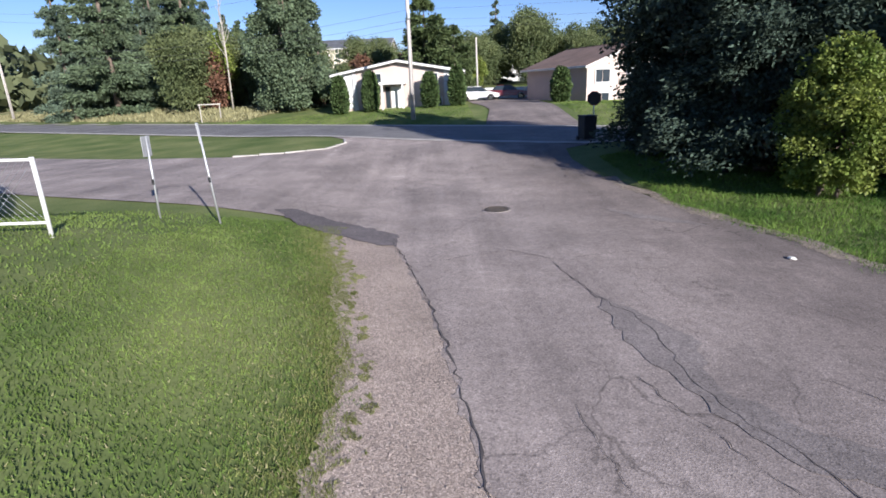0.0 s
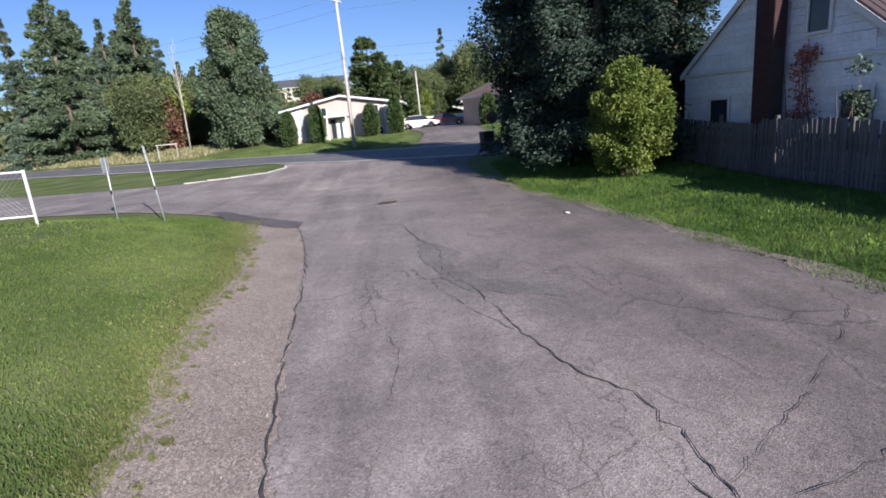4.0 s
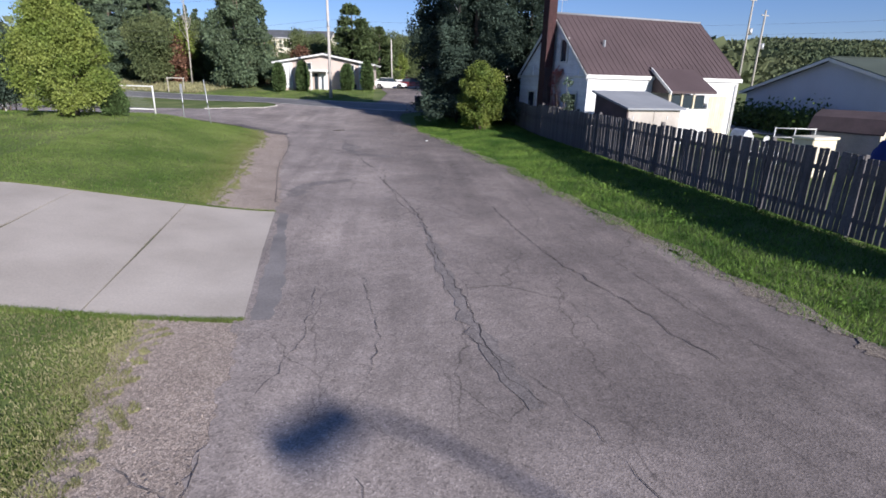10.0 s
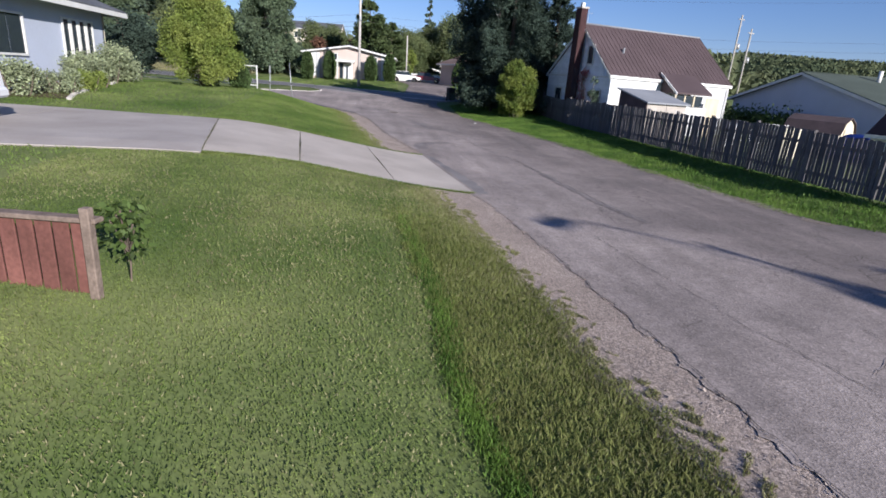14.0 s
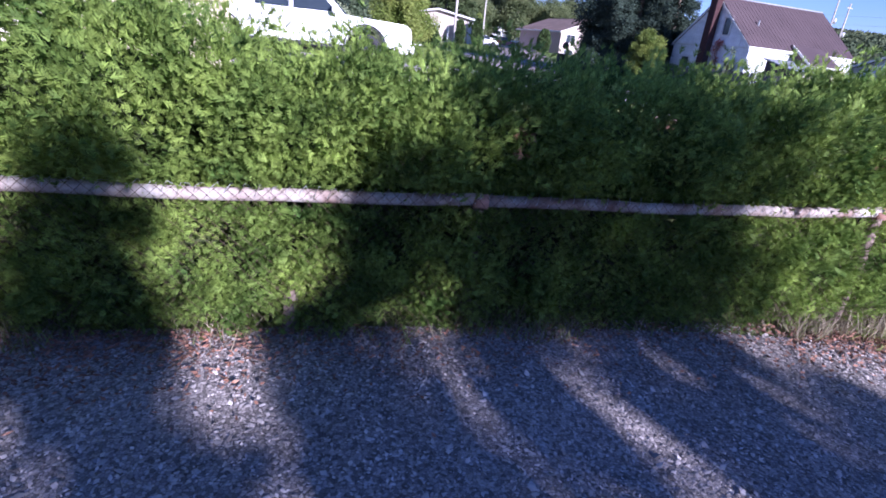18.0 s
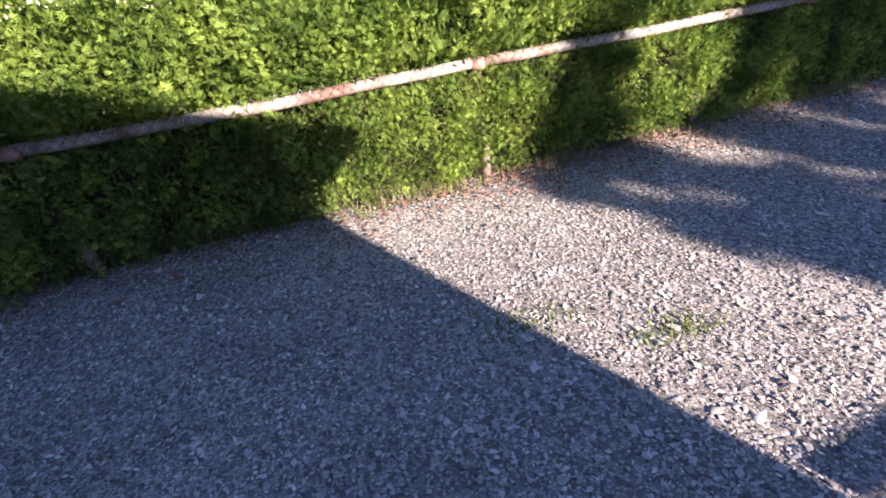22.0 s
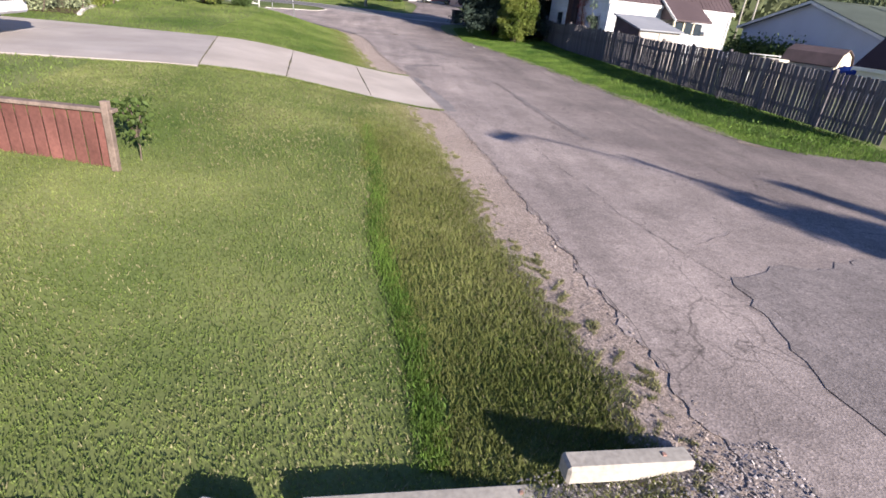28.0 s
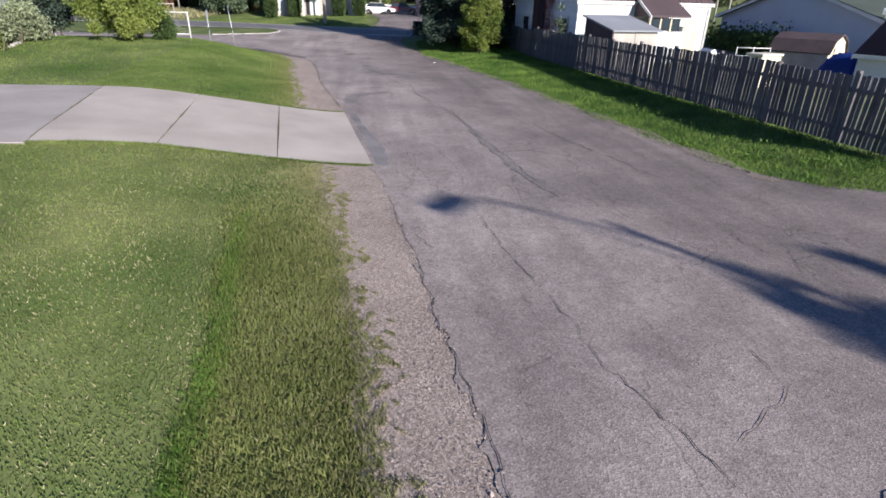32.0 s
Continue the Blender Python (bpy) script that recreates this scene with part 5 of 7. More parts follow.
# ---- houses ----
def window(parent, mat_frame, x, y, z, w, h, face, panes=1, label=""):
    """A window on a wall that faces along -y (face 0) turned by face degrees about the given spot."""
    m = Matrix.Translation((x, y, z)) @ Matrix.Rotation(radians(face), 4, "Z")
    win = new("window")
    win.parent = parent
    win.matrix_basis = m
    if label:
        tagged(win, label)
    for dx, dz, sx, sz in ((0, h / 2 + 0.04, w + 0.16, 0.08), (0, -h / 2 - 0.04, w + 0.16, 0.08), (-w / 2 - 0.04, 0, 0.08, h), (w / 2 + 0.04, 0, 0.08, h)):
        box("frame", mat_frame, win, (dx, -0.03, dz), (sx, 0.07, sz), 0, 0.006)
    for k in range(panes):
        box("pane", M["glass"], win, (-w / 2 + w * (k + 0.5) / panes, 0.0, 0), (w / panes - (0.06 if panes > 1 else 0), 0.03, h), 0, 0)
    return win


def gable_house(name, m, lx, ly, eave, rise, walls, roof, label, over=0.35, gable_over=0.25, fascia="trimw", base=-0.6, thick=0.16, t=None):
    """Walls with gables at both x ends, and a two-sided roof whose ridge runs along x."""
    t = t or thing(name, m, label, "house")
    for sx in (-1, 1):
        pts = [(sx * lx / 2, -ly / 2, base), (sx * lx / 2, ly / 2, base), (sx * lx / 2, ly / 2, eave), (sx * lx / 2, 0, eave + rise), (sx * lx / 2, -ly / 2, eave)]
        prism("wall", M[walls], t, pts, (-sx * thick, 0, 0))
    for sy in (-1, 1):
        box("wall", M[walls], t, (0, sy * (ly / 2 - thick / 2), (eave + base) / 2), (lx - 2 * thick - 0.004, thick, eave - base), 0, 0)
    sl = rise / (ly / 2)
    for sy in (-1, 1):
        y1, z1 = sy * (ly / 2 + over), eave - over * sl
        X = lx / 2 + gable_over
        pts = [(-X, 0, eave + rise + 0.06), (-X, y1, z1 + 0.06), (-X, y1, z1 + 0.16), (-X, 0, eave + rise + 0.17)]
        prism("roof_slope", M[roof], t, pts, (2 * X, 0, 0))
        box("eave_board", M[fascia], t, (0, y1 + sy * 0.012, z1 + 0.07), (2 * X - 0.02, 0.025, 0.17), 0, 0.004)
        for sx in (-1, 1):
            pts = [(sx * (X + 0.002), 0, eave + rise - 0.06), (sx * (X + 0.002), y1, z1 - 0.06), (sx * (X + 0.002), y1, z1 + 0.12), (sx * (X + 0.002), 0, eave + rise + 0.12)]
            prism("verge_board", M[fascia], t, pts, (sx * 0.03, 0, 0))
    tube("ridge_cap", M[roof], t, [(-lx / 2 - gable_over, 0, eave + rise + 0.17), (lx / 2 + gable_over, 0, eave + rise + 0.17)], 0.06, 6)
    return t


# white house with the brown metal roof; its gable faces the street
A13 = math.degrees(math.atan2(2.06, 8.87))
east = gable_house("house", Matrix.Translation((17.05, 11.45, 0.3)) @ Matrix.Rotation(radians(A13), 4, "Z"), 8.9, 6.9, 2.95, 2.85, "white", "metalroof",
                   "white gabled house with brown metal roof and brick chimney", over=0.08, gable_over=0.14)
for i in range(31):
    x = -4.56 + i * 0.304
    for sy in (-1, 1):
        p, q = Vector((x, 0, 2.95 + 2.85 + 0.185)), Vector((x, sy * (3.45 + 0.08), 2.95 - 0.08 * 2.85 / 3.45 + 0.175))
        box("roof_rib", M["metalroof"], east, (0, 0, 0), ((q - p).length, 0.03, 0.014), 0, 0.004, m=Matrix.Translation((p + q) / 2) @ (q - p).to_track_quat("X", "Z").to_matrix().to_4x4())
for i in range(30):
    z0, z1 = -0.4 + i * 0.205, -0.4 + (i + 1) * 0.205 - 0.012
    half = lambda z: 3.45 if z < 2.95 else 3.45 * (1 - (z - 2.95) / 2.85)
    if half(z1) > 0.12:
        pts = [(-4.452, -half(z0), z0), (-4.452, half(z0), z0), (-4.452, half(z1), z1), (-4.452, -half(z1), z1)]
        prism("siding_board", M["peel"], east, pts, (-0.022 - 0.01 * (i % 2), 0, 0), "flaking pale siding board" if i % 9 == 0 else "")
window(east, M["trimw"], -4.5, -1.2, 4.15, 0.55, 1.0, -90, 1)
window(east, M["trimw"], -4.5, -2.3, 1.75, 0.7, 0.75, -90, 1)
window(east, M["trimw"], -4.5, 1.9, 1.75, 0.7, 0.75, -90, 1)
for yv in (-2.45, 2.1):
    box("gable_vent", M["peel"], east, (-4.5, yv, 3.25), (0.06, 0.35, 0.45), 0, 0.01, "louvred gable vent")
box("belt_board", M["trimw"], east, (-4.5, 0, 2.95), (0.06, 6.9, 0.1), 0, 0.01)
chim = new("chimney")
chim.parent = east
tagged(chim, "dark red brick chimney with capped top")
box("chimney_shaft", M["mortar"], chim, (-4.86, -0.12, 3.0), (0.44, 0.58, 7.4), 0, 0)
bm = bmesh.new()
box_into(bm, (0, 0, 0), (0.205, 0.012, 0.062), 0, 0.002)
brick0 = part("brick", bm, M["brick"], chim)
brick0.matrix_basis = Matrix.Translation((-5.083, -0.28, 6.6)) @ Matrix.Rotation(radians(90), 4, "Z")
for course in range(96):
    z = -0.3 + course * 0.074
    for yb, wide in (((-0.313, 0.9), (-0.12, 0.9), (0.073, 0.9)) if course % 2 else ((-0.362, 0.42), (-0.2165, 0.9), (-0.0235, 0.9), (0.122, 0.42))):
        shared("brick", brick0, chim, Matrix.Translation((-5.083, yb, z)) @ Matrix.Rotation(radians(90), 4, "Z") @ Matrix.Diagonal((wide, 1, 1, 1)))
for course in range(50, 96):
    for j in range(2):
        shared("brick", brick0, chim, Matrix.Translation((-4.97 + j * 0.215, -0.413, -0.3 + course * 0.074)))
box("cap", M["kerb"], chim, (-4.86, -0.12, 6.78), (0.54, 0.68, 0.1), 0, 0.015)
box("flue", M["galv"], chim, (-4.86, -0.12, 6.95), (0.2, 0.2, 0.25), 0, 0.01)
tube("roof_antenna", M["galv"], east, [(-3.3, 1.5, 4.7), (-3.3, 1.5, 7.0)], 0.015, 6)
tube("roof_antenna", M["galv"], east, [(-3.6, 1.5, 6.8), (-3.0, 1.5, 6.8)], 0.01, 6)
box("roof_vent", M["greyroof"], east, (-2.75, -1.9, 4.5), (0.12, 0.1, 0.36), 30, 0.01)
for ob in east.children:
    if ob.name.startswith("ridge_cap"):
        ob.data.materials[0] = M["greyroof"]
# projecting rear porch under a low gable of its own
porch = new("porch")
porch.parent = east
porch.matrix_basis = Matrix.Translation((0.45, -4.1, 0))
tagged(porch, "glazed back porch under a lean-to roof")
prism("porch_roof", M["metalroof"], porch, [(-1.35, 1.0, 3.33), (1.35, 1.0, 3.33), (1.35, -0.75, 2.3), (-1.35, -0.75, 2.3)], (0, 0, 0.1))
box("wall", M["white"], porch, (0, -0.5, 0.5), (2.5, 0.12, 2.2), 0, 0.005)
for i in range(3):
    box("pane", M["glass"], porch, (-0.85 + 0.7 * i, -0.52, 1.95), (0.55, 0.1, 0.6), 0, 0.004)
    box("mullion", M["board"], porch, (-1.2 + 0.7 * i, -0.54, 1.95), (0.1, 0.1, 0.66), 0, 0.004)
prism("porch_gable", M["barn"], porch, [(-1.3, -0.7, 2.3), (-1.3, 1.0, 2.3), (-1.3, 1.0, 3.5)], (0.08, 0, 0))
prism("gable_trim", M["trimw"], porch, [(-1.4, -0.82, 2.24), (-1.4, 0.75, 3.3), (-1.4, 0.75, 3.44), (-1.4, -0.82, 2.38)], (0.06, 0, 0))
for i in range(8):
    box("new_board", M["board"], porch, (1.45 + 0.14 * i, -0.3, 0.95 + 0.03 * (i % 3)), (0.135, 0.03, 2.5 - 0.06 * (i % 3)), 0, 0.004, "pale yellow pine board" if i == 0 else "")
tube("downpipe", M["trimw"], east, [(4.3, -3.55, 2.8), (4.3, -3.55, 0)], 0.04, 8)

# grey lean-to shed behind the fence
shed = thing("shed", Matrix.Translation((13.3, 2.05, 0.25)) @ Matrix.Rotation(radians(14), 4, "Z"), "grey plywood lean-to shed behind a wooden fence", "shed")
# the west wall's shade is put into a darker colour than the plywood
prism("side_wall", M["barn"], shed, [(0, 0, -0.3), (0, 2.1, -0.3), (0, 2.1, 2.3), (0, 0, 1.8)], (0.06, 0, 0), "side wall in a dark colour standing for its shade")
prism("side_wall", M["greywood"], shed, [(2.5, 0, -0.3), (2.5, 2.1, -0.3), (2.5, 2.1, 2.3), (2.5, 0, 1.8)], (-0.06, 0, 0))
for i in range(2):
    box("front_panel", M["greywood"], shed, (0.655 + 1.2 * i, 0.02, 0.75), (1.18, 0.05, 2.1), 0, 0.004)
    box("hinge", M["galv"], shed, (0.3 + 1.6 * i, -0.012, 1.5), (0.05, 0.02, 0.12), 0, 0.003)
box("back_wall", M["greywood"], shed, (1.25, 2.08, 1.0), (2.4, 0.05, 2.55), 0, 0.004)
prism("roof", M["greyroof"], shed, [(-0.12, -0.18, 1.79), (2.62, -0.18, 1.79), (2.62, 2.25, 2.37), (-0.12, 2.25, 2.37)], (0, 0, 0.07))
# oil tank and garden chairs behind the fence
tank = thing("oil_tank", Matrix.Translation((18.3, 1.5, zg(18.3, 1.5))) @ Matrix.Scale(0.66, 4), "white rounded oil tank beside a house", "tank")
prism("shell", M["peel"], tank, [(-0.55 + 0.35 * math.cos(a) * 0.9, 0.3 * 0, 1.2 + 0.62 * math.sin(a)) for a in np.linspace(0, 2 * math.pi, 20, endpoint=False)], (0, 1.3, 0), bevel=0.03)
for dy in (0.15, 1.1):
    box("leg", M["galv"], tank, (-0.55, dy, 0.3), (0.4, 0.05, 0.6), 0, 0.005)
for k, (x, y) in enumerate(((17.9, 1.2), (18.5, 0.9), (19.0, 1.5))):
    ch = thing("garden_chair", place(x, y, 35 * k), "white plastic garden chair with slatted back", "chair", "garden chairs")
    box("seat", M["white"], ch, (0, 0, 0.42), (0.46, 0.44, 0.04), 0, 0.015)
    for j in range(5):
        box("slat", M["white"], ch, (-0.18 + 0.09 * j, 0.22, 0.72), (0.06, 0.03, 0.58), 0, 0.01)
    for dx in (-0.2, 0.2):
        box("armrest", M["white"], ch, (dx * 1.15, 0.02, 0.64), (0.06, 0.42, 0.03), 0, 0.01)
        for dy in (-0.19, 0.2):
            box("leg", M["white"], ch, (dx, dy, 0.2), (0.05, 0.05, 0.42), 0, 0.008)
locker = thing("storage_box", place(18.1, -1.6, 15), "cream storage box standing behind a wooden fence", "box")
box("body", M["barnfront"], locker, (0, 0, 0.6), (1.1, 0.7, 1.2), 0, 0.03)
box("lid", M["cream"], locker, (0, 0, 1.24), (1.18, 0.78, 0.09), 0, 0.02)
deck_rail = thing("deck_railing", place(20.2, 2.2, -12), "white tubular railing beside a deck", "railing")
for dz in (0.95, 1.3):
    tube("rail", M["trimw"], deck_rail, [(-0.6, 0, dz), (0.9, 0, dz)], 0.022, 8)
for dx in (-0.6, 0.15, 0.9):
    tube("post", M["trimw"], deck_rail, [(dx, 0, -0.1), (dx, 0, 1.34)], 0.022, 8)
# tan-fronted barn shed, tarpaulin and a second dark shed
barn = thing("barn_shed", Matrix.Translation((26.3, 5.9, zg(26.3, 5.9) - 0.2)) @ Matrix.Rotation(radians(28), 4, "Z") @ Matrix.Scale(0.9, 4), "small gambrel shed with tan front and dark roof", "shed")
G = [(-1.15, 0), (1.15, 0), (1.15, 1.35), (0.75, 2.05), (0, 2.4), (-0.75, 2.05), (-1.15, 1.35)]
prism("front_wall", M["barnfront"], barn, [(x, -1.6, z) for x, z in G], (0, 0.08, 0))
prism("back_wall", M["barn"], barn, [(x, 1.6, z) for x, z in G], (0, -0.08, 0))
for sx in (-1, 1):
    box("side_wall", M["greywood"], barn, (sx * 1.12, 0, 0.67), (0.06, 3.0, 1.35), 0, 0.004)
for (x0, z0), (x1, z1) in zip(G[2:], G[3:]):
    prism("roof_panel", M["barn"], barn, [(x0 * 1.06, -1.72, z0 + 0.02), (x1 * 1.06, -1.72, z1 + 0.02), (x1 * 1.06, -1.72, z1 + 0.08), (x0 * 1.06, -1.72, z0 + 0.08)], (0, 3.45, 0))
box("door", M["barnfront"], barn, (0, -1.64, 0.9), (1.1, 0.05, 1.7), 0, 0.01)
barn2 = gable_house("garden_shed", Matrix.Translation((25.8, -2.2, zg(25.8, -2.2) + 0.2)) @ Matrix.Rotation(radians(110), 4, "Z"), 4.6, 4.0, 1.45, 1.55, "white", "navyroof", "white garden shed with dark navy roof", over=0.2, gable_over=0.15)
barn2["category"] = "shed"
tarp = thing("tarpaulin_pile", place(26.6, 3.0, 20, 1.05), "blue tarpaulin thrown over a heap", "tarpaulin")
bm = bmesh.new()
bmesh.ops.create_grid(bm, x_segments=22, y_segments=14, size=1)
for v in bm.verts:
    d = max(abs(v.co.x), abs(v.co.y))
    v.co.z = 1.25 * (1 - d ** 4) * (1 - 0.25 * v.co.x) + 0.12 * noise.noise(v.co * 4) * (1 - d)
    v.co.x, v.co.y = v.co.x * 1.6, v.co.y * 0.9
part("sheet", bm, M["tarp"], tarp, smooth=True)
box("heap", M["barn"], tarp, (0, 0, 0.5), (1.9, 1.0, 1.0), 0, 0.05)
# blue-grey neighbour
nb_h = gable_house("house", Matrix.Translation((35.5, 11.9, -0.9)), 12, 14.2, 3.55, 1.9, "bluewall", "greenroof",
                   "long blue-grey house with dull green roof", over=0.4, gable_over=0.35, base=-0.5)
window(nb_h, M["trimw"], -6.03, 1.2, 1.9, 0.8, 0.6, -90, 1)
window(nb_h, M["trimw"], -6.03, -2.6, 1.9, 0.9, 0.7, -90, 1)
for x in (1.0, 4.5):
    tube("roof_vent", M["trimw"], nb_h, [(x - 2.5, -1.2, 5.0), (x - 2.5, -1.2, 6.0)], 0.14, 8)
window(nb_h, M["trimw"], -2, -7.13, 1.9, 1.6, 1.0, 0, 2)
box("side_door", M["white"], nb_h, (-4.8, -7.14, 1.6), (1.0, 0.06, 2.1), 0, 0.01, "white side door")
tube("dish_arm", M["galv"], nb_h, [(-5.9, -6.9, 3.6), (-6.3, -7.3, 4.0)], 0.03, 6)
bm = bmesh.new()
bmesh.ops.create_uvsphere(bm, u_segments=14, v_segments=8, radius=0.42)
bmesh.ops.delete(bm, geom=[v for v in bm.verts if v.co.y > -0.2], context="VERTS")
for v in bm.verts:
    v.co += Vector((-6.3, -7.0, 4.05))
part("satellite_dish", bm, M["galv"], nb_h, "grey satellite dish")
hedge3 = thing("shrub_row", place(28.0, 13.6, -90), "dark green shrubs before a blue-grey house", "shrub")
r = np.random.default_rng(71)
n = 5000
pp = np.stack([r.uniform(-4, 4, n), r.normal(0, 0.5, n), np.abs(r.normal(0.7, 0.45, n))], 1)
leaves("foliage", pp, r.normal(size=(n, 3)), 0.2, 0.07, M["maple"], hedge3)

# bungalow over the road
bung = gable_house("bungalow", Matrix.Translation((-3.4, 49.0, 1.5)) @ Matrix.Rotation(radians(-3), 4, "Z") @ Matrix.Translation((0, 5.0, 0)) @ Matrix.Rotation(radians(90), 4, "Z"), 10, 10.6, 2.9, 0.95, "pink", "greyshingle",
                   "pinkish bungalow with low white-edged gable", over=0.6, gable_over=0.6, base=-0.8)
FX = -5.0
for y, w in ((4.65, 1.2), (-4.65, 1.2)):
    for i in range(3):
        box("white_panel", M["white"], bung, (FX - 0.03, y, 0.5 + 1.02 * i), (0.06, w, 0.98), 0, 0.01)
box("white_pier", M["white"], bung, (FX - 0.1, 3.85, 1.3), (0.25, 0.3, 3.2), 0, 0.01)
window(bung, M["trimw"], FX - 0.02, 1.95, 2.5, 0.9, 0.75, -90, 2)
window(bung, M["trimw"], FX - 0.02, -2.9, 2.35, 1.2, 0.8, -90, 2)
window(bung, M["trimw"], FX - 0.02, -3.2, 0.35, 1.2, 0.6, -90, 2)
entry = new("entrance")
entry.parent = bung
tagged(entry, "white porch canopy on slim columns over a door")
box("canopy", M["trimw"], entry, (FX - 0.7, 0.4, 2.05), (1.4, 2.3, 0.22), 0, 0.02)
for y in (-0.5, 1.3):
    box("column", M["trimw"], entry, (FX - 1.25, y, 0.8), (0.16, 0.16, 2.4), 0, 0.01)
box("door", M["white"], entry, (FX - 0.05, 0.2, 0.75), (0.08, 0.95, 2.05), 0, 0.01)
box("sidelight", M["glass"], entry, (FX - 0.05, 0.95, 0.85), (0.06, 0.4, 1.8), 0, 0.005)
box("step", M["kerb"], entry, (FX - 0.8, 0.4, -0.35), (1.6, 2.4, 0.22), 0, 0.02)
# second bungalow with its gable to the right
bung2 = gable_house("bungalow", Matrix.Translation((15.3, 52.5, 1.4)) @ Matrix.Rotation(radians(110), 4, "Z"), 10, 9.5, 2.95, 1.7, "pink", "shingle",
                    "pink bungalow with brown shingle roof beyond a driveway", over=0.5, gable_over=0.5, base=-1.2)
for y in (-3.2, 0.0, 3.2):
    for z in (2.1, 0.2):
        window(bung2, M["trimw"], -5.02, y, z, 1.4, 1.0, -90, 2)
box("balcony", M["trimw"], bung2, (-5.5, -0.2, 1.75), (0.9, 3.2, 0.12), 0, 0.01)
for i in range(12):
    box("baluster", M["trimw"], bung2, (-5.9, -1.7 + i * 0.28, 2.2), (0.04, 0.04, 0.85), 0, 0)
box("balcony_rail", M["trimw"], bung2, (-5.9, -0.2, 2.64), (0.06, 3.2, 0.06), 0, 0)
window(bung2, M["trimw"], -1.5, 4.77, 2.2, 1.2, 0.8, 180, 2)
column_shrub("cedar_shrub", place(10.4, 46.2), 2.7, 0.7, 77, count=2000, size=0.3, label="clipped dark cedar at a bungalow corner")
# pale building on the rise behind
far_b = gable_house("apartment_block", Matrix.Translation((-15, 108, 6.2)) @ Matrix.Rotation(radians(-4), 4, "Z"), 14, 9, 4.2, 1.6, "cream", "greyshingle", "pale two-storey building on a wooded rise", over=0.4, base=-4)
for x in (-5, -2, 1, 4):
    window(far_b, M["trimw"], x, -4.52, 2.9, 1.3, 1.1, 0, 2)
far_c = gable_house("apartment_block", Matrix.Translation((14, 122, 4.5)), 16, 9, 6.4, 1.5, "white", "greyshingle", "white building half hidden by trees", over=0.4, base=-4)
for x in (-6, -3, 0, 3, 6):
    for z in (2.0, 4.8):
        window(far_c, M["trimw"], x, -4.52, z, 1.3, 1.1, 0, 2)
# low white wall behind the far driveway
wall = thing("garden_wall", Matrix.Translation((6, 61.5, zg(6, 61.5))) @ Matrix.Rotation(radians(-8), 4, "Z"), "low white garden wall behind parked cars", "wall")
for i in range(6):
    box("wall_panel", M["white"], wall, (-7.5 + 2.5 * i, 0, 0.5), (2.46, 0.2, 1.3), 0, 0.01)

# house with the drive, in cream siding with a dark hip roof
west = thing("house", Matrix.Translation((-17.9, 0.6, 1.1)), "grey-sided house with dark hipped roof and tall windows", "house")
for c, s_ in (((5.4, 0, 0.9), (0.2, 8.6, 4.4)), ((0, 4.3, 0.9), (11, 0.2, 4.4)), ((0, -4.3, 0.9), (11, 0.2, 4.4)), ((-5.4, 0, 0.9), (0.2, 8.6, 4.4))):
    box("wall", M["bluewall"] if c[0] > 5 else M["cream"], west, c, s_, 0, 0)
E_, H_ = 3.05, 5.0
corners = [(6.3, 5.0), (-6.3, 5.0), (-6.3, -5.0), (6.3, -5.0)]
ridge = [(1.8, 0), (-1.8, 0)]
for a, b, tops in ((0, 1, (1, 0)), (1, 2, (1,)), (2, 3, (0, 1)), (3, 0, (0,))):
    pts = [(*corners[a], E_), (*corners[b], E_)] + [(*ridge[t_], H_) for t_ in tops]
    prism("roof_slope", M["greyshingle"], west, pts, (0, 0, 0.14))
    (xa, ya), (xb, yb) = corners[a], corners[b]
    box("eave_board", M["trimw"], west, ((xa + xb) / 2, (ya + yb) / 2, E_ - 0.02), (math.hypot(xa - xb, ya - yb) + 0.03, 0.04, 0.2), math.degrees(math.atan2(yb - ya, xb - xa)), 0.005)
for i in range(4):
    window(west, M["trimw"], 5.52, 2.9 - 0.62 * i, 1.75, 0.42, 1.5, 90, 1)
window(west, M["trimw"], 5.52, -2.6, 1.75, 1.6, 1.3, 90, 2)
wch = new("chimney")
wch.parent = west
box("chimney_shaft", M["brick"], wch, (2.2, 1.6, 5.0), (0.6, 0.6, 2.0), 0, 0.01)
tube("flue", M["trimw"], wch, [(2.2, 1.6, 6.0), (2.2, 1.6, 6.5)], 0.08, 8)
garage = gable_house("garage", Matrix.Translation((-20.0, -9.6, 0.85)), 9, 8.2, 2.7, 1.4, "cream", "greyshingle", "pale attached garage with a white roller door", over=0.3)
garage["category"] = "garage"
for i in range(5):
    box("door_panel", M["white"], garage, (4.54, 0, 0.22 + 0.44 * i), (0.06, 4.6, 0.42), 0, 0.01)
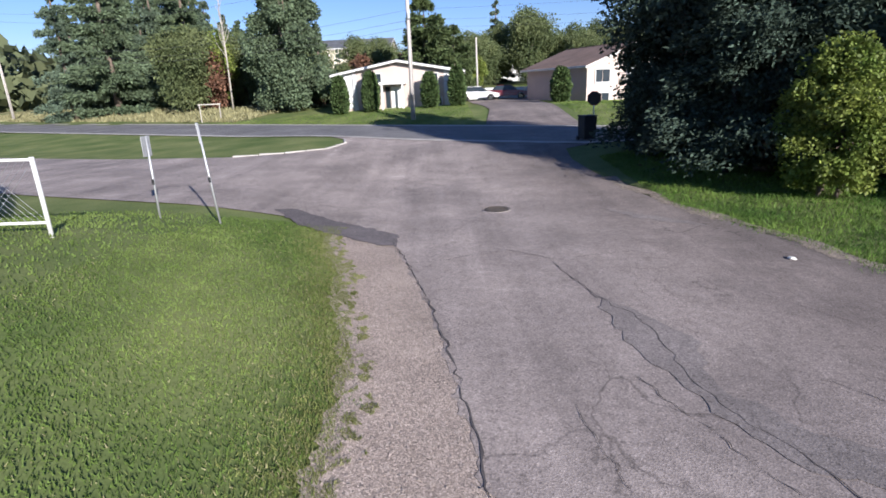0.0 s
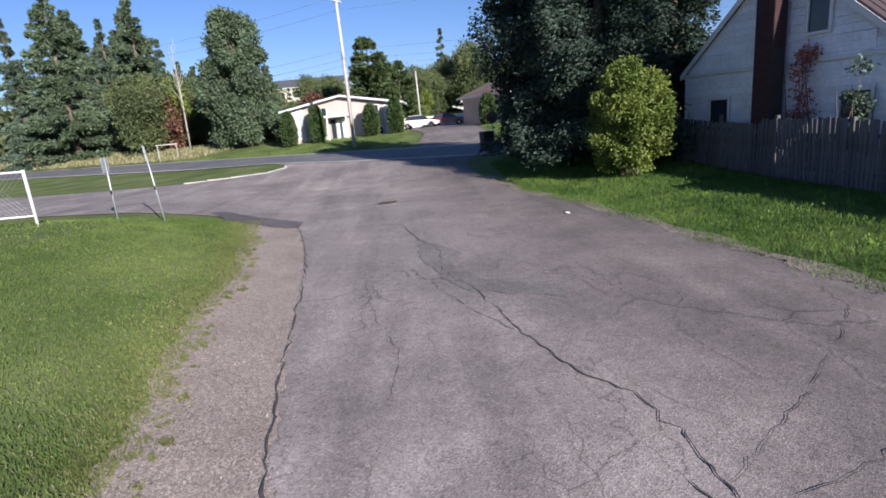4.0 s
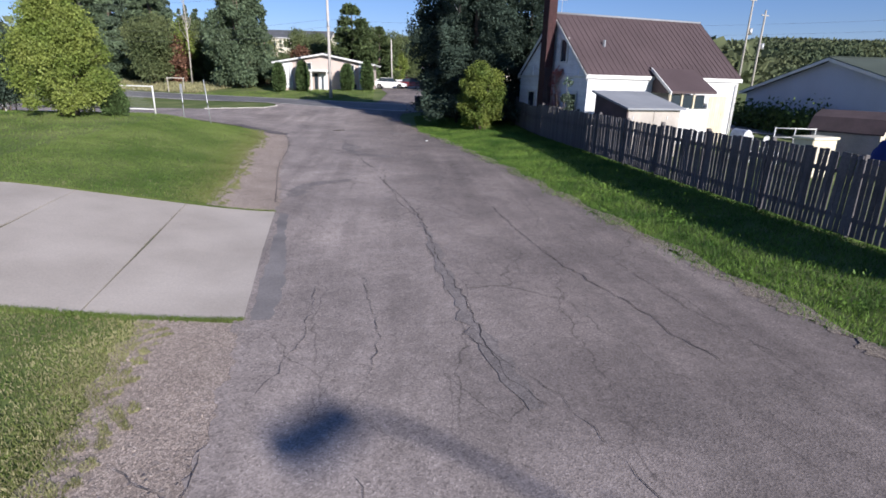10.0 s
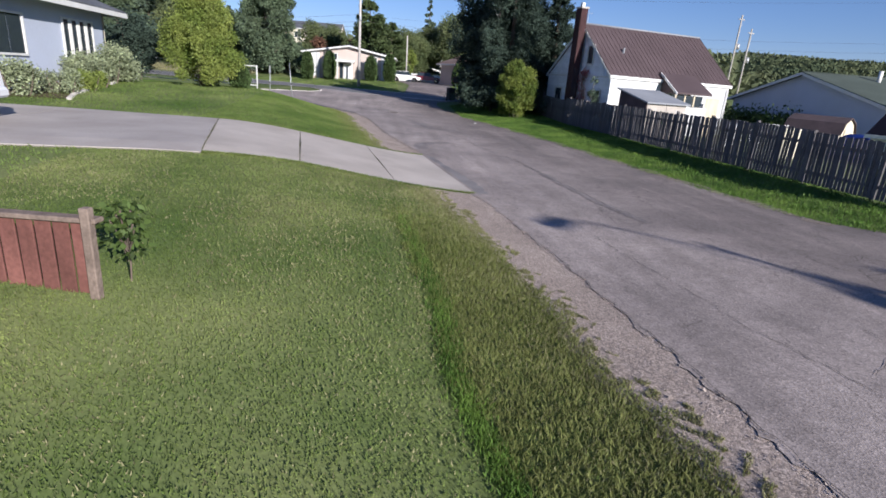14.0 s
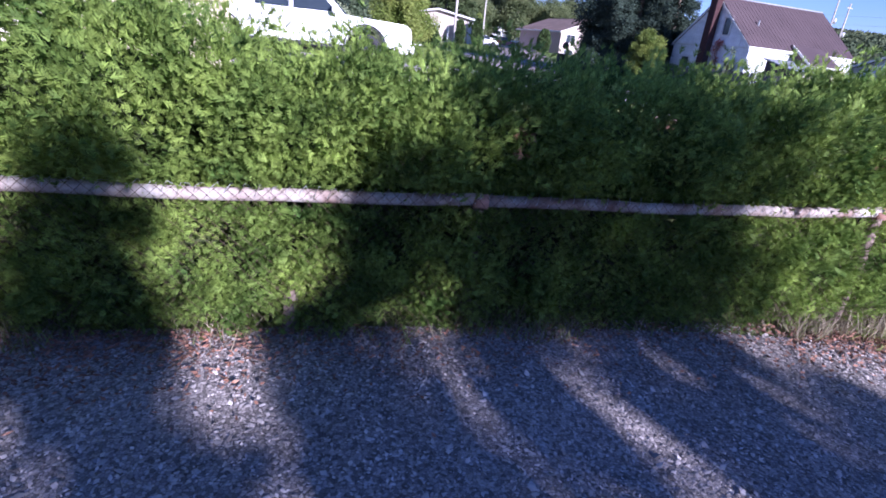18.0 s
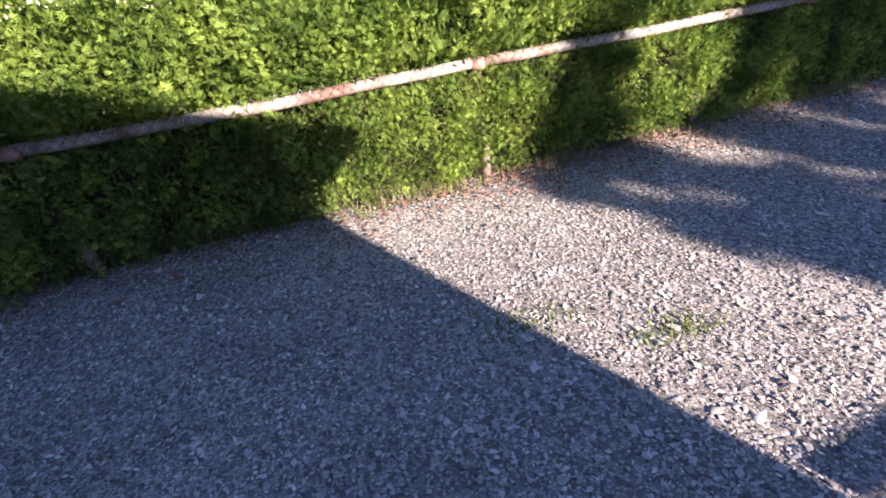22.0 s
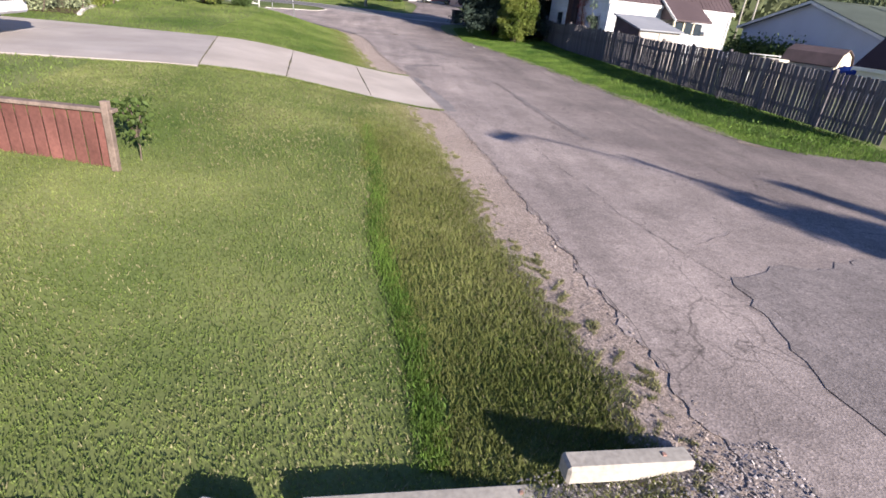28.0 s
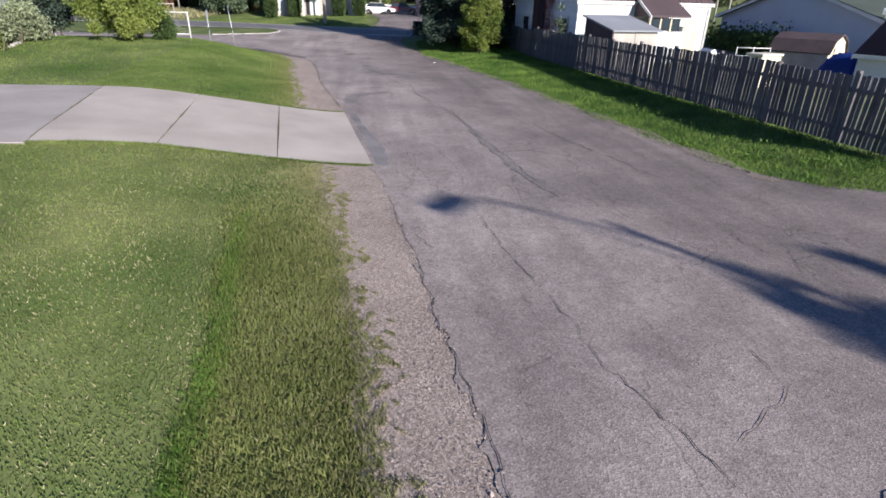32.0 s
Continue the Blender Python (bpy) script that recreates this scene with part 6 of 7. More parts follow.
planting = ((-11.35, 3.9, "variegated", 1.35, 6500, 0.62, 0.085, "pale variegated dogwood against a house wall"),
            (-11.3, 2.5, "variegated", 1.5, 7000, 0.62, 0.085, "pale variegated dogwood against a house wall"),
            (-11.5, 1.1, "variegated", 1.2, 5000, 0.6, 0.085, "pale variegated dogwood against a house wall"),
            (-10.75, 0.2, "yellowleaf", 0.62, 2600, 0.7, 0.06, "low yellow-green plant in a stone-edged bed"),
            (-10.5, -1.2, "yellowleaf", 0.7, 3000, 0.7, 0.06, "low yellow-green plant in a stone-edged bed"),
            (-10.6, -2.6, "variegated", 0.8, 3000, 0.7, 0.07, "pale low shrub in a stone-edged bed"),
            (-11.2, -3.9, "variegated", 1.1, 4000, 0.6, 0.085, "pale shrub in a stone-edged bed"),
            (-12.3, 7.6, "cornerspruce", 3.0, 8000, 0.38, 0.11, "dark evergreen shrub at a house corner"),
            (-12.9, 8.9, "cornerspruce", 3.6, 8000, 0.36, 0.11, "dark evergreen shrub at a house corner"))
for k, (x, y, mat, s_, nn, wide, leaf, words) in enumerate(planting):
    broadleaf("garden_shrub", place(x, y), s_, (s_ * wide, s_ * wide), M[mat], nn, 80 + k, words, lobes=18, size=leaf, trunk=0.03, low=0.02, category="shrub", spread=0.42, stems=3, group="house planting")

# stone edging round the house planting
edging = thing("garden_edging", Matrix(), "pale stone edging round a planted bed", "edging")
re_rng = random.Random(17)
way = [(-9.6, -4.2), (-10.2, -2.6), (-10.6, -0.6), (-10.9, 1.6), (-11.4, 3.4)]
for (x0, y0), (x1, y1) in zip(way, way[1:]):
    n = int(math.hypot(x1 - x0, y1 - y0) / 0.4)
    for k in range(n):
        x, y = x0 + (x1 - x0) * (k + 0.5) / n, y0 + (y1 - y0) * (k + 0.5) / n
        box("stone", M["kerb"], edging, (x, y, zg(x, y) - 0.01), (0.36 + re_rng.uniform(-0.05, 0.03), 0.16, 0.12 + re_rng.uniform(-0.02, 0.03)), math.degrees(math.atan2(y1 - y0, x1 - x0)) + re_rng.uniform(-6, 6), 0.03)
tagged(poly_sheet("planting_bed", M["bedsoil"], [(-9.7, -4.1), (-10.3, -2.6), (-10.7, -0.6), (-11.0, 1.6), (-11.5, 3.4), (-12.4, 3.4), (-12.4, -4.6)], 0.012, 0.6), "dark soil planting bed beside a house", "bed", kind="structure")

# pale new board fence beside the parked truck
bf = thing("board_fence", place(-11.75, -13.55, 184), "new pale pine board fence beside a parked pickup", "fence")
for i in range(24):
    box("board", M["board"], bf, (0.07 + 0.143 * i, 0.01 * (i % 2), 0.85), (0.135, 0.02, 1.75 + 0.015 * math.sin(i * 1.7)), 0, 0.004)
for i in range(3):
    box("post", M["board"], bf, (0.1 + 1.6 * i, 0.08, 0.85), (0.09, 0.09, 1.7), 0, 0.006)
for z in (0.35, 1.35):
    box("rail", M["board"], bf, (1.75, 0.045, z), (3.5, 0.04, 0.09), 0, 0.005)

# ---- vehicles ----
def wheel(parent, x, y, r, wd):
    w = new("wheel")
    w.parent = parent
    w.matrix_basis = Matrix.Translation((x, y, r)) @ Matrix.Rotation(radians(90), 4, "X")
    prof = [(r * 0.62, -wd / 2), (r * 0.93, -wd / 2), (r, -wd * 0.36), (r, wd * 0.36), (r * 0.93, wd / 2), (r * 0.62, wd / 2)]
    n = 28
    vs = [(q * math.cos(2 * math.pi * k / n), q * math.sin(2 * math.pi * k / n), h) for k in range(n) for q, h in prof]
    fs = [(k * 6 + j, ((k + 1) % n) * 6 + j, ((k + 1) % n) * 6 + (j + 1) % 6, k * 6 + (j + 1) % 6) for k in range(n) for j in range(6)]
    np_mesh("tyre", vs, fs, M["tyre"], w, smooth=False)
    bm = bmesh.new()
    bmesh.ops.create_cone(bm, cap_ends=True, segments=24, radius1=r * 0.61, radius2=r * 0.61, depth=wd * 0.5)
    part("rim", bm, M["black"], w)
    for k in range(8):
        box("spoke", M["chrome"], w, (r * 0.33, 0, wd * 0.32 * (1 if y < 0 else -1)), (r * 0.5, r * 0.13, 0.03), 0, 0.006, m=Matrix.Rotation(2 * math.pi * k / 8, 4, "Z"))
    return w


def side_shell(name, mat, parent, outline, half, bevel, taper=0.0, ztop=None, label=""):
    """A body drawn in side view and pushed across, narrowed towards its top by taper."""
    bm = bmesh.new()
    a = [bm.verts.new((x, -half, z)) for x, z in outline]
    b = [bm.verts.new((x, half, z)) for x, z in outline]
    n = len(a)
    bm.faces.new(a)
    bm.faces.new(b[::-1])
    for i in range(n):
        bm.faces.new((a[i], b[i], b[(i + 1) % n], a[(i + 1) % n]))
    bmesh.ops.recalc_face_normals(bm, faces=bm.faces)
    z0, z1 = min(z for _, z in outline), max(z for _, z in outline)
    for v in bm.verts:
        v.co.y *= 1 - taper * (v.co.z - z0) / (z1 - z0)
    bmesh.ops.bevel(bm, geom=list(bm.edges), offset=bevel, segments=2, affect="EDGES", clamp_overlap=True)
    return part(name, bm, mat, parent, label, False)


def arch(cx, r, z0, n=9):
    return [(cx - r * math.cos(math.pi * k / (n - 1)), z0 + r * 0.98 * math.sin(math.pi * k / (n - 1))) for k in range(n)]


truck = thing("pickup_truck", Matrix.Translation((-10.75, -11.15, 0.90)) @ Matrix.Rotation(radians(7), 4, "Z"), "white crew-cab pickup truck parked on a concrete driveway", "truck")
low_line = [(-2.85, 0.55), *arch(-1.75, 0.5, 0.52), *arch(1.75, 0.5, 0.52), (2.85, 0.42), (2.95, 0.62), (2.92, 1.02), (2.78, 1.14), (1.2, 1.22), (-0.95, 1.2), (-2.85, 1.2)]
side_shell("body", M["carwhite"], truck, low_line, 0.98, 0.035, 0.04)
side_shell("cab", M["carwhite"], truck, [(-1.05, 1.1), (1.35, 1.1), (0.62, 1.84), (0.35, 1.9), (-0.85, 1.9), (-1.05, 1.8)], 0.93, 0.05, 0.16)
side_shell("windscreen", M["glass"], truck, [(1.24, 1.22), (1.30, 1.22), (0.66, 1.82), (0.60, 1.82)], 0.80, 0.004, 0.12)
for sy in (-1, 1):
    prism("side_window", M["glass"], truck, [(-0.02, sy * 0.905, 1.26), (1.02, sy * 0.905, 1.26), (0.52, sy * 0.80, 1.76), (-0.02, sy * 0.80, 1.76)], (0, sy * 0.02, 0))
    prism("side_window", M["glass"], truck, [(-0.92, sy * 0.905, 1.26), (-0.12, sy * 0.905, 1.26), (-0.12, sy * 0.80, 1.76), (-0.86, sy * 0.80, 1.76)], (0, sy * 0.02, 0))
    box("mirror", M["carwhite"], truck, (0.98, sy * 1.08, 1.33), (0.16, 0.24, 0.22), 0, 0.04)
    prism("headlight", M["lampglass"], truck, [(2.62, sy * 0.965, 0.92), (2.9, sy * 0.90, 0.9), (2.9, sy * 0.90, 1.06), (2.6, sy * 0.965, 1.05)], (0, sy * 0.03, 0))
    for xw in (-1.75, 1.75):
        wheel(truck, xw, sy * 0.86, 0.42, 0.29)
        pts = [(xw + 0.53 * math.cos(a), sy * 0.965, 0.52 + 0.52 * math.sin(a)) for a in np.linspace(math.pi, 0, 13)]
        tube("arch_trim", M["black"], truck, pts, 0.022, 6)
    box("sill", M["black"], truck, (0.05, sy * 0.95, 0.47), (2.3, 0.1, 0.1), 0, 0.02)
    for xd in (-1.0, -0.07, 1.15):
        box("door_seam", M["black"], truck, (xd, sy * 0.972, 0.86), (0.012, 0.02, 0.62), 0, 0)
    for xd in (-0.25, 0.75):
        box("door_handle", M["carwhite"], truck, (xd - 0.45, sy * 0.985, 1.08), (0.2, 0.03, 0.04), 0, 0.01)
    box("tail_light", M["redpaint"], truck, (-2.86, sy * 0.86, 1.02), (0.03, 0.16, 0.3), 0, 0.01)
box("grille", M["black"], truck, (2.93, 0, 0.88), (0.06, 1.2, 0.32), 0, 0.02)
for i in range(3):
    box("grille_bar", M["chrome"], truck, (2.965, 0, 0.78 + 0.1 * i), (0.02, 1.16, 0.03), 0, 0.006)
box("bumper", M["carwhite"], truck, (2.93, 0, 0.56), (0.2, 1.86, 0.22), 0, 0.05)
box("plate", M["trimw"], truck, (3.035, 0, 0.58), (0.012, 0.3, 0.15), 0, 0)
box("underside", M["black"], truck, (0, 0, 0.42), (5.0, 1.5, 0.2), 0, 0.03)
box("bed_floor", M["black"], truck, (-1.95, 0, 1.202), (1.7, 1.6, 0.02), 0, 0)


def small_car(name, m, mat, label):
    t = thing(name, m, label, "car", "cars before the far houses")
    side_shell("body", mat, t, [(-2.2, 0.35), *arch(-1.35, 0.36, 0.34), *arch(1.35, 0.36, 0.34), (2.2, 0.35), (2.22, 0.7), (1.2, 0.9), (-2.1, 0.95)], 0.87, 0.05, 0.05)
    side_shell("cabin", M["glass"], t, [(-1.8, 0.85), (1.1, 0.85), (0.35, 1.4), (-1.2, 1.42)], 0.78, 0.05, 0.2)
    box("roof", mat, t, (-0.42, 0, 1.41), (1.5, 1.2, 0.05), 0, 0.02)
    for x in (-1.35, 1.35):
        for y in (-0.78, 0.78):
            wheel(t, x, y, 0.31, 0.2)
    return t


small_car("parked_car", place(7.6, 58.6, -12), M["carred"], "dark red car parked before a low wall")
small_car("parked_car", place(4.3, 57.5, -10), M["carwhite"], "white car parked before a low wall")

# ---- poles, lamps, signs ----
up = thing("utility_pole", place(-1.85, 40.8), "tall sun-bleached wooden utility pole on a lawn", "pole")
H = 11.7
tube("shaft", M["pole"], up, [(0, 0, -0.3), (0, 0, H * 0.5), (-0.03, 0, H)], [0.17, 0.14, 0.10], 12)
box("crossarm", M["pole"], up, (0, 0, H - 0.5), (0.1, 1.2, 0.1), -30, 0.01)
for k in (-0.5, 0, 0.5):
    tube("insulator", M["trimw"], up, [(0.3 * k, 0.9 * k, H - 0.45), (0.3 * k, 0.9 * k, H - 0.25)], 0.035, 8)
box("fuse_box", M["galv"], up, (0.05, -0.2, 7.2), (0.18, 0.16, 0.5), 0, 0.02)
tube("ground_wire", M["wire"], up, [(0.1, -0.15, 0), (0.1, -0.12, 7)], 0.012, 5)
lines = thing("power_lines", Matrix(), "thin sagging power lines along a road", "wires")
top = Vector((-1.85, 40.8, zg(-1.85, 40.8)))
for k, (hz, off) in enumerate(((H - 0.2, 0.0), (H - 1.1, 0.25), (7.6, 0.1), (6.9, 0.1), (6.4, -0.1))):
    for sg, length in ((-1, 62), (1, 75)):
        a = top + NV * off + Vector((0, 0, hz))
        b = top + NV * off + DV * (sg * length) + Vector((0, 0, hz + (1.5 if sg < 0 else 0.8)))
        tube("wire", M["wire"], lines, [a.lerp(b, i / 14) - Vector((0, 0, 1.5 * 4 * (i / 14) * (1 - i / 14))) for i in range(15)], 0.010 if sg < 0 else 0.006, 4)
copy_thing(up, place(-1.85 - 62 * 0.866, 40.8 + 31, 0))
copy_thing(up, place(-1.85 + 75 * 0.866, 40.8 - 37.5, 0))
# far poles behind the blue-grey house
for x, y, h in ((35.0, 28.6, 8.9), (35.9, 28.0, 7.7)):
    fp = thing("utility_pole", place(x, y), "grey utility pole beyond a house", "pole", "poles beyond the houses")
    tube("shaft", M["timber"], fp, [(0, 0, -0.3), (0.03, 0, h)], [0.10, 0.07], 8)
    box("crossarm", M["timber"], fp, (0.03, 0, h - 0.4), (0.9, 0.08, 0.08), 20, 0.01)
    tube("transformer", M["galv"], fp, [(0.28, 0, h - 3.1), (0.28, 0, h - 2.6)], 0.15, 10)
fp2 = thing("utility_pole", place(66, 42), "thin utility pole on the horizon", "pole", "poles beyond the houses")
tube("shaft", M["pole"], fp2, [(0, 0, -0.3), (0, 0, 10.5)], [0.14, 0.09], 8)
thin = thing("wood_pole", place(4.6, 62), "thin leaning wooden pole beside a far driveway", "pole")
tube("shaft", M["pole"], thin, [(0, 0, -0.3), (-0.1, 0, 6.5)], [0.12, 0.08], 8)


def street_lamp(m, arm, h, label):
    t = thing("street_lamp", m, label, "lamp", "street lamps")
    tube("pole", M["lamppole"], t, [(0, 0, -0.3), (0, 0, h)], [0.095, 0.07], 10)
    a = Vector(arm)
    pts = [Vector((0, 0, h - 0.35)) + a * s + Vector((0, 0, 1.25 * math.sin(s * math.pi / 2))) for s in np.linspace(0, 1, 9)]
    tube("arm", M["galv"], t, pts, 0.035, 8)
    tube("brace", M["galv"], t, [Vector((0, 0, h - 0.9)), Vector((0, 0, h + 0.15)) + a * 0.4], 0.018, 6)
    tip, way = pts[-1], a.normalized()
    hm = Matrix.Translation(tip + way * 0.22) @ way.to_track_quat("X", "Z").to_matrix().to_4x4()
    box("head", M["galv"], t, (0, 0, 0), (0.8, 0.36, 0.16), 0, 0.05, m=hm)
    box("lens", M["lampglass"], t, (0.06, 0, -0.09), (0.34, 0.2, 0.06), 0, 0.02, m=hm)
    for z in (4.4, 6.0):
        tube("band", M["galv"], t, [(0, 0, z), (0, 0, z + 0.22)], 0.125, 10)
    return t


street_lamp(place(8.42, 15.47), (-1.45, 0.6, 0), 7.1, "wooden street-lamp pole with curved arm before spruces")
street_lamp(place(15.95, -32.7), (-1.04, -0.93, 0), 7.35, "wooden street-lamp pole with curved arm beside the street")
# stop sign and bin at the corner
stop = thing("stop_sign", place(7.05, 24.6), "dark back of an octagonal stop sign on a post", "sign")
tube("post", M["galv"], stop, [(0, 0, -0.2), (0, 0, 1.95)], 0.03, 8)
prism("plate", M["redpaint"], stop, [(0.33 * math.cos(math.pi / 8 + k * math.pi / 4), -0.03, 1.75 + 0.33 * math.sin(math.pi / 8 + k * math.pi / 4)) for k in range(8)], (0, 0.012, 0))
prism("backing", M["iron"], stop, [(0.31 * math.cos(math.pi / 8 + k * math.pi / 4), -0.045, 1.75 + 0.31 * math.sin(math.pi / 8 + k * math.pi / 4)) for k in range(8)], (0, 0.01, 0))
binn = thing("wheelie_bin", place(6.6, 23.9, 15), "dark plastic wheeled bin standing at a corner", "bin")
prism("body", M["black"], binn, [(-0.27, -0.3, 0.08), (0.27, -0.3, 0.08), (0.31, -0.3, 1.02), (-0.31, -0.3, 1.02)], (0, 0.62, 0), bevel=0.03)
box("lid", M["black"], binn, (0, 0.02, 1.06), (0.66, 0.7, 0.07), 0, 0.03)
for sx in (-1, 1):
    tube("wheel", M["tyre"], binn, [(sx * 0.22, 0.33, 0.1), (sx * 0.3, 0.33, 0.1)], 0.1, 12)
# marker signs at the lane
for x, y, h, lean, tilt in ((-6.19, 11.37, 1.75, 1, 35), (-4.85, 11.27, 2.15, -4, 60)):
    sg = thing("marker_sign", place(x, y) @ Matrix.Rotation(radians(lean), 4, "Y"), "thin leaning steel sign post seen edge-on at a lane", "sign", "lane signs")
    tube("post", M["galv"], sg, [(0, 0, -0.2), (0, 0, h)], 0.024, 8)
    box("plate", M["galv"], sg, (0, -0.035, h - 0.2), (0.012, 0.3, 0.42), tilt - 40, 0.003)
    box("tag", M["black"], sg, (0.0, -0.03, h * 0.45), (0.05, 0.02, 0.12), 0, 0.004)
# white pipe fence at the lawn's end
wf = thing("pipe_fence", Matrix(), "white-painted steel pipe fence at the end of a lawn", "fence")
WP = [(-6.28, 8.25), (-9.3, 8.2), (-12.4, 7.9), (-15.5, 8.2), (-19, 8.6)]
for (x, y) in WP:
    tube("post", M["whitepost"], wf, [(x, y, zg(x, y) - 0.2), (x, y, zg(x, y) + 1.26)], 0.036, 8)
for (x0, y0), (x1, y1) in zip(WP, WP[1:]):
    for hz in (1.22, 0.22):
        tube("rail", M["whitepost"], wf, [(x0, y0, zg(x0, y0) + hz), (x1, y1, zg(x1, y1) + hz)], 0.024, 8)
    vs, fs = [], []
    a, b = Vector((x0, y0, zg(x0, y0) + 0.24)), Vector((x1, y1, zg(x1, y1) + 0.24))
    n = int((b - a).length / 0.11)
    for i in range(n):
        for sg in (0, 1):
            p, q = a.lerp(b, i / n), a.lerp(b, min(1, (i + 8) / n)) + Vector((0, 0, 0.96))
            if sg:
                p, q = p + Vector((0, 0, 0.96)), q - Vector((0, 0, 0.96))
            v, f = tube_arrays([p, q], 0.003, 3)
            fs += [[j + len(vs) for j in g] for g in f]
            vs += [tuple(u) for u in v]
    np_mesh("wire_mesh", vs, fs, M["galv"], wf)
# swing frame by the wood
sw = thing("swing_frame", place(-21.0, 50.6, 30, 0.85), "weathered wooden swing frame at the wood edge", "frame")
for x in (-1.0, 1.0):
    box("post", M["timber"], sw, (x, 0, 0.9), (0.1, 0.1, 1.9), 0, 0.01)
box("beam", M["timber"], sw, (0, 0, 1.85), (2.3, 0.12, 0.12), 0, 0.01)
# red and dark shrubs at the white house
broadleaf("red_shrub", place(12.7, 9.35), 3.4, (0.34, 0.34), M["redleaf"], 2600, 91, "slim red-leaved shrub against a house gable", lobes=30, size=0.07, trunk=0.03, low=0.1, category="shrub", spread=0.6, stems=2, profile=(0.9, 1.0, 1.0, 0.8, 0.3))
broadleaf("house_vine", place(12.75, 7.7), 2.9, (0.35, 0.3), M["spruce"], 1500, 92, "thin dark vine against a house gable", lobes=12, size=0.09, trunk=0.03, low=0.1, category="shrub", spread=0.55, stems=2)

# ---- what stands behind the camera and throws its shade ----
south = gable_house("house", Matrix.Translation((-13.4, -34.6, 0.0)) @ Matrix.Rotation(radians(90), 4, "Z"), 7.4, 10.4, 3.38, 1.25, "cream", "greyshingle", "plain pale house closing the gravel yard", over=0.2, gable_over=0.25)
window(south, M["trimw"], 3.72, 0, 1.5, 1.6, 1.1, 90, 2)
box("porch_beam", M["timber"], south, (4.04, -7.25, 1.62), (4.1, 0.05, 0.1), math.degrees(math.atan2(0.17, 1)) - 90, 0.01, "weathered porch beam")
box("porch_post", M["timber"], south, (4.38, -9.15, 0.8), (0.09, 0.09, 1.8), 0, 0.01, "weathered porch post")
yard_trees = ((-1.5, -38.9, 7.6, 0.64, 101, 6600, 76, 0.33, (1.0, 1.0, 1.0, 0.9, 0.5)), (0.42, -39.0, 8.5, 0.82, 104, 3700, 54, 0.26, (1.0, 1.0, 1.0, 0.9, 0.55)),
              (2.38, -39.2, 11.2, 1.6, 107, 12500, 96, 0.25, (1.0, 1.0, 0.95, 0.58, 0.2)), (3.66, -38.8, 6.55, 0.75, 111, 5200, 56, 0.3, (1.0, 1.0, 1.0, 0.85, 0.4)), (-0.78, -38.6, 7.0, 0.16, 109, 420, 10, 0.7, (1.0, 1.0, 1.0, 0.8, 0.5)),
              (-2.0, -38.9, 8.2, 0.13, 113, 800, 24, 0.8, (1.0, 1.0, 1.0, 0.9, 0.5)), (-1.22, -38.9, 8.3, 0.2, 115, 1300, 26, 0.75, (1.0, 1.0, 1.0, 0.9, 0.5)))
for x, y, h, rad, sd, count, lobes, thick, prof in yard_trees:
    broadleaf("yard_tree", place(x, y), h, (rad, rad), M["maple"], count, sd, "leafy tree south of the gravel yard", lobes=lobes, size=0.2, trunk=0.1, low=0.22, spread=thick, profile=prof, group="trees south of the yard")
broadleaf("roadside_tree", place(16.25, -33.3), 6.65, (2.0, 2.0), M["maple"], 11000, 111, "leafy tree growing round a street lamp", lobes=64, size=0.2, trunk=0.12, low=0.2, spread=0.18, profile=(1.0, 1.0, 1.0, 0.82, 0.0), group="trees by the street lamp")
conifer("roadside_spruce", place(17.9, -32.9), 6.95, 0.42, M["spruce"], 1900, 112, "slim dark spruce beside a street lamp", power=0.8, size=0.3, group="trees by the street lamp")

# ---- far hill and woods ----
hr = np.random.default_rng(121)
n = 130000
th = hr.uniform(radians(25), radians(75), n)
d = hr.uniform(190, 330, n)
hx, hy = 2 + d * np.sin(th), -20 + d * np.cos(th)
hz = -3 + 24 * step(150, 300, d) * np.interp(np.degrees(th), (25, 35, 45, 58, 75), (0.75, 1.0, 0.9, 0.75, 0.85)) + np.minimum(np.abs(hr.normal(0, 1.6, n)), 3)
hill_w = leaves("far_wood", np.stack([hx, hy, hz], 1), hr.normal(size=(n, 3)) + np.array([0, 0, 0.4]), 1.3, 0.45, M["hill"], seed=122)
tagged(hill_w, "wooded hillside in early autumn on the horizon", "wood", kind="stuff")
n = 30000
th = hr.uniform(radians(-75), radians(40), n)
d = hr.uniform(120, 240, n)
hx, hy = d * np.sin(th), d * np.cos(th)
hz = ground(hx, hy) + np.minimum(np.abs(hr.normal(0, 5.5, n)), 9) * np.interp(np.degrees(th), (-75, -40, -10, 10, 40), (1.2, 1.2, 0.7, 0.7, 0.9))
wood2 = leaves("far_wood", np.stack([hx, hy, hz], 1), hr.normal(size=(n, 3)) + np.array([0, 0, 0.4]), 2.6, 0.9, M["hill"], seed=123)
tagged(wood2, "belt of mixed woods beyond the houses", "wood", kind="stuff")

# ---- gravel, grass and fallen leaves ----
def scatter_in(n, xr, yr, keep, seed):
    r = np.random.default_rng(seed)
    x, y = r.uniform(*xr, n), r.uniform(*yr, n)
    k = keep(x, y)
    return x[k], y[k]


def in_yard(x, y):
    return (y < fence_y(x) + np.where(x > -1.9, -0.75 + (x + 2) * -0.0, 0.05)) & (x < 4.0)


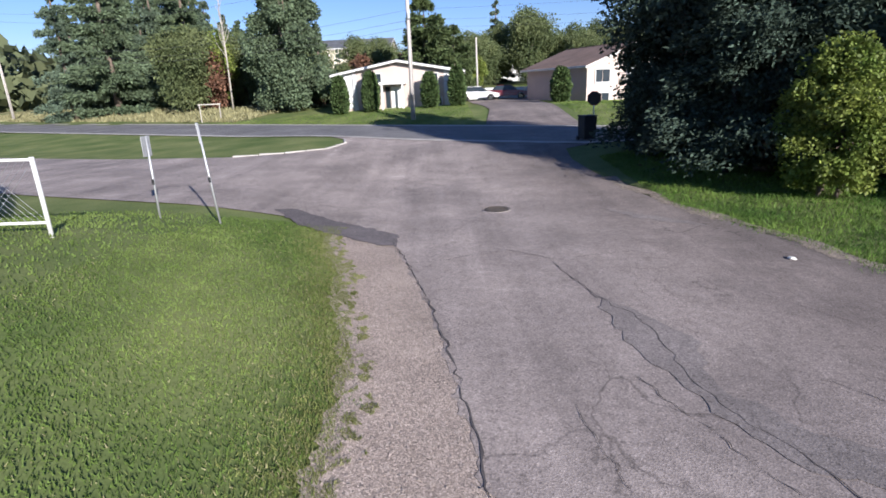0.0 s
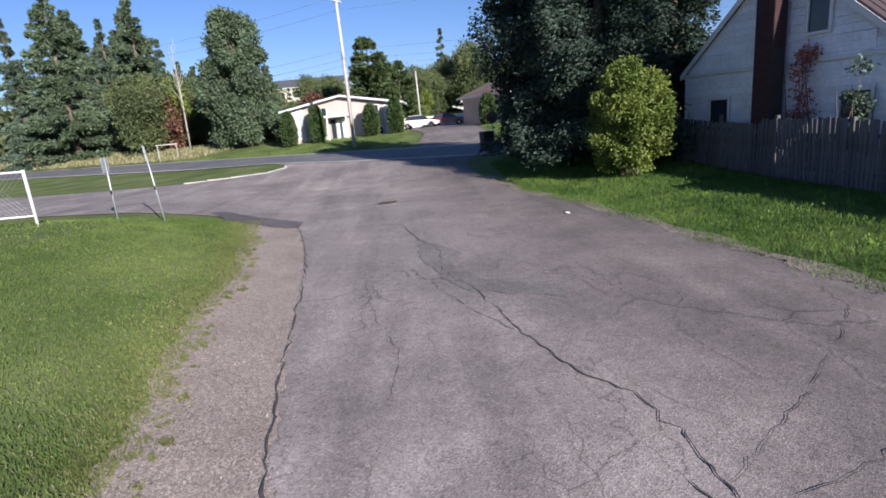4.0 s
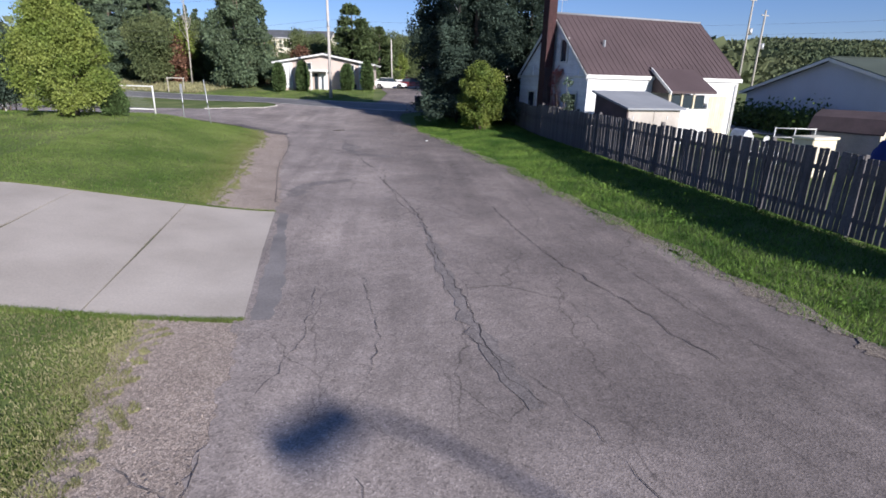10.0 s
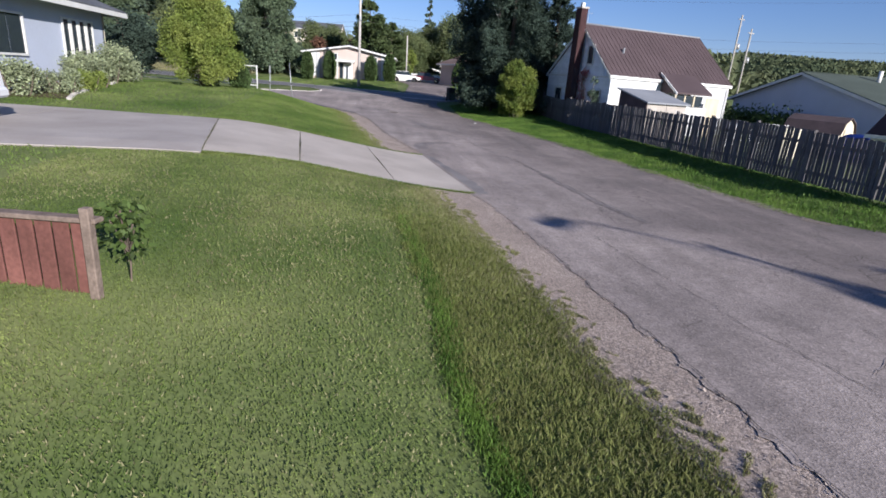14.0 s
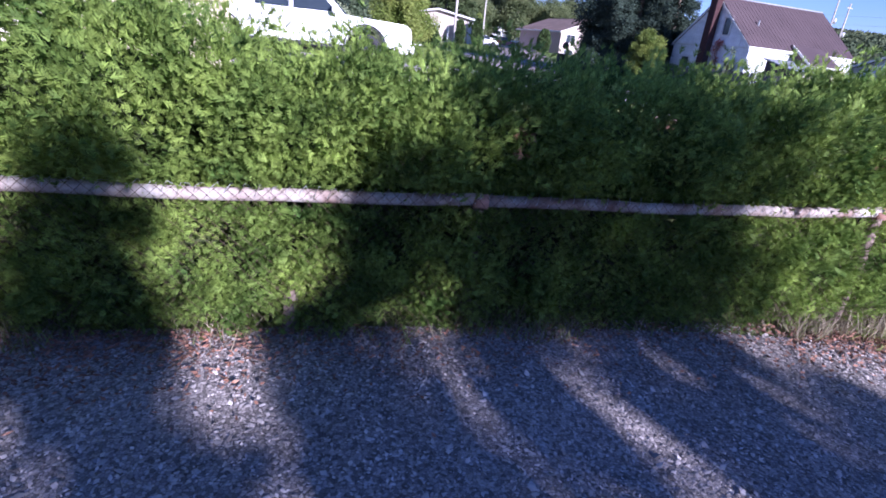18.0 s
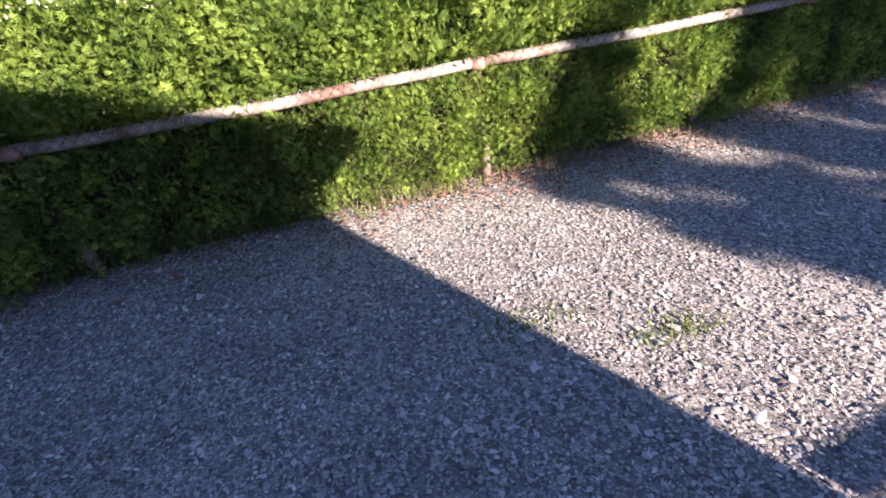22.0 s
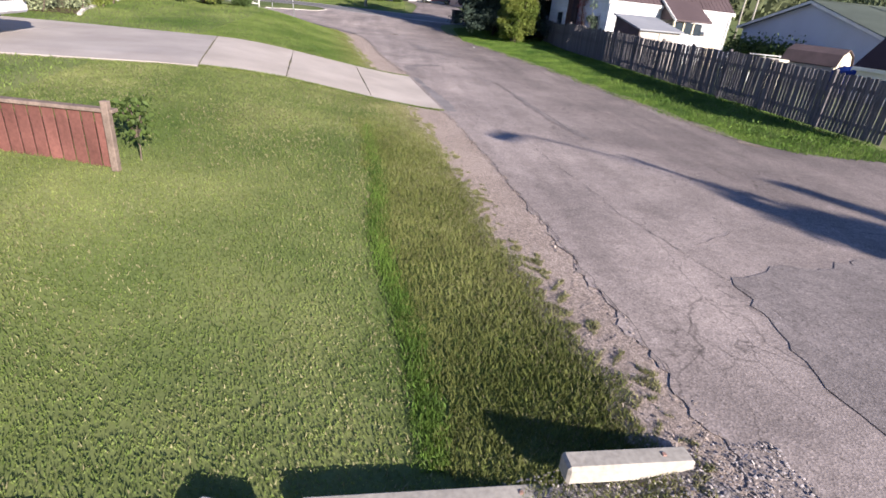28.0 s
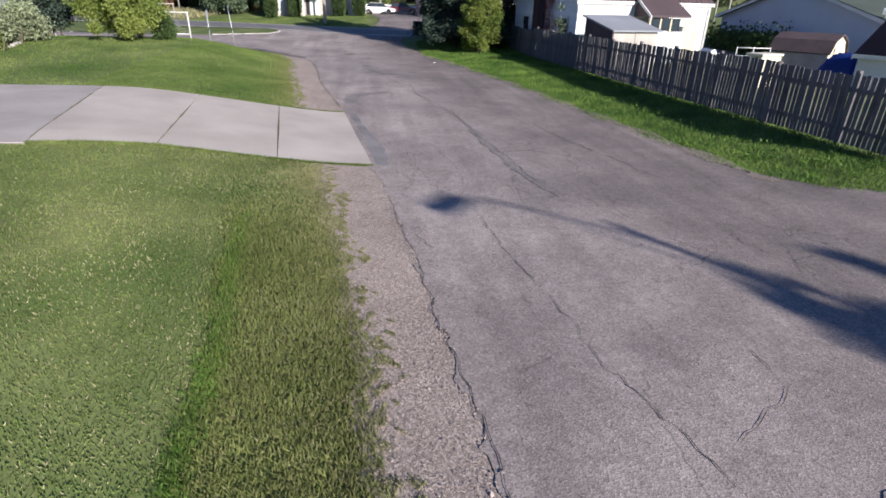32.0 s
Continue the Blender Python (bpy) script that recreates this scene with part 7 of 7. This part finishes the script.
def stones(name, x, y, size, seed, mat, label):
    """Small crushed stones, each an uneven pointed lump."""
    r = np.random.default_rng(seed)
    n = len(x)
    z = ground(x, y) + 0.014
    s = size * np.exp(r.normal(0, 0.35, n))
    base = np.array([(1, 0, 0), (0, 1, 0), (-1, 0, 0), (0, -1, 0), (0, 0, 0.55)])
    a = r.uniform(0, 2 * np.pi, n)
    ca, sa = np.cos(a), np.sin(a)
    v = base[None] * (1 + r.normal(0, 0.22, (n, 5, 1))) * s[:, None, None] * np.array([1.25, 0.85, 0.8])
    tilt = r.normal(0, 0.35, (n, 1))
    v[:, :, 2] += v[:, :, 0] * tilt
    vx = v[:, :, 0] * ca[:, None] - v[:, :, 1] * sa[:, None] + x[:, None]
    vy = v[:, :, 0] * sa[:, None] + v[:, :, 1] * ca[:, None] + y[:, None]
    vz = v[:, :, 2] + z[:, None] + s[:, None] * 0.25
    f = np.array([(0, 1, 4), (1, 2, 4), (2, 3, 4), (3, 0, 4)])
    faces = (np.arange(n)[:, None, None] * 5 + f[None]).reshape(-1, 3)
    ob = np_mesh(name, np.stack([vx, vy, vz], -1).reshape(-1, 3), faces, mat)
    return tagged(ob, label, "gravel", kind="stuff")


x, y = scatter_in(115000, (-17, -6), (-29.5, -22.6), in_yard, 201)
stones("gravel_stones", x, y, 0.0085, 202, M["stone"], "loose grey crushed stones covering a yard")
x, y = scatter_in(105000, (-6, 4), (-30.5, -22.6), in_yard, 203)
stones("gravel_stones", x, y, 0.0085, 204, M["stone"], "loose grey crushed stones covering a yard")


def on_shoulder(x, y):
    return (x > lawn_left(y) - 0.1) & (x < edge_left(y) + 0.05) & ((y < -11.6) | (y > -5.9))


x, y = scatter_in(90000, (-2.5, 4), (-26, 12), on_shoulder, 205)
stones("shoulder_stones", x, y, 0.0065, 206, M["stone2"], "small tan stones on a road shoulder")


def grass(name, x, y, h, seed, mat, label, wd=0.006):
    r = np.random.default_rng(seed)
    n = len(x)
    z = ground(x, y) - 0.006
    a = r.uniform(0, 2 * np.pi, n)
    hh = h * r.uniform(0.5, 1.35, n)
    w = wd * r.uniform(0.7, 1.4, n)
    lean = r.normal(0, 0.45, (n, 2)) * hh[:, None]
    p0 = np.stack([x - np.cos(a) * w, y - np.sin(a) * w, z], 1)
    p1 = np.stack([x + np.cos(a) * w, y + np.sin(a) * w, z], 1)
    p2 = np.stack([x + lean[:, 0], y + lean[:, 1], z + hh], 1)
    ob = np_mesh(name, np.stack([p0, p1, p2], 1).reshape(-1, 3), np.arange(3 * n).reshape(-1, 3), mat)
    return tagged(ob, label, "grass", kind="stuff")


def on_lawn(x, y):
    drive_s = np.interp(x, [p[0] for p in SS[::-1]], [p[1] for p in SS[::-1]])
    drive_n = np.interp(x, [p[0] for p in NS[::-1]], [p[1] for p in NS[::-1]])
    edge = ragged(y) + 0.12 - np.random.default_rng(9).exponential(0.16, len(x))
    return (x < lawn_left(y) + edge) & ((y < drive_s - 0.03) | (y > drive_n + 0.03)) & (y > np.where(x < -1.9, fence_y(x) + 0.5, -22.8)) & (y < 12.2 - 0.06 * (x + 4))


x, y = scatter_in(230000, (-5, 2.9), (-23, -9), on_lawn, 211)
lush = np.random.default_rng(219).uniform(size=len(x)) < np.interp(y, (-21.5, -17.5), (0.45, 0.0))
for k, mat in ((lush, "northblade"), (~lush, "blade")):
    grass("lawn_grass", x[k], y[k], 0.023, 212, M[mat], "short mown green lawn grass")
x, y = scatter_in(150000, (-5, 1.5), (-8, 13), on_lawn, 213)
grass("lawn_grass", x, y, 0.034, 214, M["northblade"], "short mown green lawn grass", 0.008)
def dry_lawn(x, y):
    """Parched grass, thickest towards the road and in faint patches."""
    gap = lawn_left(y) - x
    odds = np.where(y < -11, 0.75, 0.12) * np.exp(-gap / np.where(y < -11, 2.2, 0.3)) + np.where(y < -11, 0.3, 0.07) * (np.sin(x * 1.3 + y * 0.4) * np.sin(y * 0.9 - x * 0.5) > 0.1)
    odds = odds * np.interp(y, (-21, -16.5), (0.6, 1.0))
    return on_lawn(x, y) & (np.random.default_rng(14).uniform(size=len(x)) < odds)


x, y = scatter_in(300000, (-5, 2.9), (-23, 12), dry_lawn, 228)
grass("dry_lawn_grass", x, y, 0.03, 229, M["blade_dry"], "parched tan grass in a mown lawn", 0.006)
x, y = scatter_in(60000, (-15, -5), (-22, 13), on_lawn, 215)
grass("lawn_grass", x, y, 0.05, 216, M["northblade"], "short mown green lawn grass", 0.013)


def far_bank(x, y):
    """The mown banks before the bungalows, clear of their driveway."""
    n = 0.5 * x + 0.866 * y
    return (n > 31.6) & (n < 47) & ~((x > 2.6) & (x < 9.4)) & ~((n > 33) & (n < 52) & (0.866 * x - 0.5 * y < -40))


x, y = scatter_in(60000, (-24, 26), (26, 49), far_bank, 217)
grass("bank_grass", x, y, 0.07, 218, M["northblade"], "mown green grass bank before bungalows", 0.03)


# grass leaning over the driveway's edges, and weeds in its joints
rj = np.random.default_rng(280)
ex, ey = [], []
for line, side in ((SS, -1), (NS, 1)):
    for (x0, y0), (x1, y1) in zip(line, line[1:4]):
        u = rj.uniform(0, 1, 2600)
        ex.append(x0 + (x1 - x0) * u), ey.append(y0 + (y1 - y0) * u + side * np.abs(rj.normal(0.0, 0.035, len(u))) - side * 0.035)
grass("drive_edge_grass", np.concatenate(ex), np.concatenate(ey), 0.05, 281, M["blade"], "grass overhanging a driveway's edge", 0.006)
ex, ey = [], []
for j, share in ((1, 0.3), (2, 0.4), (3, 0.9)):
    u = rj.uniform(0.45 if j == 2 else 0, 1, 900)
    u = u[(np.sin(u * 31 + j * 2) + np.sin(u * 13 + j) > -0.7) & (rj.uniform(size=len(u)) < share)]
    ex.append(NS[j][0] + (SS[j][0] - NS[j][0]) * u + rj.normal(0, 0.014, len(u))), ey.append(NS[j][1] + (SS[j][1] - NS[j][1]) * u)
grass("joint_weeds", np.concatenate(ex), np.concatenate(ey), 0.028, 282, M["joint"], "dark low weeds in driveway joints", 0.012)


# a coarser strip left between the mower's last pass and the road
rs = np.random.default_rng(270)
y = rs.uniform(-23, -13.5, 52000)
gap = rs.uniform(0, 1.45, len(y))
keep = rs.uniform(size=len(y)) < np.interp(y, (-23, -16, -13.5), (1, 0.8, 0.0))
x, y = (lawn_left(y) + ragged(y) - gap)[keep], y[keep]
grass("strip_grass", x, y, 0.05, 271, M["olive"], "coarse olive grass strip beside a road", 0.006)
y = rs.uniform(-22.5, -14.5, 15000)
x = lawn_left(y) - np.interp(y, (-22, -18, -14.5), (1.52, 1.4, 1.2)) + 0.03 * np.sin(y * 1.7) + rs.normal(0, 0.07, len(y))
keep = rs.uniform(size=len(y)) < np.interp(y, (-22, -17.5, -14.5), (1, 0.8, 0.1))
grass("uncut_grass", x[keep], y[keep], 0.05, 272, M["verge"], "uncut bright green grass line in a lawn", 0.006)


re_ = np.random.default_rng(225)
y = re_.uniform(-24, 12, 190000)
x = lawn_left(y) + ragged(y) + 0.24 - re_.exponential(0.3, len(y))
keep = ((y < -11.75) | (y > -5.75)) & ((x < lawn_left(y) - 0.02) | (np.sin(x * 17 + 3 * np.sin(y * 6)) * np.sin(y * 13 + 2 * np.sin(x * 9)) > 0.05))
x, y = x[keep], y[keep]
k = np.random.default_rng(4).uniform(size=len(x)) < np.where(y > -6, 0.2, 0.65)
grass("edge_grass", x[k], y[k], 0.036, 226, M["blade_dry"], "thin dry grass at the lawn's ragged edge", 0.006)
grass("edge_grass", x[~k], y[~k], 0.036, 227, M["olive"], "thin green grass at the lawn's ragged edge", 0.005)


def on_verge(x, y):
    return (x > edge_right(y) + 0.02 + 0.10 * np.sin(y * 2.2) + 0.8 * ragged(y * 0.7) + np.random.default_rng(8).normal(0, 0.13, len(x))) & (x < 13.3) & (y > np.interp(x, (9.5, 9.95, 10.4, 10.95, 11.9, 12.6, 14), (-11.6, -11.9, -12.75, -13.5, -14.1, -14.45, -14.5)))


x, y = scatter_in(192000, (6, 13.3), (-14.7, 20), on_verge, 217)
grass("verge_grass", x, y, 0.08, 218, M["verge"], "longer bright green verge grass", 0.0075)


rv = np.random.default_rng(260)
n = 190
cy = rv.uniform(-13, 14, n)
cx = np.interp(cy, (-13, 1, 14), (13.2, 12.4, 11.6)) - np.abs(rv.normal(0, 1.3, n))
ok = cx > edge_right(cy) + 0.25
cx, cy = cx[ok], cy[ok]
k = np.repeat(np.arange(len(cx)), 26)
P = np.stack([cx[k] + rv.normal(0, 0.11, len(k)), cy[k] + rv.normal(0, 0.11, len(k)), np.zeros(len(k))], 1)
P[:, 2] = ground(P[:, 0], P[:, 1]) + rv.uniform(0, 0.09, len(k))
weeds = leaves("verge_weeds", P, rv.normal(0, 0.7, (len(k), 3)) + np.array([0, 0, 0.6]), 0.075, 0.016, M["verge"], seed=261)
tagged(weeds, "broad-leaved weeds in a grass verge", "weeds", kind="stuff")


def fence_foot(x, y):
    return np.abs(y - fence_y(x) + 0.02) < 0.12 + 0.1 * np.sin(x * 3) ** 2


x, y = scatter_in(120000, (-17, -1.9), (-25, -22), fence_foot, 219)
keep = np.random.default_rng(5).uniform(size=len(x)) < np.where(x > -4.7, 1.0, 0.12 + 0.5 * (np.sin(x * 2.9) * np.sin(x * 1.3 + 1) > 0.25))
x, y = x[keep], y[keep]
k = np.random.default_rng(3).uniform(size=len(x)) < np.where(x > -4.7, 0.72, 0.5)
grass("dry_grass", x[k], y[k], np.where(x[k] > -4.7, 0.24, 0.14), 220, M["hay"], "dry tan grass tufts along a fence foot", 0.0045)
grass("fence_grass", x[~k], y[~k], 0.13, 221, M["blade"], "green grass tufts along a fence foot", 0.006)
# weeds in the gravel and at the lawn's edge
for gx_, gy_, rad, nn, hgt in ((-10.45, -25.9, 0.12, 260, 0.05), (-11.1, -25.6, 0.16, 200, 0.05), (-1.2, -23.6, 0.6, 3000, 0.07), (0.3, -23.7, 0.7, 3000, 0.06), (-3.4, -22.95, 0.25, 800, 0.09), (-2.6, -22.85, 0.2, 600, 0.09)):
    r = np.random.default_rng(int(abs(gx_ * 100)))
    grass("weed_patch", gx_ + r.normal(0, rad, nn), gy_ + r.normal(0, rad * 0.45, nn), hgt, 230, M["blade"], "green weeds growing through gravel", 0.007)
r = np.random.default_rng(240)
lx = np.concatenate([r.uniform(-16, -1.8, 3400), r.normal(-3.9, 0.55, 1500), r.normal(-9.6, 0.9, 1300)])
n = len(lx)
ly = fence_y(lx) - np.abs(r.normal(0.1, 0.3, n))
lit = leaves("fallen_leaves", np.stack([lx, ly, ground(lx, ly) + 0.045], 1), r.normal(size=(n, 3)) * np.array([1, 1, 0.25]), 0.04, 0.008, M["litter"], seed=241)
tagged(lit, "rust-brown fallen cedar litter on gravel", "leaves", kind="stuff")
r = np.random.default_rng(250)
s_, n_ = r.uniform(-95, -40, 14000), r.uniform(33, 46, 14000)
fld = np.stack([0.866 * s_ + 0.5 * n_, -0.5 * s_ + 0.866 * n_], 1)
grass("field_grass", fld[:, 0], fld[:, 1], 0.35, 251, M["blade_dry"], "tall pale dry grass in a field", 0.09)
